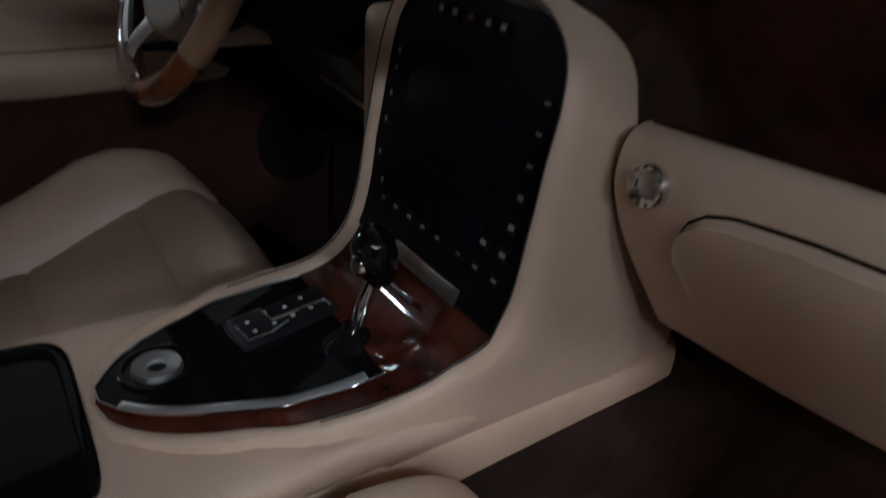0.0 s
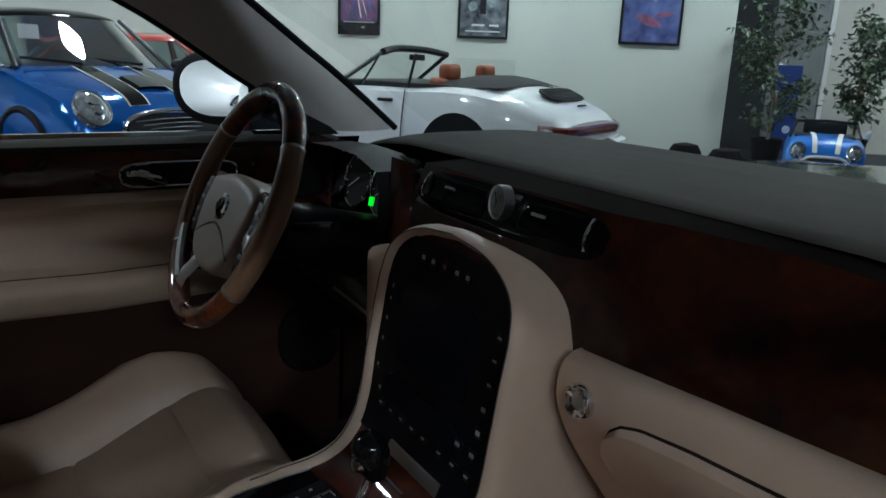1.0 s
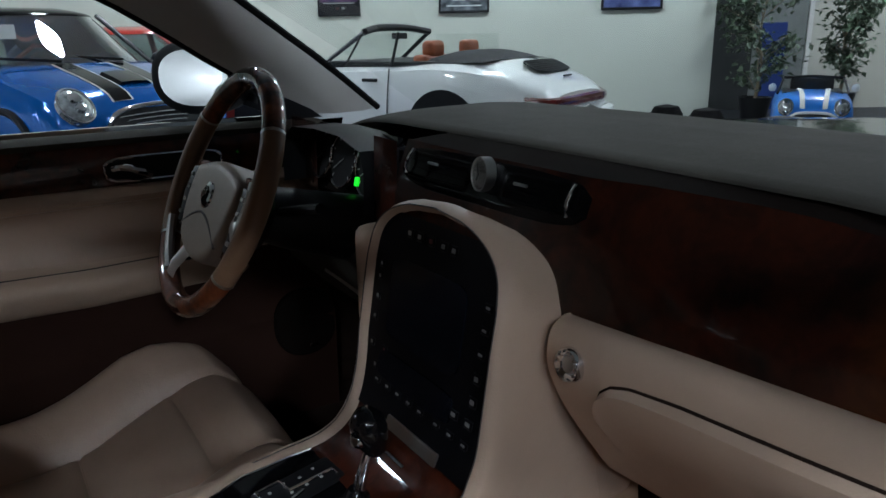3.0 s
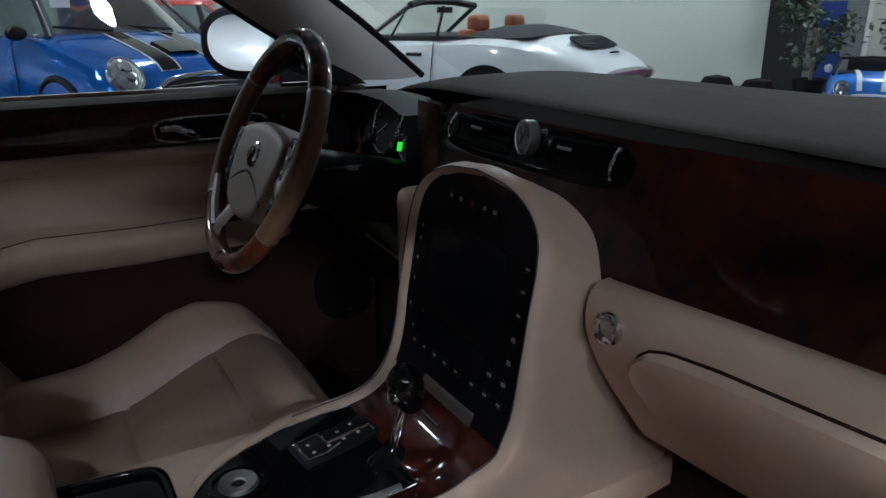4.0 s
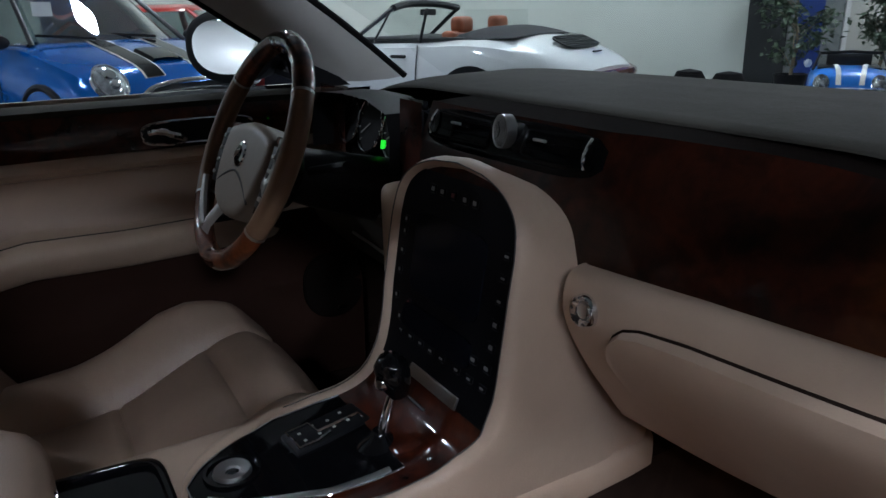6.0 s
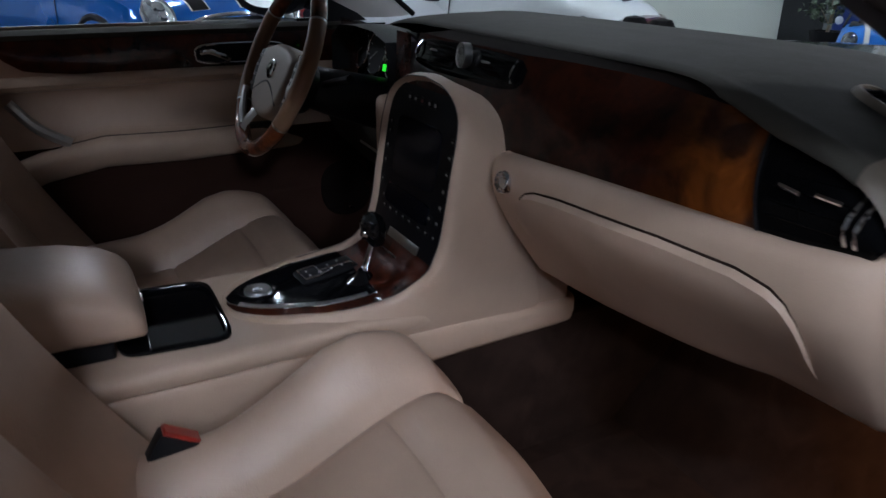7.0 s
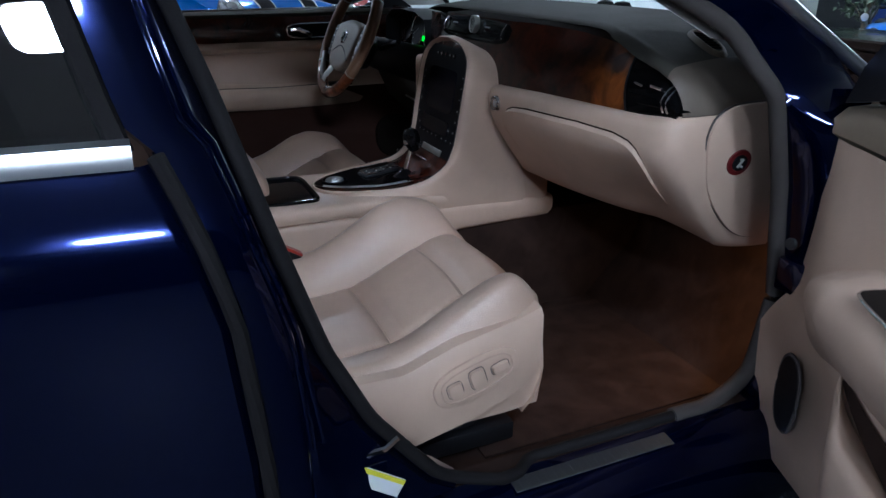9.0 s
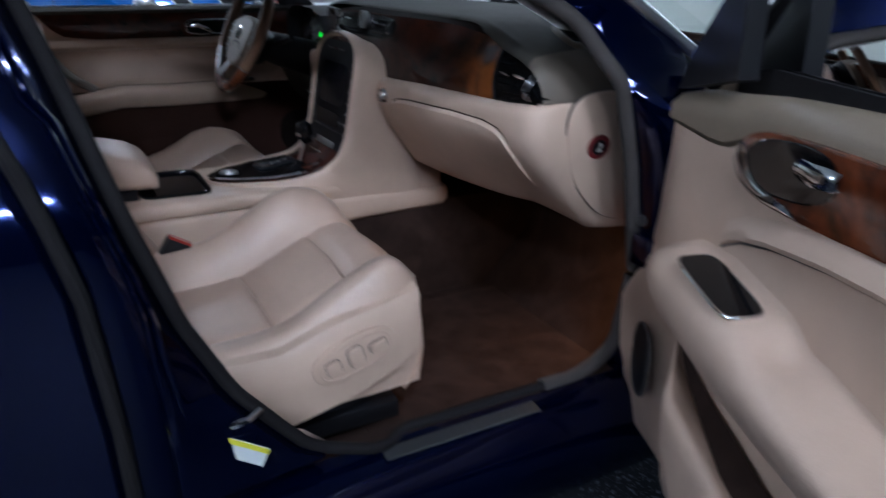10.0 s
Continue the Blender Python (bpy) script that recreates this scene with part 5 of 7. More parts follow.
# padded surround of the ribbon, falling away to the sides
loop_ix = [(i, 1) for i in range(80, -1, -1)] + [(i, -1) for i in range(0, 81)]
edge = [SPINE[i] + Vector((-half_width(i) if sg < 0 else half_width(i) + right_extra(i), 0, 0)) for i, sg in loop_ix]
surround = []
for k_loop, (i, sg) in enumerate(loop_ix):
    t, nn = spine_frame(i)
    d = (edge[min(k_loop + 1, len(edge) - 1)] - edge[max(k_loop - 1, 0)]).normalized()
    out = nn.cross(d)
    if out.dot(Vector((sg, 0, 0))) + 0.3 * out.dot(-t if i < 40 else t) < 0:
        out = -out
    out.normalize()
    s = LEN[i]
    deep = ease([(0.0, 0.09), (0.06, 0.10), (0.14, 0.12), (0.26, 0.15), (0.34, 0.15), (0.40, 0.07), (TOTAL, 0.05)], s)
    if sg > 0:
        wide = ease([(0.0, 0.012), (0.06, 0.013), (0.12, 0.013), (0.20, 0.017), (0.3, 0.020), (0.36, 0.018), (0.42, 0.018), (TOTAL, 0.040)], s)
    else:
        wide = ease([(0.0, 0.012), (0.06, 0.014), (0.12, 0.022), (0.4, 0.024), (TOTAL, 0.035)], s)
    grow = ease([(0.0, -0.6), (0.12, -0.1), (0.2, 0.2), (0.28, 0.2), (0.36, 0.1), (0.42, 0.3), (TOTAL, 0.4)], s)
    wide *= 1 - 0.82 * max(0.0, -out.y) if i > 60 else 1.0
    rise = ease([(0.0, 1.0), (0.28, 1.0), (0.42, 0.45), (TOTAL, 0.3)], s)
    low_end = (wide * (1 + grow) / 2, wide * grow)
    if sg > 0 and s > 0.16 and out.x > 0.7:
        k = min(1.0, (s - 0.16) / 0.12)
        deep += (ease([(0.16, 0.13), (0.24, 0.22), (0.33, 0.30), (0.37, 0.16), (0.40, 0.075), (TOTAL, 0.06)], s) - deep) * k
        if nn.z > 0.1:
            deep = min(deep, (edge[k_loop].z - 0.525) / nn.z)
        low_end = (low_end[0] + (0.117 - edge[k_loop].x - low_end[0]) * k, low_end[1] + (0.096 - edge[k_loop].x - low_end[1]) * k)
        wide += (min(wide, 0.119 - edge[k_loop].x) - wide) * max(0.0, min(1.0, (s - 0.34) / 0.06))
    prof = [(-0.003, -0.004), (0.0, 0.004 * rise), (0.005, 0.010 * rise), (wide * 0.45, 0.0115 * rise), (wide * 0.8, 0.006 * rise), (wide, -0.010), (low_end[0], -deep * 0.5), (low_end[1], -deep)]
    surround.append(spline([edge[k_loop] + out * o + nn * u for o, u in prof], 16))
part("console_surround", loft(surround, loop_u=True), TRIM, console, "sand leather surround")
part("surround_stitching", tube([r[6] + Vector((0, -0.0006, 0.0004)) for r in surround[20:142]], 0.0009, 5), SEAL, console, "stitched seam along the surround")
part("stack_filler", block(-0.13, 0.094, 0.486, 0.66, 0.52, 0.84, 0.03), TRIM, console)
low_side = []
for y, xr, zt, zb in ((-0.60, 0.112, 0.566, 0.40), (0.0, 0.112, 0.564, 0.40), (0.22, 0.112, 0.563, 0.42), (0.30, 0.111, 0.562, 0.482), (0.40, 0.108, 0.558, 0.486), (0.52, 0.104, 0.552, 0.488), (0.62, 0.100, 0.545, 0.488), (0.66, 0.096, 0.541, 0.488), (0.678, 0.080, 0.538, 0.489)):
    low_side.append([(-0.15, y, zb), (-0.15, y, zt), (xr - 0.016, y, zt), (xr - 0.006, y, zt - 0.002), (xr - 0.001, y, zt - 0.008), (xr, y, zt - 0.02), (xr - 0.001, y, zb + 0.012), (xr - 0.008, y, zb + 0.003), (xr - 0.02, y, zb)])
part("lower_side_panel", loft(low_side, loop_v=True, caps=True), TRIM, console, "sand lower console panel")
part("console_tunnel", block(-0.150, 0.090, -0.60, 1.02, 0.16, 0.505, 0.015), CARPET, console, "brown carpet on the tunnel")
BIN_C, BIN_H = (-0.034, -0.028), (0.108, 0.074)
def bin_ring(o, z):
    return [(BIN_C[0] + (BIN_H[0] + o) * c + 0.006 * s, BIN_C[1] + (BIN_H[1] + o * 0.95) * s, z) for c, s in oval(1, 1, 7, 64)]
def body_ring(o, z):
    return [(-0.024 + (0.146 + o) * c, -0.11 + (0.49 + o) * s, z) for c, s in oval(1, 1, 16, 64)]
part("console_body", loft([bin_ring(0.003, 0.55), bin_ring(0.003, 0.6015), body_ring(-0.014, 0.6005), body_ring(-0.005, 0.597), body_ring(0.0, 0.590), body_ring(-0.001, 0.574), body_ring(-0.005, 0.566), body_ring(-0.020, 0.562), body_ring(-0.028, 0.52)], loop_v=True), TRIM, console, "sand leather console body")
rings = []
for o, z in ((0.006, 0.600), (0.006, 0.6055), (0.003, 0.6075), (-0.003, 0.6070), (-0.005, 0.603), (-0.007, 0.56), (-0.014, 0.548), (-0.030, 0.546), (-0.07, 0.546)):
    rings.append(bin_ring(o, z))
tray = part("storage_bin", loft(rings, loop_v=True, caps=True), PANELBLACK, console, "open black storage bin with a rounded rim")
arm_rows = []
for y, top, k in ((-0.062, 0.640, 0.45), (-0.064, 0.655, 0.80), (-0.070, 0.670, 0.92), (-0.082, 0.685, 0.97), (-0.11, 0.702, 1.0), (-0.16, 0.716, 1.0), (-0.25, 0.726, 1.0), (-0.40, 0.731, 1.0), (-0.56, 0.731, 1.0)):
    low = 0.614 + 0.010 * (1 - k)
    arm_rows.append([(-0.044 + 0.121 * k * c, y, (top + low) / 2 + (top - low) / 2 * s) for c, s in oval(1, 1, 3.4, 40)])
arm = part("armrest", loft(arm_rows, loop_v=True, caps=True), LEATHER, console, "padded sand leather armrest")
part("armrest_gap", block(-0.150, 0.066, -0.55, -0.11, 0.598, 0.626, 0.004, 1), BLACK, console)
part("armrest_latch", block(-0.06, -0.02, -0.074, -0.060, 0.634, 0.650, 0.003), CHROME, arm)
part("bin_mat", block(-0.10, 0.03, -0.075, 0.015, 0.546, 0.549, 0.001, 1), RUBBER, tray, "black rubber mat in the bin")

# ---- seats ----
def seat(side, label, shift_y=0.0):
    """side 1: passenger, -1: driver. Built for the passenger side and mirrored."""
    t = thing("seat", "", "")
    t.parent = CAR
    tagged(t, label)
    def mir(bm):
        if side < 0:
            bm.transform(Matrix.Diagonal((-1, 1, 1, 1)))
        if shift_y:
            bm.transform(Matrix.Translation((0, shift_y, 0)))
        return bm
    cx = 0.405
    def cushion_z(u, y):
        """Height of the cushion; u: -1..1 across."""
        base = sum(ease([(-0.25, 0.452), (0.0, 0.458), (0.07, 0.470), (0.14, 0.505), (0.21, 0.538), (0.26, 0.556), (0.29, 0.556), (0.31, 0.546), (0.335, 0.505)], y + k * 0.012) for k in (-2, -1, 0, 1, 2)) / 5
        b = abs(u)
        t = max(0.0, (b - 0.53) / 0.47)
        high = [(-0.25, 0.050), (0.0, 0.066), (0.08, 0.090), (0.15, 0.100), (0.20, 0.090), (0.26, 0.058), (0.31, 0.026), (0.34, 0.01)]
        low = [(-0.25, 0.020), (0.05, 0.026), (0.18, 0.036), (0.26, 0.042), (0.31, 0.040), (0.34, 0.03)]
        if side < 0:
            high, low = [(-0.25, 0.050), (0.0, 0.062), (0.08, 0.074), (0.15, 0.078), (0.20, 0.066), (0.26, 0.034), (0.31, 0.012), (0.34, 0.0)], [(-0.25, 0.012), (0.05, 0.014), (0.2, 0.016), (0.34, 0.010)]
        lift = ease(high if (u < 0) == (side > 0) else low, y)
        rise = lift * math.sin(math.pi / 2 * min(1.0, t / 0.62)) ** 0.9 - 0.085 * max(0.0, (t - 0.66) / 0.34) ** 2
        groove = (0.014 if side > 0 else 0.009) * math.exp(-((b - 0.53) / 0.024) ** 2)
        if b < 0.54:
            for ys in (0.055, 0.213):
                groove = max(groove, 0.013 * math.exp(-((y - ys) / 0.010) ** 2))
        puff = 0.008 * (1 - (u / 0.53) ** 2) if b < 0.53 else 0.0
        return base + (0.0 if side > 0 else 0.012) + rise + puff - groove
    rows = []
    n = 56
    for j in range(60):
        y = -0.24 + 0.575 * j / 59
        half = 0.262 * (1 - 0.05 * max(0, (y - 0.25) / 0.10) ** 2)
        row = [(cx - half * 0.98, y, 0.33), (cx - half * 1.02, y, 0.44)]
        def bend(u):
            """The front edge draws back towards the outer side."""
            return y - 0.034 * max(0.0, u) ** 1.6 * min(1.0, max(0.0, (y - 0.08) / 0.22)) if side > 0 else y
        row += [(cx + half * (-1 + 2 * i / n), bend(-1 + 2 * i / n), cushion_z(-1 + 2 * i / n, y)) for i in range(n + 1)]
        row += [(cx + half * 0.99, bend(1), 0.44), (cx + half * 0.93, bend(1), 0.33)]
        rows.append(row)
    front = rows[-1]
    for dy, f in ((0.006, 0.15), (0.009, 0.35), (0.004, 0.6), (-0.010, 0.85), (-0.030, 1.0)):
        rows.append([(cx + (p[0] - cx) * (1 - 0.03 * f), p[1] + dy, p[2] + (0.322 - p[2]) * f) for p in front])
    cush = part("seat_cushion", mir(loft(rows)), LEATHER, t, "sand leather cushion with raised bolsters")
    for ys in (0.055, 0.213):
        part("seam", mir(tube([(cx + 0.262 * u, ys, cushion_z(u, ys) + 0.001) for u in (-0.53 + 1.06 * k / 20 for k in range(21))], 0.0013, 6)), LEATHER_INSERT, cush)
    for u in (-0.53, 0.53):
        part("seam", mir(tube([(cx + 0.262 * u, y, cushion_z(u, y) + 0.001) for y in (-0.2 + 0.53 * k / 28 for k in range(29))], 0.0013, 6)), LEATHER_INSERT, cush)
    # side valance with the seat switches
    def val_top(y):
        return ease([(-0.25, 0.478), (0.03, 0.474), (0.07, 0.490), (0.12, 0.508), (0.20, 0.526), (0.30, 0.545)], y)
    def val_low(y):
        return ease([(-0.25, 0.312), (0.04, 0.318), (0.16, 0.345), (0.26, 0.385), (0.30, 0.41)], y)
    val = []
    for k in range(29):
        y = -0.25 + 0.545 * k / 28
        zt, zb, back = val_top(y), val_low(y), -0.010 * max(0.0, (y - 0.20) / 0.095) ** 2
        val.append([(cx + 0.262 + o + back, y, z) for o, z in ((-0.018, zt + 0.004), (0.004, zt), (0.012, zt - 0.012), (0.014, (zt + zb) / 2), (0.008, zb + 0.01), (-0.008, zb))])
    val = loft(val)
    v = part("seat_valance", mir(val), TRIM, t, "sand plastic side valance")
    inner = loft([[(cx - 0.262 - o, y, z) for o, z in ((-0.02, 0.452), (0.006, 0.442), (0.008, 0.40), (0.002, 0.33))] for y in (-0.25, -0.1, 0.1, 0.31)])
    part("inner_valance", mir(inner), TRIM, t)
    sm = axes((cx + 0.276, 0.157, 0.446), (0, 1, 0.30), (0, -0.30, 1))
    pod = part("switch_pod", mir(slab(oval(0.084, 0.040, 2.6, 32), 0.005, sm, 0.003)), TRIM, v)
    part("pod_groove", mir(tube([sm @ Vector((0.070 * c, 0.029 * s, 0.0062)) for c, s in oval(1, 1, 3, 32)], 0.0014, 6, loop=True)), LEATHER_INSERT, v)
    for px, w, h in ((-0.045, 0.013, 0.013), (0.0, 0.014, 0.019), (0.045, 0.016, 0.009)):
        part("seat_switch", mir(slab(oval(w, h, 4, 20), 0.009, sm @ Matrix.Translation((px, 0, 0.004)), 0.003)), TRIM, v, "small sand seat switch")
        part("switch_gap", mir(tube([sm @ Vector((px + (w + 0.002) * c, (h + 0.002) * s, 0.0065)) for c, s in oval(1, 1, 4, 20)], 0.0007, 5, loop=True)), SEAL, v)
    part("seat_rail", mir(block(cx + 0.17, cx + 0.22, -0.30, 0.27, 0.245, 0.285, 0.006)), BLACK, t, "black seat rail")
    part("seat_rail", mir(block(cx - 0.22, cx - 0.17, -0.30, 0.27, 0.245, 0.285, 0.006)), BLACK, t)
    part("seat_base", mir(block(cx - 0.21, cx + 0.21, -0.22, 0.20, 0.285, 0.40, 0.02)), BLACK, t)
    # backrest
    rows = []
    for j in range(40):
        s = j / 39
        z = 0.44 + 0.60 * s
        yb = -0.115 - 0.235 * s - 0.03 * math.sin(math.pi * s)
        half = 0.262 * (1 - 0.10 * s ** 2)
        row = [(cx - half * 0.96, yb - 0.13, z), (cx - half * 1.05, yb - 0.03, z)]
        for i in range(33):
            u = -1 + 2 * i / 32
            bol = 0.075 * max(0.0, (abs(u) - 0.5) / 0.5) ** 0.8 * math.cos((abs(u) - 0.75) * 2.2) if abs(u) > 0.5 else 0
            row.append((cx + half * u, yb + bol * (1 - 0.5 * s) - 0.008 * math.exp(-((abs(u) - 0.5) / 0.03) ** 2), z))
        row += [(cx + half * 1.05, yb - 0.03, z), (cx + half * 0.96, yb - 0.13, z)]
        rows.append(row)
    top = rows[-1]
    for dz, sc, dy in ((0.03, 0.96, -0.02), (0.05, 0.88, -0.05), (0.045, 0.8, -0.10)):
        rows.append([(cx + (p[0] - cx) * sc, p[1] + dy * (1 if p[1] > top[0][1] + 0.05 else 0), p[2] + dz) for p in top])
    part("backrest", mir(loft(rows)), LEATHER, t, "sand leather backrest with side bolsters")
    part("backrest_shell", mir(block(cx - 0.235, cx + 0.235, -0.50, -0.30, 0.42, 1.02, 0.05, 3, Matrix.Translation((0, 0.06, 0)))), TRIM, t)
    part("headrest", mir(block(cx - 0.12, cx + 0.12, -0.50, -0.40, 1.12, 1.29, 0.045, 4)), LEATHER, t)
    part("headrest_post", mir(tube([(cx - 0.05, -0.45, 1.0), (cx - 0.05, -0.45, 1.16)], 0.007, 8)), CHROME, t)
    part("headrest_post", mir(tube([(cx + 0.05, -0.45, 1.0), (cx + 0.05, -0.45, 1.16)], 0.007, 8)), CHROME, t)
    bk = part("belt_buckle", mir(block(-0.014, 0.014, -0.029, 0.029, -0.07, 0.038, 0.006, 2, Matrix.Translation((cx - 0.218, -0.072, 0.502)) @ Matrix.Rotation(-0.55, 4, "X"))), BLACK, t, "dark belt buckle with red button")
    part("buckle_button", mir(block(-0.012, 0.012, -0.026, 0.026, 0.036, 0.043, 0.002, 1, Matrix.Translation((cx - 0.218, -0.072, 0.502)) @ Matrix.Rotation(-0.55, 4, "X"))), REDPAINT, bk, "red release button")
    return t


seat(1, "sand leather front passenger seat")
seat(-1, "sand leather driver seat", -0.015)

# ---- steering wheel ----
wm = axes((-0.346, 0.258, 0.931), (1, 0, 0), (0, 0.42, 0.907))   # z of this frame points to the driver
sw = thing("steering_wheel", "", "")
sw.parent = CAR
tagged(sw, "steering wheel with walnut and leather rim, taupe hub")
def arc(a0, a1, r, n, z=0.0):
    return [wm @ Vector((r * math.cos(radians(a0 + (a1 - a0) * k / n)), r * math.sin(radians(a0 + (a1 - a0) * k / n)), z)) for k in range(n + 1)]
RW = 0.167
for a0, a1, mat, lab in ((35, 145, WOOD_RIM, "walnut rim section"), (215, 325, WOOD_RIM, "walnut rim section"), (-35, 35, RIM_LEATHER, "brown leather rim section"), (145, 215, RIM_LEATHER, "brown leather rim section")):
    part("rim_section", tube(arc(a0, a1, RW, 24), 0.0155, 14, up=wm.to_3x3() @ Vector((0, 0, 1))), mat, sw, lab)
for a in (35, 145, 215, 325):
    part("rim_joint", tube(arc(a - 0.7, a + 0.7, RW, 3), 0.0160, 14, up=wm.to_3x3() @ Vector((0, 0, 1))), SILVER, sw)
hub = [(-0.094, 0.050), (0.0, 0.066), (0.094, 0.050), (0.100, 0.0), (0.074, -0.060), (0.0, -0.080), (-0.074, -0.060), (-0.100, 0.0)]
hub = [(p.x, p.y) for p in spline([(x, y, 0) for x, y in hub + hub[:1]], 48)][:-1]
hm = wm @ Matrix.Translation((0, -0.024, -0.016))
hp = part("hub_pad", slab(hub, 0.045, hm @ Matrix.Translation((0, 0, -0.02)), 0.016, 5), HUB, sw, "taupe airbag pad")
part("hub_crease", tube([hm @ Vector((0.085 * u, -0.045 + 0.034 * (1 - abs(u) ** 1.6), 0.0262 - 0.003 * abs(u))) for u in (-1 + 0.1 * k for k in range(21))], 0.0018, 6), SEAL, hp)
part("badge", lathe([(0.0, 0.029), (0.014, 0.029), (0.019, 0.0275), (0.020, 0.024)], 28, hm @ Matrix.Translation((0, 0.014, 0))), CHROME, hp, "round chrome badge")
part("badge_field", lathe([(0.0, 0.0305), (0.012, 0.0302), (0.013, 0.029)], 24, hm @ Matrix.Translation((0, 0.014, 0))), GLOSSBLACK, hp)
for k in range(3):
    part("badge_relief", block(-0.0022, 0.0022, -0.008 + 0.004 * k, 0.004 + 0.002 * k, 0.0305, 0.0325, 0.0008, 1, hm @ Matrix.Translation((-0.006 + 0.006 * k, 0.014, 0)) @ Matrix.Rotation(0.3 - 0.3 * k, 4, "Z")), CHROME, hp)
for sx in (1, -1):
    part("spoke", loft([[hm @ Vector((sx * x, y0 + (y1 - y0) * f, z)) for f in (0, 0.5, 1)] for x, y0, y1, z in ((0.07, -0.035, 0.045, -0.004), (0.11, -0.03, 0.045, 0.000), (0.15, -0.028, 0.042, 0.008), (0.172, -0.04, 0.05, 0.014))]), BLACK, sw)
    part("switch_surround", slab([(sx * x, y) for x, y in ((0.082, 0.058), (0.135, 0.056), (0.146, 0.0), (0.126, -0.058), (0.084, -0.055), (0.092, 0.0))], 0.016, hm @ Matrix.Translation((0, 0, -0.004)), 0.005), WOOD_RIM, sw, "walnut surround of the switches")
    sw2 = part("spoke_switch", slab([(sx * x, y) for x, y in ((0.104, 0.045), (0.127, 0.043), (0.136, 0.0), (0.121, -0.045), (0.102, -0.042), (0.109, 0.0))], 0.008, hm @ Matrix.Translation((0, 0, 0.011)), 0.003), BLACK, sw, "black switch strip")
    for k in range(4):
        part("switch_key", block(sx * 0.118 - 0.006, sx * 0.118 + 0.006, 0.030 - 0.02 * k - 0.003, 0.030 - 0.02 * k + 0.003, 0.018, 0.021, 0.001, 1, hm), SILVER, sw2, smooth=False)
for a0, tail in ((244, (206, 244)), (-16, (-16, 12))):
    rad, tan = Vector((math.cos(radians(a0)), math.sin(radians(a0)), 0)), Vector((-math.sin(radians(a0)), math.cos(radians(a0)), 0))
    part("lower_spoke", loft([[wm @ (rad * r + tan * (w * f) + Vector((0, 0, z - 0.006 * f * f))) for f in (-1, -0.5, 0, 0.5, 1)] for r, w, z in ((0.085, 0.024, -0.002), (0.115, 0.017, 0.004), (0.140, 0.017, 0.009), (0.158, 0.026, 0.010))]), SILVER, sw, "satin silver spoke")
    part("rim_inlay", tube([wm @ Vector((0.152 * math.cos(radians(tail[0] + (tail[1] - tail[0]) * k / 10)), 0.152 * math.sin(radians(tail[0] + (tail[1] - tail[0]) * k / 10)), 0.006)) for k in range(11)], 0.0075, 8), SILVER, sw, "satin silver strip inside the rim")
part("hub_back", lathe([(0.0, -0.06), (0.045, -0.06), (0.062, -0.03), (0.066, -0.012)], 28, hm), BLACK, sw)
for sx, up in ((1, 0.02), (-1, 0.02)):
    part("column_stalk", tube([wm @ Vector((sx * 0.03, 0, -0.09)), wm @ Vector((sx * 0.12, up, -0.085)), wm @ Vector((sx * 0.165, up + 0.008, -0.08))], 0.007, 8), BLACK, CAR, "black column stalk")

# pedals and floor
floor = part("car_floor", block(-0.80, 0.80, -1.55, 1.04, 0.14, 0.225, 0.01), CARPET, CAR, "brown carpeted floor")
part("floor_mat", block(0.14, 0.64, 0.20, 0.80, 0.226, 0.233, 0.003), MAT_RUG, CAR, "brown carpet mat")
part("floor_mat", block(-0.60, -0.20, 0.10, 0.80, 0.226, 0.238, 0.005), MAT_RUG, CAR, "brown carpet mat")
part("toe_board", loft([[(x, 0.78, 0.228), (x, 0.95, 0.40), (x, 1.02, 0.62)] for x in (-0.80, -0.08)]), CARPET, CAR)
part("toe_board", loft([[(x, 0.80, 0.228), (x, 0.95, 0.38), (x, 1.02, 0.62)] for x in (0.05, 0.80)]), CARPET, CAR)
part("accelerator_pedal", block(-0.245, -0.195, 0.70, 0.715, 0.30, 0.46, 0.006, 2), BLACK, CAR, "black pedal")
part("brake_pedal", block(-0.40, -0.30, 0.68, 0.70, 0.36, 0.43, 0.008, 2), BLACK, CAR, "black pedal")
part("kick_panel", loft([[(0.822, y0 + 0.016, z), (0.808, y0 + 0.022, z), (0.785, y0 + 0.045, z), (0.755, 0.76, z), (0.74, 0.85, z), (0.74, 1.04, z)] for z, y0 in ((0.20, 0.585), (0.385, 0.60), (0.41, 0.637), (0.436, 0.655), (0.50, 0.667), (0.569, 0.677), (0.68, 0.66), (0.782, 0.641), (0.85, 0.622), (0.93, 0.60))]), CARPET, CAR, "brown carpet kick panel")
part("kick_panel", loft([[(-0.80, 0.60, z), (-0.77, 0.70, z), (-0.75, 0.80, z), (-0.74, 1.04, z)] for z in (0.20, 0.5, 0.8, 0.95)]), CARPET, CAR, "brown carpet kick panel")


# ---- the dark blue saloon: body ----
SIDE = spline([(0.15, 0.90, 0), (0.25, 0.935, 0), (0.45, 0.955, 0), (0.66, 0.962, 0), (0.77, 0.960, 0), (0.83, 0.953, 0), (0.87, 0.941, 0), (0.91, 0.922, 0), (0.965, 0.895, 0), (1.15, 0.8155, 0), (1.36, 0.70, 0)], 80)
SIDE = [(p.x, p.y) for p in SIDE]


def side_x(z):
    return ease(SIDE, z)


def rear_door_edge(z):
    return ease([(0.2, -0.245), (0.59, -0.256), (0.77, -0.27), (0.868, -0.295), (0.965, -0.333), (1.143, -0.375), (1.36, -0.44)], z)


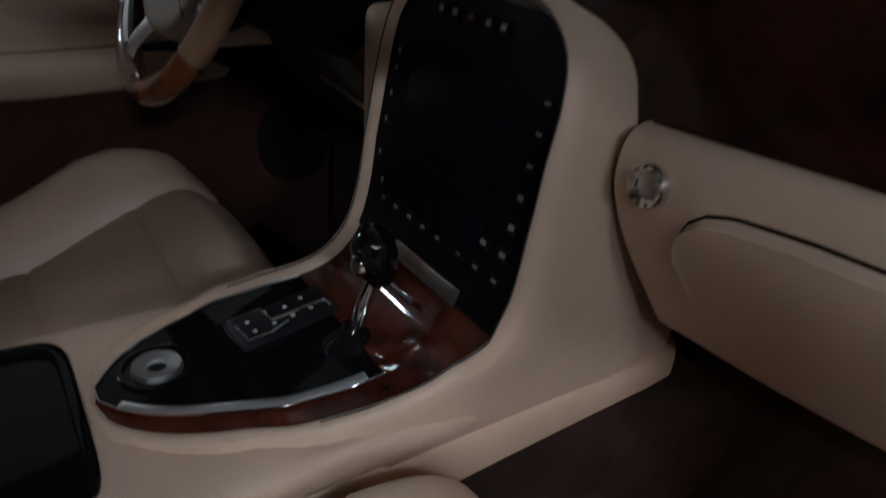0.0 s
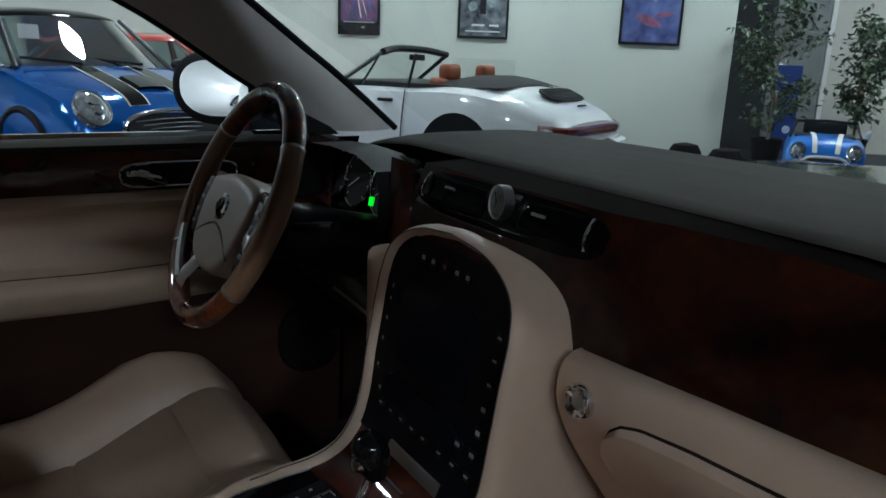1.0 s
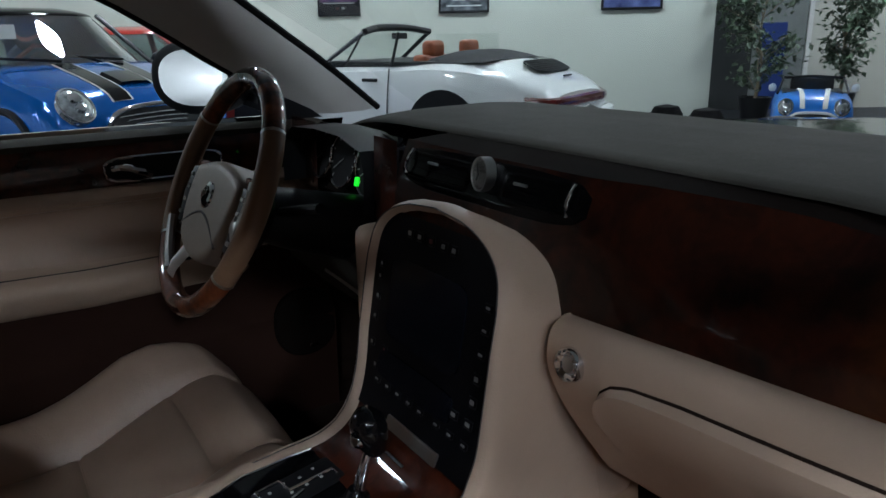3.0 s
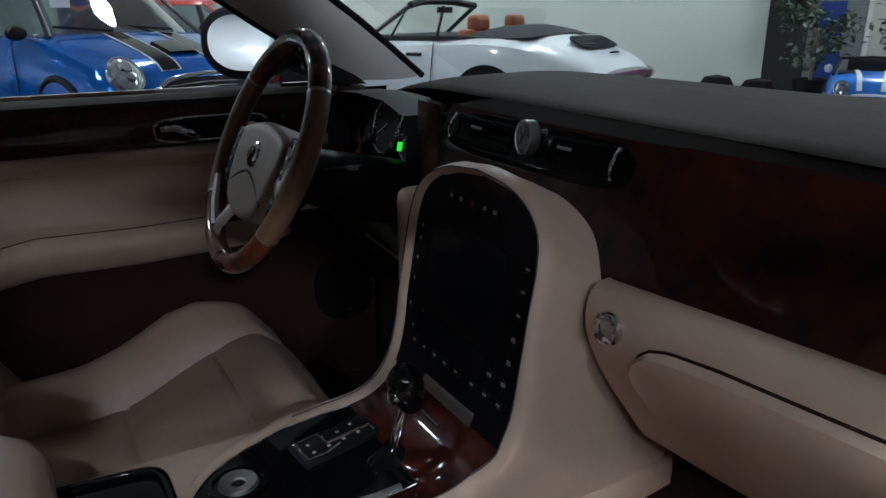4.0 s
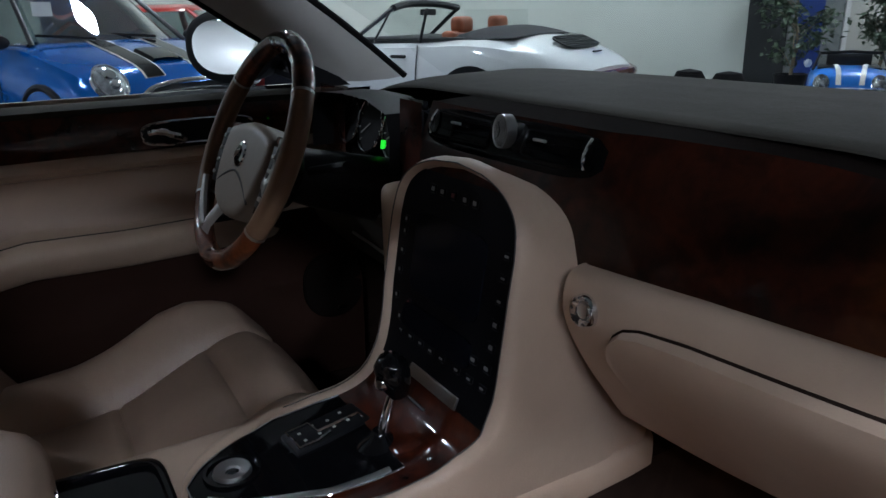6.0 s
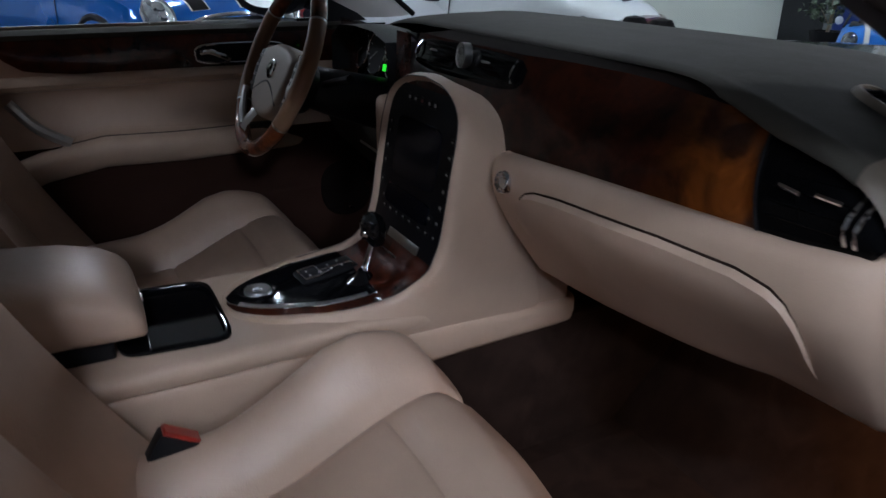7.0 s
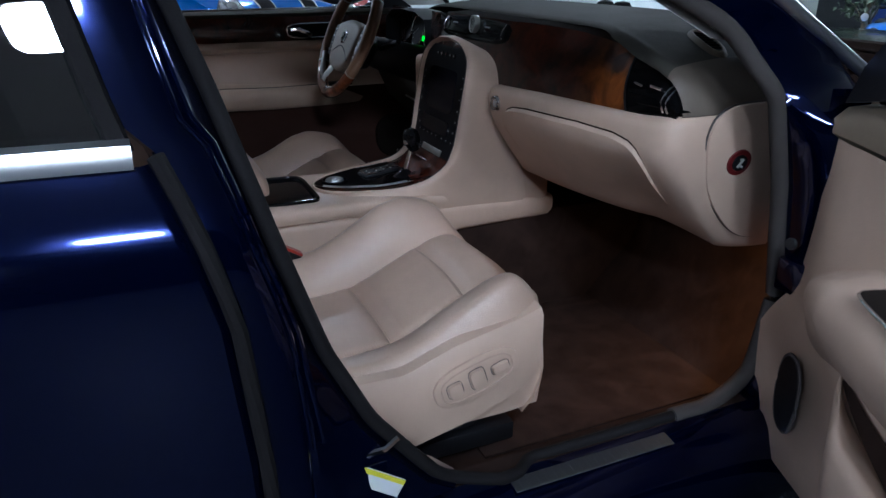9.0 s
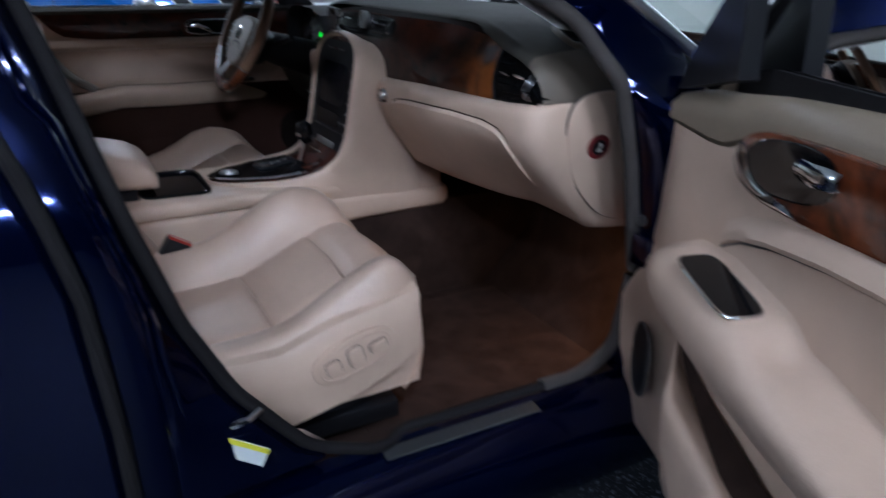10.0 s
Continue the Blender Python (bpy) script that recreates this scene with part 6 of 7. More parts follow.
def gap_edge(z):
    """Rear edge of the front door opening."""
    return ease([(0.375, 0.14), (0.40, 0.06), (0.43, 0.0), (0.474, -0.036), (0.557, -0.10), (0.673, -0.156), (0.82, -0.203), (0.996, -0.251), (1.144, -0.298), (1.36, -0.37)], z)


def front_edge(z):
    """Front edge of the front door opening."""
    return ease([(0.375, 0.58), (0.40, 0.63), (0.436, 0.655), (0.569, 0.677), (0.782, 0.641), (0.917, 0.603), (1.025, 0.525), (1.093, 0.40), (1.16, 0.26), (1.25, 0.05), (1.33, -0.15)], z)


# rear door, narrowing a little towards the tail
TAPER = 0.05
rows = []
for z in (0.22 + 0.713 * k / 48 for k in range(49)):
    y0 = rear_door_edge(z)
    rows.append([(side_x(z) - 0.05, y0 + 0.004, z), (side_x(z) - 0.008, y0 + 0.003, z), (side_x(z), y0 - 0.006, z), (side_x(z) - TAPER * 0.006, y0 - 0.012, z), (side_x(z) - TAPER * 0.02, y0 - 0.026, z)] + [(side_x(z) - TAPER * k / 10, y0 - 0.006 - k / 10, z) for k in range(1, 11)])
rdoor = part("rear_door", loft(rows), NAVY, CAR, "dark navy rear door")
part("belt_strip", loft([[(side_x(0.933) + o + TAPER * (y + 0.332), y, z) for o, z in ((-0.01, 0.928), (0.006, 0.932), (0.008, 0.944), (0.002, 0.955), (-0.016, 0.958))] for y in (-0.332, -0.6, -0.9, -1.34)]), BRIGHT, rdoor, "bright chrome belt strip")
frame_path = [(side_x(z) - 0.012, rear_door_edge(z) - 0.006, z) for z in (0.945 + 0.415 * k / 8 for k in range(9))]
part("window_frame", loft([[(x - 0.004, y + 0.002, z), (x + 0.007, y - 0.001, z), (x + 0.007, y - 0.017, z), (x - 0.01, y - 0.024, z)] for x, y, z in frame_path]), RUBBER, rdoor, "black window frame")
wrow = []
for z in (0.94, 1.08, 1.2, 1.34):
    wrow.append([(side_x(z) - 0.014 + TAPER * (y + 0.35), y, z) for y in (rear_door_edge(z) - 0.014, -0.8, -1.25)])
part("window_pane", loft(wrow), TINT, rdoor, "dark tinted rear window")
part("window_divider", tube([(side_x(0.97) - 0.01, -0.95, 0.97), (side_x(1.33) - 0.01, -0.95, 1.33)], 0.012, 6), RUBBER, rdoor)
part("door_seal", tube([(side_x(z) - 0.004, rear_door_edge(z) + 0.012, z) for z in (0.22 + 0.72 * k / 16 for k in range(17))], 0.009, 8), RUBBER, CAR, "black rubber door seal")
part("inner_rear_door", block(0.80, 0.86, -1.3, -0.36, 0.22, 0.95, 0.02), TRIM, rdoor)

# middle pillar from sill to roof
rows = []
for k in range(45):
    z = 0.20 + 1.16 * k / 44
    ya, yb = rear_door_edge(z) + (0.012 if z < 0.94 else -0.004), gap_edge(z)
    xa, xb = side_x(z) - 0.030, side_x(z) - 0.085
    yb = max(yb, ya + 0.05)
    w = yb - ya
    fw = min(0.052, w * 0.62)
    rows.append([(xa - 0.03, ya - 0.01, z), (xa, ya, z), (xa + 0.0015, ya + fw * 0.5, z), (xa + 0.001, ya + fw * 0.85, z), (xa - 0.002, ya + fw, z), (xa - 0.009, ya + fw + 0.004, z), (xa - 0.008, ya + fw + w * 0.08, z), (xa - 0.018, ya + fw + w * 0.16, z), (xb + 0.022, yb - 0.016, z), (xb + 0.004, yb - 0.007, z), (xb - 0.02, yb, z), (xb - 0.06, yb - 0.02, z)])
bpil = part("middle_pillar", loft(rows[8:]), NAVY, CAR, "dark navy door pillar")
for c, rad in ((5, 0.0035), (7, 0.0045)):
    part("pillar_bead", tube([(r[c][0] + 0.003, r[c][1], r[c][2]) for r in rows[14:]], rad, 8), NAVY, bpil, "rounded bead of the pillar's edge")
part("latch_striker", tube([(0.895, -0.115, 0.515), (0.90, -0.085, 0.52), (0.89, -0.065, 0.525)], 0.005, 8), CHROME, bpil, "small steel striker")
part("red_reflector", block(0.884, 0.892, -0.165, -0.155, 0.60, 0.63, 0.002), REDLIGHT, bpil, "small red marker lamp", False)
part("red_reflector", block(0.892, 0.90, -0.14, -0.132, 0.485, 0.493, 0.002), REDLIGHT, bpil, "small red marker lamp", False)
lm = axes((0.905, -0.095, 0.475), (0.35, 0.9, -0.42), (0.2, 0.35, 0.9))
lab = part("warning_label", block(-0.03, 0.03, -0.016, 0.016, 0, 0.002, 0, m=lm), LABELWHITE, bpil, "white and yellow paper label", False)
part("label_band", block(-0.03, 0.03, 0.008, 0.016, 0.002, 0.003, 0, m=lm), YELLOW, lab, smooth=False)

# sill, sill plate, inner lining of the opening
rows = []
for k in range(31):
    y = -0.32 + 1.12 * k / 30
    rows.append([(0.62, y, 0.226), (0.70, y, 0.232), (0.775, y, 0.30), (0.795, y, 0.355), (0.81, y, 0.372), (0.845, y, 0.372), (0.885, y, 0.366), (0.905, y, 0.352), (0.925, y, 0.30), (0.935, y, 0.235), (0.90, y, 0.17), (0.82, y, 0.16)])
part("sill", loft([[r[i] for i in range(5, 12)] for r in rows]), NAVY, CAR, "dark navy door sill")
part("sill_carpet", loft([[r[i] for i in range(0, 6)] for r in rows]), CARPET, CAR, "brown carpet edge over the sill")
plate = part("sill_plate", block(-0.014, 0.014, 0.0, 0.30, 0, 0.003, 0.001, 1, axes((0.877, 0.125, 0.3695), (1, 0, -0.15), (0, 1, 0))), STEEL, CAR, "brushed steel sill plate", False)
for k in range(18):
    part("plate_rib", block(-0.012, 0.012, 0.012 + 0.0155 * k, 0.020 + 0.0155 * k, 0.003, 0.0036, 0, m=axes((0.877, 0.125, 0.3695), (1, 0, -0.15), (0, 1, 0))), STEEL, plate, smooth=False)
opening = [(side_x(z) - 0.082, gap_edge(z) + 0.004, z) for z in (1.34 - 0.96 * k / 40 for k in range(41))]
opening += [(0.832, y, 0.374) for y in (0.18 + 0.36 * k / 10 for k in range(11))]
opening += [(min(side_x(z) - 0.085, 0.825), front_edge(z) - 0.004, z) for z in (0.385 + 0.93 * k / 40 for k in range(41))]
part("opening_seal", tube(spline(opening[:50], 90), 0.010, 10), RUBBER, CAR, "black rubber seal round the door opening")
part("opening_trim", tube(spline(opening[49:], 90), 0.0145, 10), PILE, CAR, "grey cloth-covered trim round the door opening")

# front pillar of the opening: hinge face, and the slanting windscreen pillar
rows = []
for k in range(49):
    z = 0.22 + 1.12 * k / 48
    y0 = front_edge(max(z, 0.40))
    x0 = min(side_x(z) - 0.085, 0.825)
    up = min(1.0, max(0.0, (z - 0.88) / 0.08))
    x1 = (side_x(z) - 0.02) * (1 - up) + (0.815 - 0.37 * (z - 0.94)) * up
    x0 = min(x0, x1 - 0.03)
    rows.append([(x0 - 0.03, y0 + 0.03, z), (x0 - 0.004, y0 + 0.004, z), (x0 + 0.02 * (1 - up) + 0.008 * up, y0, z), (x1 - 0.03 * (1 - up) - 0.008 * up, y0 + 0.012, z), (x1, y0 + 0.03, z), (x1 + 0.003, y0 + 0.075 + 0.10 * up, z), (x1 - 0.02, y0 + 0.135 + 0.07 * up, z), (x1 - 0.06, y0 + 0.185 + 0.05 * up, z)])
apil = part("front_pillar", loft(rows), NAVY, CAR, "dark navy hinge pillar and windscreen pillar")
part("windscreen_trim", tube(spline([(0.826, 0.862, 0.905), (0.815, 0.83, 0.930), (0.79, 0.70, 1.016), (0.755, 0.52, 1.134), (0.70, 0.25, 1.284)], 24), 0.0115, 10), BRIGHT, apil, "bright chrome windscreen trim")
part("hinge", block(0.85, 0.91, 0.635, 0.665, 0.60, 0.66, 0.006), NAVY, apil)
part("hinge_bolt", lathe([(0.010, 0.0), (0.010, 0.006), (0.0, 0.008)], 12, axes((0.875, 0.632, 0.69), (1, 0, 0), (0, 0, 1))), STEEL, apil)
part("pillar_lining", loft([[(0.735, 0.66, 0.985), (0.76, 0.56, 1.0), (0.768, 0.50, 1.01)], [(0.69, 0.52, 1.10), (0.715, 0.42, 1.09), (0.725, 0.37, 1.09)], [(0.60, 0.27, 1.27), (0.63, 0.17, 1.26), (0.64, 0.12, 1.26)], [(0.55, 0.05, 1.36), (0.58, -0.02, 1.35), (0.59, -0.06, 1.35)]]), PILLAR, CAR, "grey cloth pillar lining")
fend = []
for z in (0.25 + 0.66 * k / 10 for k in range(11)):
    fend.append([(side_x(z) + o, y, z - drop * (z / 0.91) ** 3) for o, y, drop in ((-0.02, 0.72, 0.0), (0.0, 0.735, 0.0), (0.003, 1.1, 0.030), (-0.01, 1.7, 0.048), (-0.08, 2.3, 0.085))])
part("front_wing", loft(fend), NAVY, CAR, "dark navy front wing")
part("front_wing", loft([[(-x, y, z) for x, y, z in r] for r in fend]), NAVY, CAR)
bon = [[(x, y, 0.872 + 0.058 * (1 - (abs(x) / 0.93) ** 2.2) - 0.05 * ((y - 1.15) / 1.2) ** 2) for x in (-0.90, -0.75, -0.5, -0.25, 0, 0.25, 0.5, 0.75, 0.90)] for y in (1.13, 1.3, 1.6, 1.9, 2.2, 2.4)]
part("bonnet", loft(bon), NAVY, CAR, "dark navy bonnet")
part("scuttle", loft([[(x, y, z) for x in (-0.86, -0.4, 0, 0.4, 0.86)] for y, z in ((0.98, 0.922), (1.06, 0.924), (1.13, 0.916))]), BLACK, CAR, "black scuttle panel")
part("windscreen_wiper", tube([(-0.10, 1.00, 0.970), (0.02, 1.00, 0.968), (0.58, 0.96, 0.945)], 0.007, 6), BLACK, CAR, "black wiper arm")
for x in (-0.16, -0.08):
    part("wiper_pivot", lathe([(0.028, -0.03), (0.027, 0.006), (0.020, 0.018), (0.0, 0.022)], 18, Matrix.Translation((x, 0.97, 0.995))), RUBBER, CAR, "black wiper pivot cap")
part("wiper_pivot", lathe([(0.02, -0.03), (0.018, 0.0), (0.0, 0.008)], 18, Matrix.Translation((-0.36, 0.99, 0.995))), BLACK, CAR, "black wiper pivot cap")

# windscreen and its black border
ws = []
for k in range(9):
    f = k / 8
    ws.append([(x * (0.80 - 0.16 * f), 0.99 - 0.66 * f - (0.10 + 0.12 * f) * (abs(x)) ** 2.2, 0.965 + 0.405 * f + 0.025 * math.sin(math.pi * f)) for x in (-1 + k2 / 8 for k2 in range(17))])
screen = part("windscreen", loft(ws), PANE, CAR, "clear windscreen")
screen.visible_shadow = False
part("screen_border", loft([[Vector(p) + Vector((0, -0.003, 0.0)) for p in ws[0]], [Vector(p).lerp(Vector(q), 0.10) + Vector((0, -0.003, -0.001)) for p, q in zip(ws[0], ws[1])]]), BLACK, screen, "black lower glass border")
# driver side: windscreen pillar, door, mirror
lp = []
for z, y0, y1, x0, x1 in ((0.985, 0.75, 0.60, -0.81, -0.82), (1.049, 0.662, 0.505, -0.785, -0.795), (1.075, 0.625, 0.466, -0.775, -0.785), (1.107, 0.578, 0.411, -0.760, -0.773), (1.141, 0.524, 0.357, -0.745, -0.760), (1.172, 0.476, 0.306, -0.730, -0.747), (1.199, 0.434, 0.259, -0.717, -0.735), (1.221, 0.400, 0.215, -0.706, -0.726), (1.240, 0.370, 0.173, -0.696, -0.719), (1.254, 0.349, 0.133, -0.689, -0.712), (1.266, 0.330, 0.095, -0.683, -0.707), (1.280, 0.303, 0.03, -0.675, -0.701), (1.294, 0.280, -0.10, -0.668, -0.695), (1.305, 0.262, -0.35, -0.660, -0.690), (1.312, 0.25, -0.75, -0.655, -0.687)):
    lp.append([(x0 + 0.03, y0, z), (x0 + 0.045, y0 - (y0 - y1) * 0.3, z - 0.004), (x0 + 0.035, y0 - (y0 - y1) * 0.7, z - 0.006), (x1 + 0.004, y1 - 0.028, z - 0.006)])
part("pillar_lining", loft(lp), PILLAR, CAR, "grey cloth lining of the windscreen pillar")
part("lining_joint", tube([Vector(lp[7][j]).lerp(Vector(lp[8][j]), 0.3) + Vector((0.002, -0.001, 0)) for j in range(4)], 0.0016, 6), RUBBER, CAR, "thin joint between pillar and roof lining")
part("pillar_seal", tube([r[0] for r in lp], 0.0075, 8), RUBBER, CAR, "black windscreen seal")
part("window_channel", loft([[Vector(r[3]) + Vector((-0.005, 0.012, 0)), Vector(r[3]) + Vector((-0.008, -0.008, -0.003)), Vector(r[3]) + Vector((-0.016, -0.008, -0.004)), Vector(r[3]) + Vector((-0.03, 0.01, 0))] for r in lp]), RUBBER, CAR, "black window channel")
part("pillar_outer", loft([[Vector(r[0]) + Vector((-0.02, -0.004, 0)), Vector(r[0]) + Vector((-0.07, -0.05, 0)), Vector(r[3]) + Vector((-0.07, 0.01, 0))] for r in lp]), NAVY, CAR)

ddoor = thing("driver_door", "", "")
ddoor.parent = CAR
tagged(ddoor, "closed driver door with walnut cap, sand leather panel")
def door_x(y):
    return -0.755 + 0.02 * ((y - 0.2) / 0.5) ** 2
def strip(zx, y0, y1, n=16):
    return loft([[(door_x(y) + o, y, z(y) if callable(z) else z) for o, z in zx] for y in (y0 + (y1 - y0) * k / n for k in range(n + 1))])
part("door_top_ledge", strip([(0.0, 0.955), (0.004, 0.966), (-0.02, 0.972), (-0.07, 0.972), (-0.115, 0.965)], -0.42, 0.60), DASHTOP, ddoor, "grey padded door top")
part("belt_moulding", strip([(-0.115, 0.962), (-0.12, 0.975), (-0.135, 0.975), (-0.14, 0.95)], -0.45, 0.62), CHROME, ddoor, "bright belt moulding")
cut = lambda y: 0.878 + 0.02 * max(0, (-0.05 - y)) / 0.2
part("walnut_cap", loft([[(door_x(y) + 0.004 + 0.008 * math.sin(math.pi * f), y, zl + (0.956 - zl) * f) for f in (0, 0.2, 0.5, 0.8, 1)] for y, zl in ((y, cut(y) + 0.06 * max(0, (-0.17 - y) / 0.08) ** 2) for y in (-0.25 + 0.78 * k / 24 for k in range(25)))]), WOOD, ddoor, "dark walnut door cap")
part("upper_panel", strip([(0.0, 0.957), (0.002, 0.90), (0.004, 0.882), (0.018, 0.876), (0.024, 0.864), (0.018, 0.853), (0.004, 0.849)], -0.42, 0.58), TRIM, ddoor, "sand padded roll under the walnut")
part("middle_panel", strip([(0.004, 0.850), (-0.004, 0.835), (-0.006, 0.80), (0.0, 0.765), (0.012, 0.742), (0.026, 0.730)], -0.42, 0.58), LEATHER_INSERT, ddoor, "sand leather door insert")
arm_rows = []
for k in range(29):
    y = -0.42 + 0.86 * k / 28
    f = ease([(-0.42, 1.0), (0.10, 1.0), (0.24, 0.75), (0.34, 0.4), (0.44, 0.1)], y)
    up = ease([(-0.42, -0.075), (-0.28, -0.055), (-0.18, -0.02), (-0.05, 0.0), (0.12, -0.006), (0.44, -0.002)], y)
    arm_rows.append(spline([(door_x(y) + o * f + 0.004, y, z + up) for o, z in ((-0.004, 0.762), (0.016, 0.745), (0.038, 0.741), (0.052, 0.730), (0.054, 0.712), (0.044, 0.690), (0.030, 0.676), (0.012, 0.672))], 18))
part("armrest", loft(arm_rows), TRIM, ddoor, "sand door armrest")
part("armrest_seam", tube([r[3] + Vector((0.0006, 0, 0.001)) for r in arm_rows[4:]], 0.0012, 5), SEAL, ddoor)
part("lower_panel", strip([(0.030, 0.730), (0.012, 0.69), (0.010, 0.66), (0.018, 0.60), (0.040, 0.575), (0.046, 0.56), (0.042, 0.45), (0.035, 0.28)], -0.42, 0.58), DOORLOW_SHADED, ddoor, "brown leather lower door panel, darkened for the shade below the armrest")
part("pull_trim", tube(spline([(door_x(-0.2) + 0.02, -0.12, 0.735), (door_x(-0.2) + 0.02, -0.18, 0.775), (door_x(-0.2) + 0.012, -0.225, 0.83)], 10), 0.012, 8), SILVER, ddoor, "pale curved pull trim")
hx = door_x(0.25) + 0.014
hd = part("handle_recess", slab(oval(0.105, 0.022, 4, 32), 0.004, axes((hx, 0.275, 0.912), (0, 1, 0), (0, 0, 1))), BLACK, ddoor, "dark handle recess")
part("recess_rim", tube([(hx + 0.004, 0.275 + 0.105 * c, 0.912 + 0.022 * s) for c, s in oval(1, 1, 4, 32)], 0.003, 6, loop=True), CHROME, hd)
part("door_handle", tube(spline([(hx + 0.004, 0.185, 0.915), (hx + 0.02, 0.20, 0.918), (hx + 0.024, 0.225, 0.91), (hx + 0.008, 0.245, 0.90)], 10), 0.007, 8), CHROME, hd, "chrome inner handle")
part("window_switch", block(door_x(0.3) + 0.05, door_x(0.3) + 0.08, 0.25, 0.36, 0.74, 0.752, 0.004), BLACK, ddoor)
sp = axes((-0.706, 0.512, 0.553), (0, 1, 0.02), (-0.10, 0, 1))
spk = part("speaker", slab(oval(0.066, 0.070, 2.3, 36), 0.008, sp, 0.003), CROWN, ddoor, "black round loudspeaker grille in the door")
part("speaker_rim", tube([sp @ Vector((0.067 * c, 0.071 * s, 0.003)) for c, s in oval(1, 1, 2.3, 36)], 0.003, 6, loop=True), CROWN, ddoor)
part("speaker_badge", block(-0.010, 0.010, -0.004, 0.004, 0.008, 0.011, 0.001, 1, sp @ Matrix.Translation((0.012, -0.054, 0))), CHROME, ddoor, "small chrome badge")
part("mirror_triangle", loft([[(-0.79, 0.49, 0.972), (-0.79, 0.62, 0.972)], [(-0.785, 0.47, 1.06), (-0.785, 0.50, 1.06)]]), BLACK, ddoor)
part("sill", block(-0.94, -0.70, -0.62, 1.0, 0.16, 0.345, 0.03), CARPET, CAR, "brown carpet over the driver side sill")
outer = [[(-side_x(z), y, z) for y in (-0.45, -0.1, 0.3, 0.72)] for z in (0.22 + 0.735 * k / 12 for k in range(13))]
part("outer_skin", loft(outer), NAVY, ddoor)
part("rear_door_driver_side", loft([[(-side_x(z), y, z) for y in (-1.4, -1.0, -0.45)] for z in (0.22, 0.5, 0.7, 0.9, 0.955)]), NAVY, CAR)
part("rear_door_lining", block(-0.80, -0.75, -1.4, -0.45, 0.22, 0.95, 0.02), TRIM, CAR)
part("driver_window_pillar", loft([[(-side_x(z) + 0.07, y, z) for y in (-0.50, -0.46, -0.40)] for z in (0.955, 1.1, 1.25, 1.37)]), PILLAR, CAR, "grey lining of the middle pillar")
# mirror on the driver door
mm = axes((-0.992, 0.412, 1.056), (0.80, 0.60, 0.0), (0.0, 0.0, 1)) @ Matrix.Scale(1.12, 4)
mr = part("door_mirror", loft([[mm @ Vector((0.108 * k * c + 0.01 * dz, 0.072 * k * s, -dz)) for c, s in oval(1, 1, 2.3, 36)] for k, dz in ((0.90, 0.0), (1.0, 0.004), (1.02, 0.02), (0.95, 0.06), (0.75, 0.10), (0.35, 0.125))], loop_v=True, caps=True), BLACK, CAR, "oval black door mirror")
part("mirror_pane", slab([(x, y) for x, y in oval(0.082, 0.054, 2.3, 36)], 0.002, mm @ Matrix.Translation((0, 0, 0.004)) @ Matrix.Rotation(radians(1.5), 4, "X")), MIRROR, mr, "mirror glass", False)
part("mirror_arm", tube([(-0.85, 0.56, 0.985), (-0.985, 0.50, 1.02)], 0.022, 8), BLACK, mr)

# roof, rear end of the cabin
roof = []
for k in range(13):
    y = 0.20 - 1.75 * k / 12
    w = 0.60
    roof.append([(w * u, y + (0.14 * (1 - min(1.0, abs(u)) ** 2) * (1 - k / 6) if k < 6 else 0.0), 1.445 - 0.035 * abs(u) ** 2.5 - 0.05 * max(0, (y + 0.1) / 0.3) ** 2 - 0.03 * max(0, (-0.9 - y) / 0.65) ** 2) for u in (-1.08, -0.95, -0.7, -0.35, 0, 0.35, 0.7, 0.95, 1.08)])
part("roof", loft(roof), NAVY, CAR, "dark navy roof")
part("headliner", loft([[(x * 0.985, y, z - 0.045) for x, y, z in r] for r in roof]), HEADLINER, CAR, "pale cloth headliner")
for s in (1, -1):
    part("roof_rail", loft([[(s * (0.60 + 0.055), y, 1.36), (s * 0.655, y, 1.40), (s * 0.62, y, 1.42), (s * 0.57, y, 1.385), (s * 0.60, y, 1.35)] for y in (0.10, -0.3, -0.8, -1.5)]), NAVY, CAR)
part("rear_wall", block(-0.85, 0.85, -1.75, -1.45, 0.16, 0.98, 0.05), TRIM, CAR, "rear bench back")
part("rear_bench", block(-0.70, 0.70, -1.45, -0.95, 0.226, 0.50, 0.06, 3), LEATHER, CAR, "sand leather rear bench")
part("rear_quarter", block(0.60, 0.90, -2.2, -1.34, 0.22, 0.97, 0.04), NAVY, CAR)
part("rear_quarter", block(-0.90, -0.60, -2.2, -1.40, 0.22, 0.97, 0.04), NAVY, CAR)
part("rear_deck", block(-0.85, 0.85, -2.4, -1.74, 0.30, 0.96, 0.05), NAVY, CAR)
part("rear_screen", loft([[(x, -1.75, 0.97) for x in (-0.7, 0, 0.7)], [(x * 0.85, -1.50, 1.36) for x in (-0.7, 0, 0.7)]]), TINT, CAR)
for s in (1, -1):
    part("rear_pillar", loft([[(s * 0.88, -1.25, 0.96), (s * 0.80, -1.75, 0.96)], [(s * 0.64, -1.15, 1.40), (s * 0.60, -1.52, 1.38)]]), NAVY, CAR)
im = axes((-0.04, 0.30, 1.259), (1, -0.2, 0), (0, 0.1, 1))
inmir = part("inner_mirror", slab(oval(0.115, 0.036, 4, 36), 0.03, im @ Matrix.Translation((0, 0, -0.015)), 0.008), BLACK, CAR, "dark inner mirror")
part("inner_mirror_pane", slab(oval(0.105, 0.029, 4, 32), 0.002, im @ Matrix.Translation((0, 0, 0.015))), MIRROR, inmir)
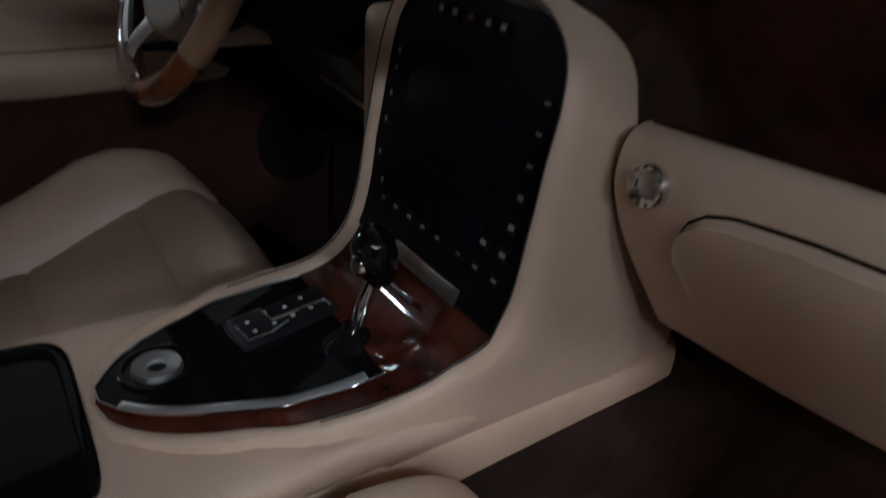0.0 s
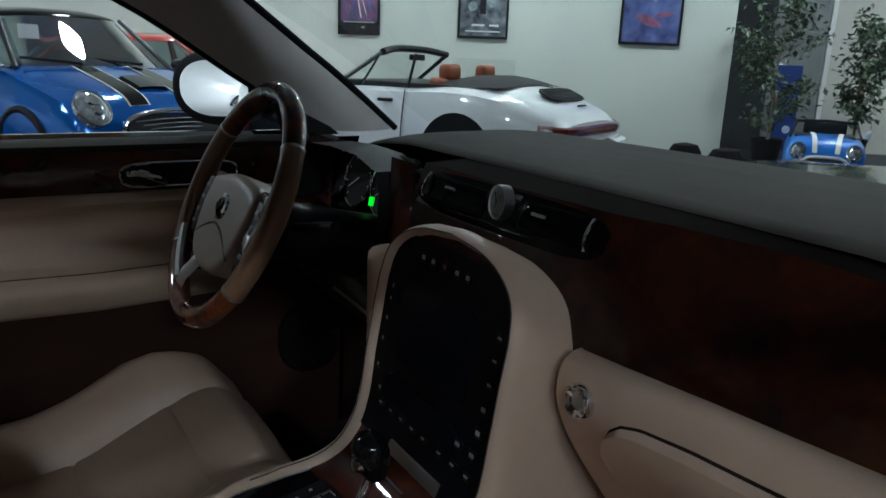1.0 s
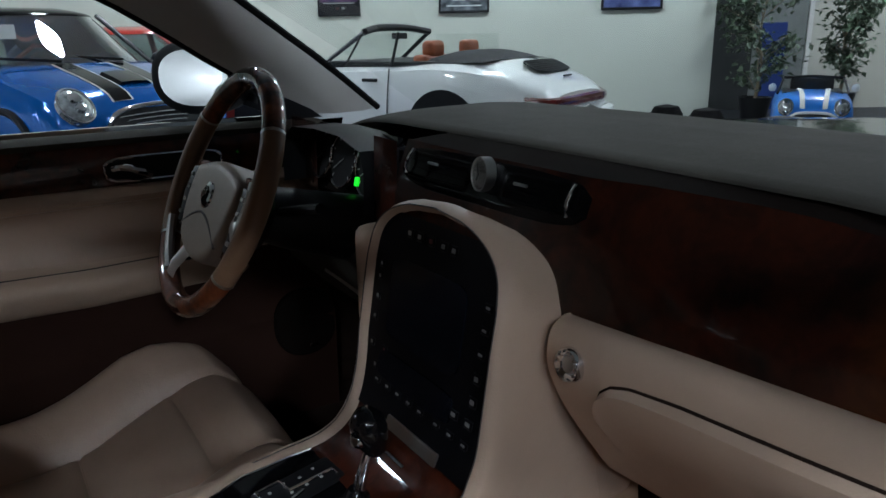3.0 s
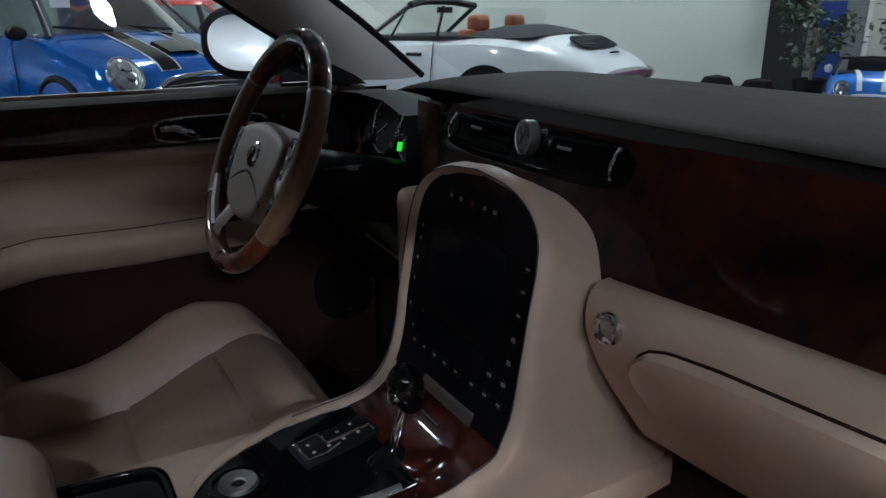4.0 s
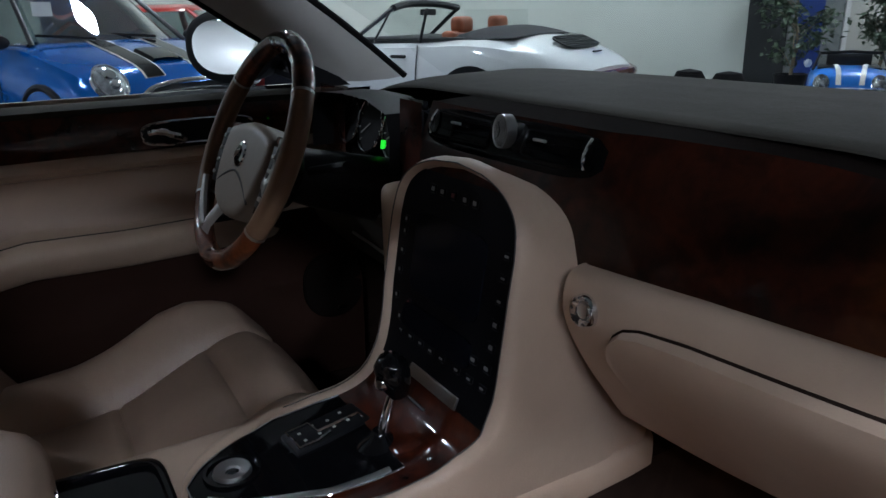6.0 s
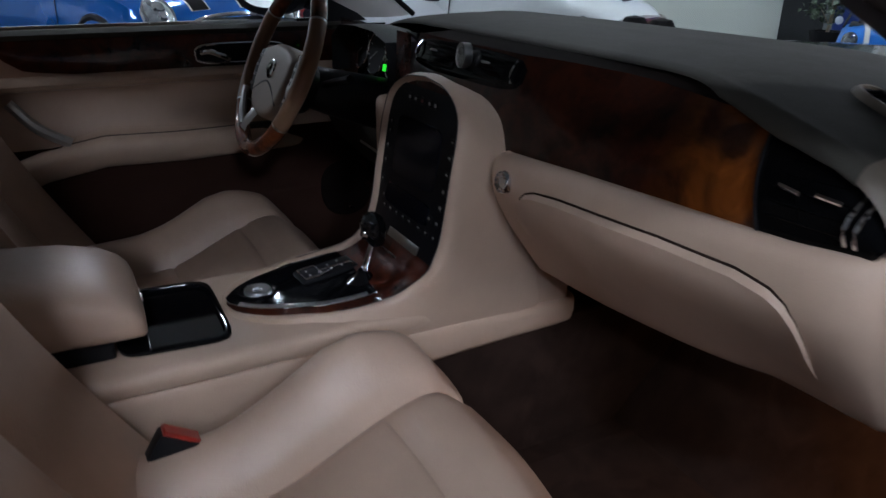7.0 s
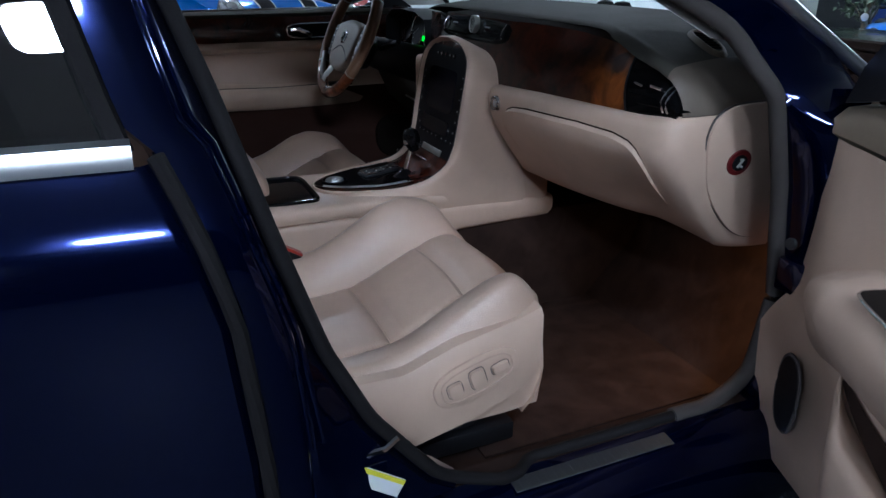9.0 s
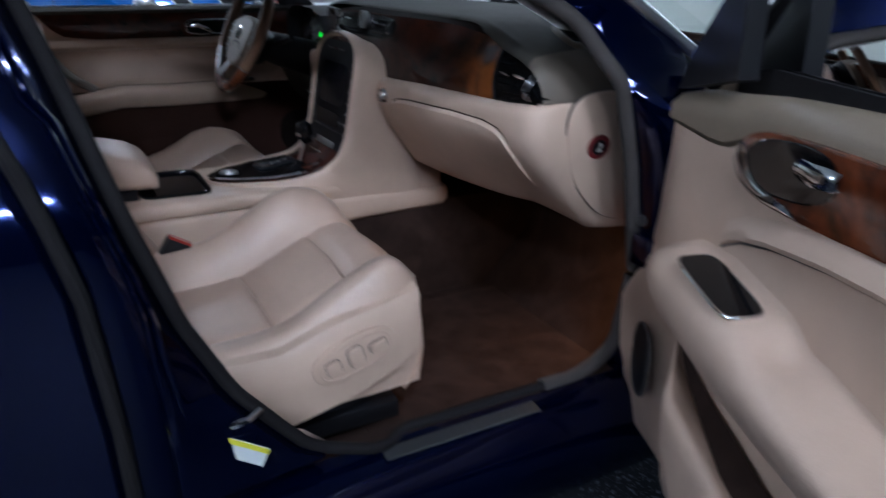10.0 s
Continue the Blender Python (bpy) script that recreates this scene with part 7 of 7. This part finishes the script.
part("mirror_stem", tube([(-0.03, 0.325, 1.265), (0.0, 0.39, 1.335)], 0.012, 8), BLACK, inmir)
def big_wheel(x, y):
    m = Matrix.Translation((x, y, 0.33)) @ Matrix.Rotation(math.pi / 2 if x > 0 else -math.pi / 2, 4, "Y")
    part("wheel", lathe([(0.0, 0.06), (0.08, 0.08), (0.21, 0.085), (0.225, 0.10), (0.31, 0.10), (0.33, 0.06), (0.33, -0.10), (0.2, -0.11), (0.0, -0.10)], 40, m), TYRE, CAR)
for x in (0.80, -0.80):
    for y in (1.42, -1.61):
        big_wheel(x, y)
part("underbody", block(-0.78, 0.78, -2.2, 2.2, 0.13, 0.20, 0.02), BLACK, CAR)
part("engine_bay", block(-0.80, 0.80, 1.06, 2.3, 0.22, 0.86, 0.05), BLACK, CAR)

# ---- open passenger door ----
OPEN = 66.0
ang = radians(OPEN)
HINGE = Vector((0.905, 0.675, 0))
U, N = Vector((math.sin(ang), -math.cos(ang), 0)), Vector((math.cos(ang), math.sin(ang), 0))
pdoor = thing("passenger_door", "", "")
pdoor.parent = CAR
tagged(pdoor, "open passenger door with sand leather, walnut and black switch panel")
def dp(u, n, z):
    """u along the door from its hinge, n towards the cabin, z up."""
    return HINGE + U * u - N * n + Vector((0, 0, z))
def dloft(zn, u0, u1, n=20):
    return loft([[dp(u, (o(u) if callable(o) else o), (z(u) if callable(z) else z)) for o, z in zn] for u in (u0 + (u1 - u0) * k / n for k in range(n + 1))])
part("outer_skin", dloft([(-0.04, 0.95), (-0.085, 0.90), (-0.115, 0.75), (-0.115, 0.5), (-0.09, 0.25), (-0.02, 0.24)], -0.02, 1.05), NAVY, pdoor, "dark navy door skin")
part("door_end", loft([[dp(-0.012, n, z) for n in (-0.10, -0.05, 0.0, 0.035)] for z in (0.24, 0.4, 0.6, 0.8, 0.94)]), NAVY, pdoor, "dark navy hinge end")
def ledge_z(u):
    return ease([(0.0, 0.915), (0.062, 0.926), (0.14, 0.933), (0.283, 0.951), (0.4, 0.959), (0.515, 0.965), (1.05, 0.975)], u)
def ledge_low(u):
    return ease([(0.0, 0.878), (0.09, 0.879), (0.177, 0.877), (0.225, 0.882), (0.26, 0.897), (0.306, 0.914), (0.40, 0.926), (0.545, 0.931), (1.05, 0.938)], u)
part("window_ledge", dloft([(-0.03, 0.955), (-0.02, lambda u: ledge_z(u) + 0.004), (0.012, ledge_z), (0.03, lambda u: ledge_z(u) - 0.016), (0.036, lambda u: ledge_z(u) - 0.034), (0.036, ledge_low), (0.022, lambda u: ledge_low(u) - 0.012)], 0.0, 1.05), DOORTOP, pdoor, "taupe padded door top")
part("window_seal", dloft([(-0.03, 0.96), (-0.026, lambda u: 0.935 + 0.045 * min(1, max(0, u) / 0.2)), (-0.018, lambda u: 0.935 + 0.045 * min(1, max(0, u) / 0.2)), (-0.016, 0.92)], 0.12, 1.05), RUBBER, pdoor)
def panel_n(u, z):
    return 0.035 + 0.012 * math.exp(-((z - 0.60) / 0.10) ** 2) - 0.02 * max(0, (0.05 - u) / 0.1)
rows = []
for k in range(33):
    u = 0.0 + 1.05 * k / 32
    front = max(0.0, (0.14 - u) / 0.14)
    rows.append([dp(u - 0.085 * math.sin(math.pi * min(1, max(0, (0.62 - z) / 0.36))) * front, panel_n(u, z) + 0.03 * math.sin(math.pi * min(1, max(0, (0.62 - z) / 0.36))) * front, z) for z in (ledge_low(u) - 0.006 - (ledge_low(u) - 0.306) * j / 26 for j in range(27))])
pp = part("door_panel", loft(rows), TRIM, pdoor, "sand leather door panel")
# walnut inlay with the handle cup
wo = [(0.253, 0.872), (0.264, 0.894), (0.306, 0.917), (0.398, 0.928), (0.545, 0.934), (0.8, 0.941), (1.02, 0.944), (1.02, 0.865), (0.8, 0.860), (0.574, 0.849), (0.474, 0.841), (0.368, 0.835), (0.304, 0.838), (0.264, 0.853)]
wo = [(p.x, p.y) for p in spline([(x, y, 0) for x, y in wo + wo[:1]], 60)][:-1]
dm = Matrix((U, Vector((0, 0, 1)), -N)).transposed().to_4x4()
dm.translation = HINGE
inlay = part("walnut_inlay", slab([(x, y) for x, y in wo], 0.012, dm @ Matrix.Translation((0, 0, 0.030)), 0.005), WOOD_DOOR, pdoor, "glossy burl walnut inlay with orange figure")
hm = dm @ Matrix.Translation((0.384, 0.888, 0.041)) @ Matrix.Rotation(0.12, 4, "Z")
hc = part("handle_cup", loft([[hm @ Vector((0.098 * k * c, 0.034 * k * s, d)) for c, s in oval(1, 1, 2.5, 36)] for k, d in ((1.0, 0.0015), (0.95, 0.002), (0.88, -0.004), (0.6, -0.009), (0.1, -0.010))], loop_v=True, caps=True), GLOSSBLACK, pdoor, "glossy dark handle cup")
outer_arc = spline([dm @ Vector((x, z, 0.0425)) for x, z in ((0.270, 0.893), (0.258, 0.873), (0.265, 0.857), (0.284, 0.846), (0.315, 0.840), (0.36, 0.838), (0.43, 0.842))], 30)
inner_arc = spline([dm @ Vector((x, z, 0.0425)) for x, z in ((0.280, 0.898), (0.290, 0.882), (0.301, 0.868), (0.318, 0.859), (0.342, 0.854), (0.38, 0.850), (0.43, 0.844))], 30)
part("cup_edge", loft([[a, a.lerp(b, 0.25) - N * 0.004, a.lerp(b, 0.6) - N * 0.005, b - N * 0.001, b + N * 0.006] for a, b in zip(outer_arc, inner_arc)]), CHROME, hc, "chrome crescent edge of the cup")
lm = dm @ Matrix.Translation((0.455, 0.902, 0.042)) @ Matrix.Rotation(0.10, 4, "Z")
part("door_handle", loft([[lm @ Vector((x, y + h * f, z + 0.006 * (1 - f * f))) for f in (-1, -0.6, -0.2, 0.2, 0.6, 1)] for x, y, h, z in ((-0.040, 0.002, 0.009, 0.0), (-0.034, 0.002, 0.0115, 0.008), (-0.005, 0.0, 0.0125, 0.012), (0.026, -0.001, 0.012, 0.010), (0.034, -0.002, 0.009, 0.003))]), CHROME, hc, "chrome inner handle")
# arm rest sweeping down, switch panel, pull cup, pocket, speaker
ar = []
for k in range(121):
    u = 0.05 + 0.97 * k / 120
    top = ease([(0.05, 0.655), (0.12, 0.69), (0.2, 0.722), (0.3, 0.732), (0.44, 0.722), (0.55, 0.70), (0.7, 0.69), (1.02, 0.70)], u)
    crest = ease([(0.05, 0.640), (0.18, 0.662), (0.34, 0.652), (0.5, 0.652), (0.7, 0.66), (1.02, 0.67)], u)
    w = ease([(0.05, 0.004), (0.12, 0.045), (0.2, 0.07), (0.4, 0.08), (1.02, 0.08)], u)
    dip = 0.016 * math.exp(-((u - 0.497) / 0.030) ** 2)
    ar.append(spline([dp(u, n, z) for n, z in ((0.032, top + 0.022), (0.042, top + 0.006 - dip * 0.6), (0.042 + w * 0.35, top - dip), (0.042 + w * 0.78, top - 0.006 - dip * 0.2), (0.042 + w, (top + crest) / 2), (0.042 + w * 0.98, crest - 0.004), (0.040 + w * 0.7, crest - 0.045), (0.038 + w * 0.3, crest - 0.085), (0.030, crest - 0.115))], 22))
dar = part("armrest", loft(ar), TRIM, pdoor, "sand padded armrest with a scooped pull")
sm = axes(dp(0.352, 0.084, 0.7325), U * 0.985 + Vector((0, 0, -0.09)), -N - Vector((0, 0, 0.06)))
swp = part("switch_panel", slab(oval(0.078, 0.027, 5, 32), 0.008, sm, 0.003), GLOSSBLACK, dar, "black window switch panel")
part("panel_edge", tube([sm @ Vector((0.079 * c, 0.028 * s, 0.002)) for c, s in oval(1, 1, 5, 32)], 0.0024, 6, loop=True), CHROME, swp)
part("switch_key", block(-0.05, -0.02, -0.012, 0.012, 0.008, 0.013, 0.003, 2, sm), BLACK, swp)
lip = []
for k in range(31):
    u = 0.255 + 0.77 * k / 30
    z = ease([(0.255, 0.752), (0.30, 0.775), (0.386, 0.797), (0.5, 0.815), (0.6, 0.824), (1.03, 0.83)], u)
    f = min(1.0, k / 4)
    lip.append([dp(u, n, zz) for n, zz in ((0.036, z + 0.03), (0.040 + 0.010 * f, z + 0.014), (0.040 + 0.015 * f, z + 0.004), (0.040 + 0.011 * f, z - 0.003), (0.032, z - 0.008))])
part("insert_lip", loft(lip), TRIM, pp, "padded lip over the door insert")
part("insert_seam", tube([r[4] + N * -0.006 for r in lip], 0.0016, 6), SEAL, pp, "dark seam under the lip")
pk = []
for k in range(31):
    u = 0.195 + 0.82 * k / 30
    z = ease([(0.195, 0.568), (0.24, 0.548), (0.3, 0.530), (0.39, 0.518), (0.48, 0.504), (1.02, 0.49)], u)
    g = min(1, (u - 0.195) / 0.10)
    pk.append(spline([dp(u, n, zz) for n, zz in ((0.050, z - 0.03), (0.048 + 0.040 * g, z - 0.006), (0.052 + 0.050 * g, z - 0.002), (0.055 + 0.056 * g, z - 0.02), (0.052 + 0.055 * g, z - 0.08), (0.045 + 0.045 * g, 0.36), (0.03, 0.306))], 18))
part("door_pocket", loft(pk), TRIM, pdoor, "sand door pocket")
# Dark sheet in place of the shade inside the pocket's opening.
part("pocket_shade", loft([[dp(u, 0.050 + o * min(1, k / 6), z + d) for o, d in ((0.0, 0.012), (0.036, -0.006))] for k in range(21) for u, z in ((0.20 + 0.8 * k / 20, ease([(0.195, 0.566), (0.24, 0.546), (0.3, 0.528), (0.39, 0.516), (0.48, 0.502), (1.02, 0.488)], 0.20 + 0.8 * k / 20)),)]), CARPET, pdoor, "dark sheet painted as the shade in the pocket's slot")
sp = axes(dp(0.086, 0.060, 0.466), U, U * -0.43 + Vector((0, 0, 0.90)))
spk = part("speaker", slab(oval(0.034, 0.066, 2.4, 36), 0.006, sp, 0.002), BLACK, pdoor, "dark oval loudspeaker grille")
part("speaker_rim", tube([sp @ Vector((0.036 * c, 0.068 * s, 0.003)) for c, s in oval(1, 1, 2.4, 36)], 0.003, 6, loop=True), SEAL, spk)
part("window_pane", loft([[dp(u, -0.03, z) for u in (0.12, 0.5, 1.02)] for z in (0.95, 1.1)] + [[dp(u, -0.045 - 0.06, 1.32) for u in (0.55, 0.75, 0.98)]]), TINT, pdoor, "dark window pane")
part("window_frame", tube(spline([dp(0.03, -0.03, 0.93), dp(0.20, -0.045, 1.08), dp(0.42, -0.075, 1.25), dp(0.62, -0.10, 1.34), dp(0.95, -0.11, 1.37), dp(1.04, -0.07, 1.15), dp(1.05, -0.03, 0.95)], 40), 0.020, 8), RUBBER, pdoor, "black window frame")
part("mirror_sail", slab([(0.02, 0.925), (0.05, 0.98), (0.13, 1.06), (0.20, 1.10), (0.21, 0.965)], 0.03, dm @ Matrix.Translation((0, 0, 0.0))), BLACK, pdoor, "black mirror corner piece")
om = dp(0.10, -0.20, 1.03)
part("door_mirror", lathe([(0.0, -0.07), (0.07, -0.06), (0.1, 0.0), (0.09, 0.05), (0.0, 0.08)], 24, Matrix.Translation(om) @ Matrix.Rotation(radians(OPEN), 4, "Z") @ Matrix.Rotation(math.pi / 2, 4, "X") @ Matrix.Diagonal((1, 0.72, 1, 1))), NAVY, pdoor)

# courtesy lamp in the passenger footwell
part("footwell_lamp", block(0.61, 0.67, 0.80, 0.84, 0.640, 0.660, 0.004), WHITE_MARK, CAR, "small footwell lamp")
ld = bpy.data.lights.new("footwell_light", "AREA")
ld.energy, ld.size, ld.color, ld.spread = 1.25, 0.04, (1.0, 0.52, 0.20), radians(170)
lo = new("footwell_light", ld)
lo.matrix_world = look((0.65, 0.82, 0.635), (0.69, 0.72, 0.25))
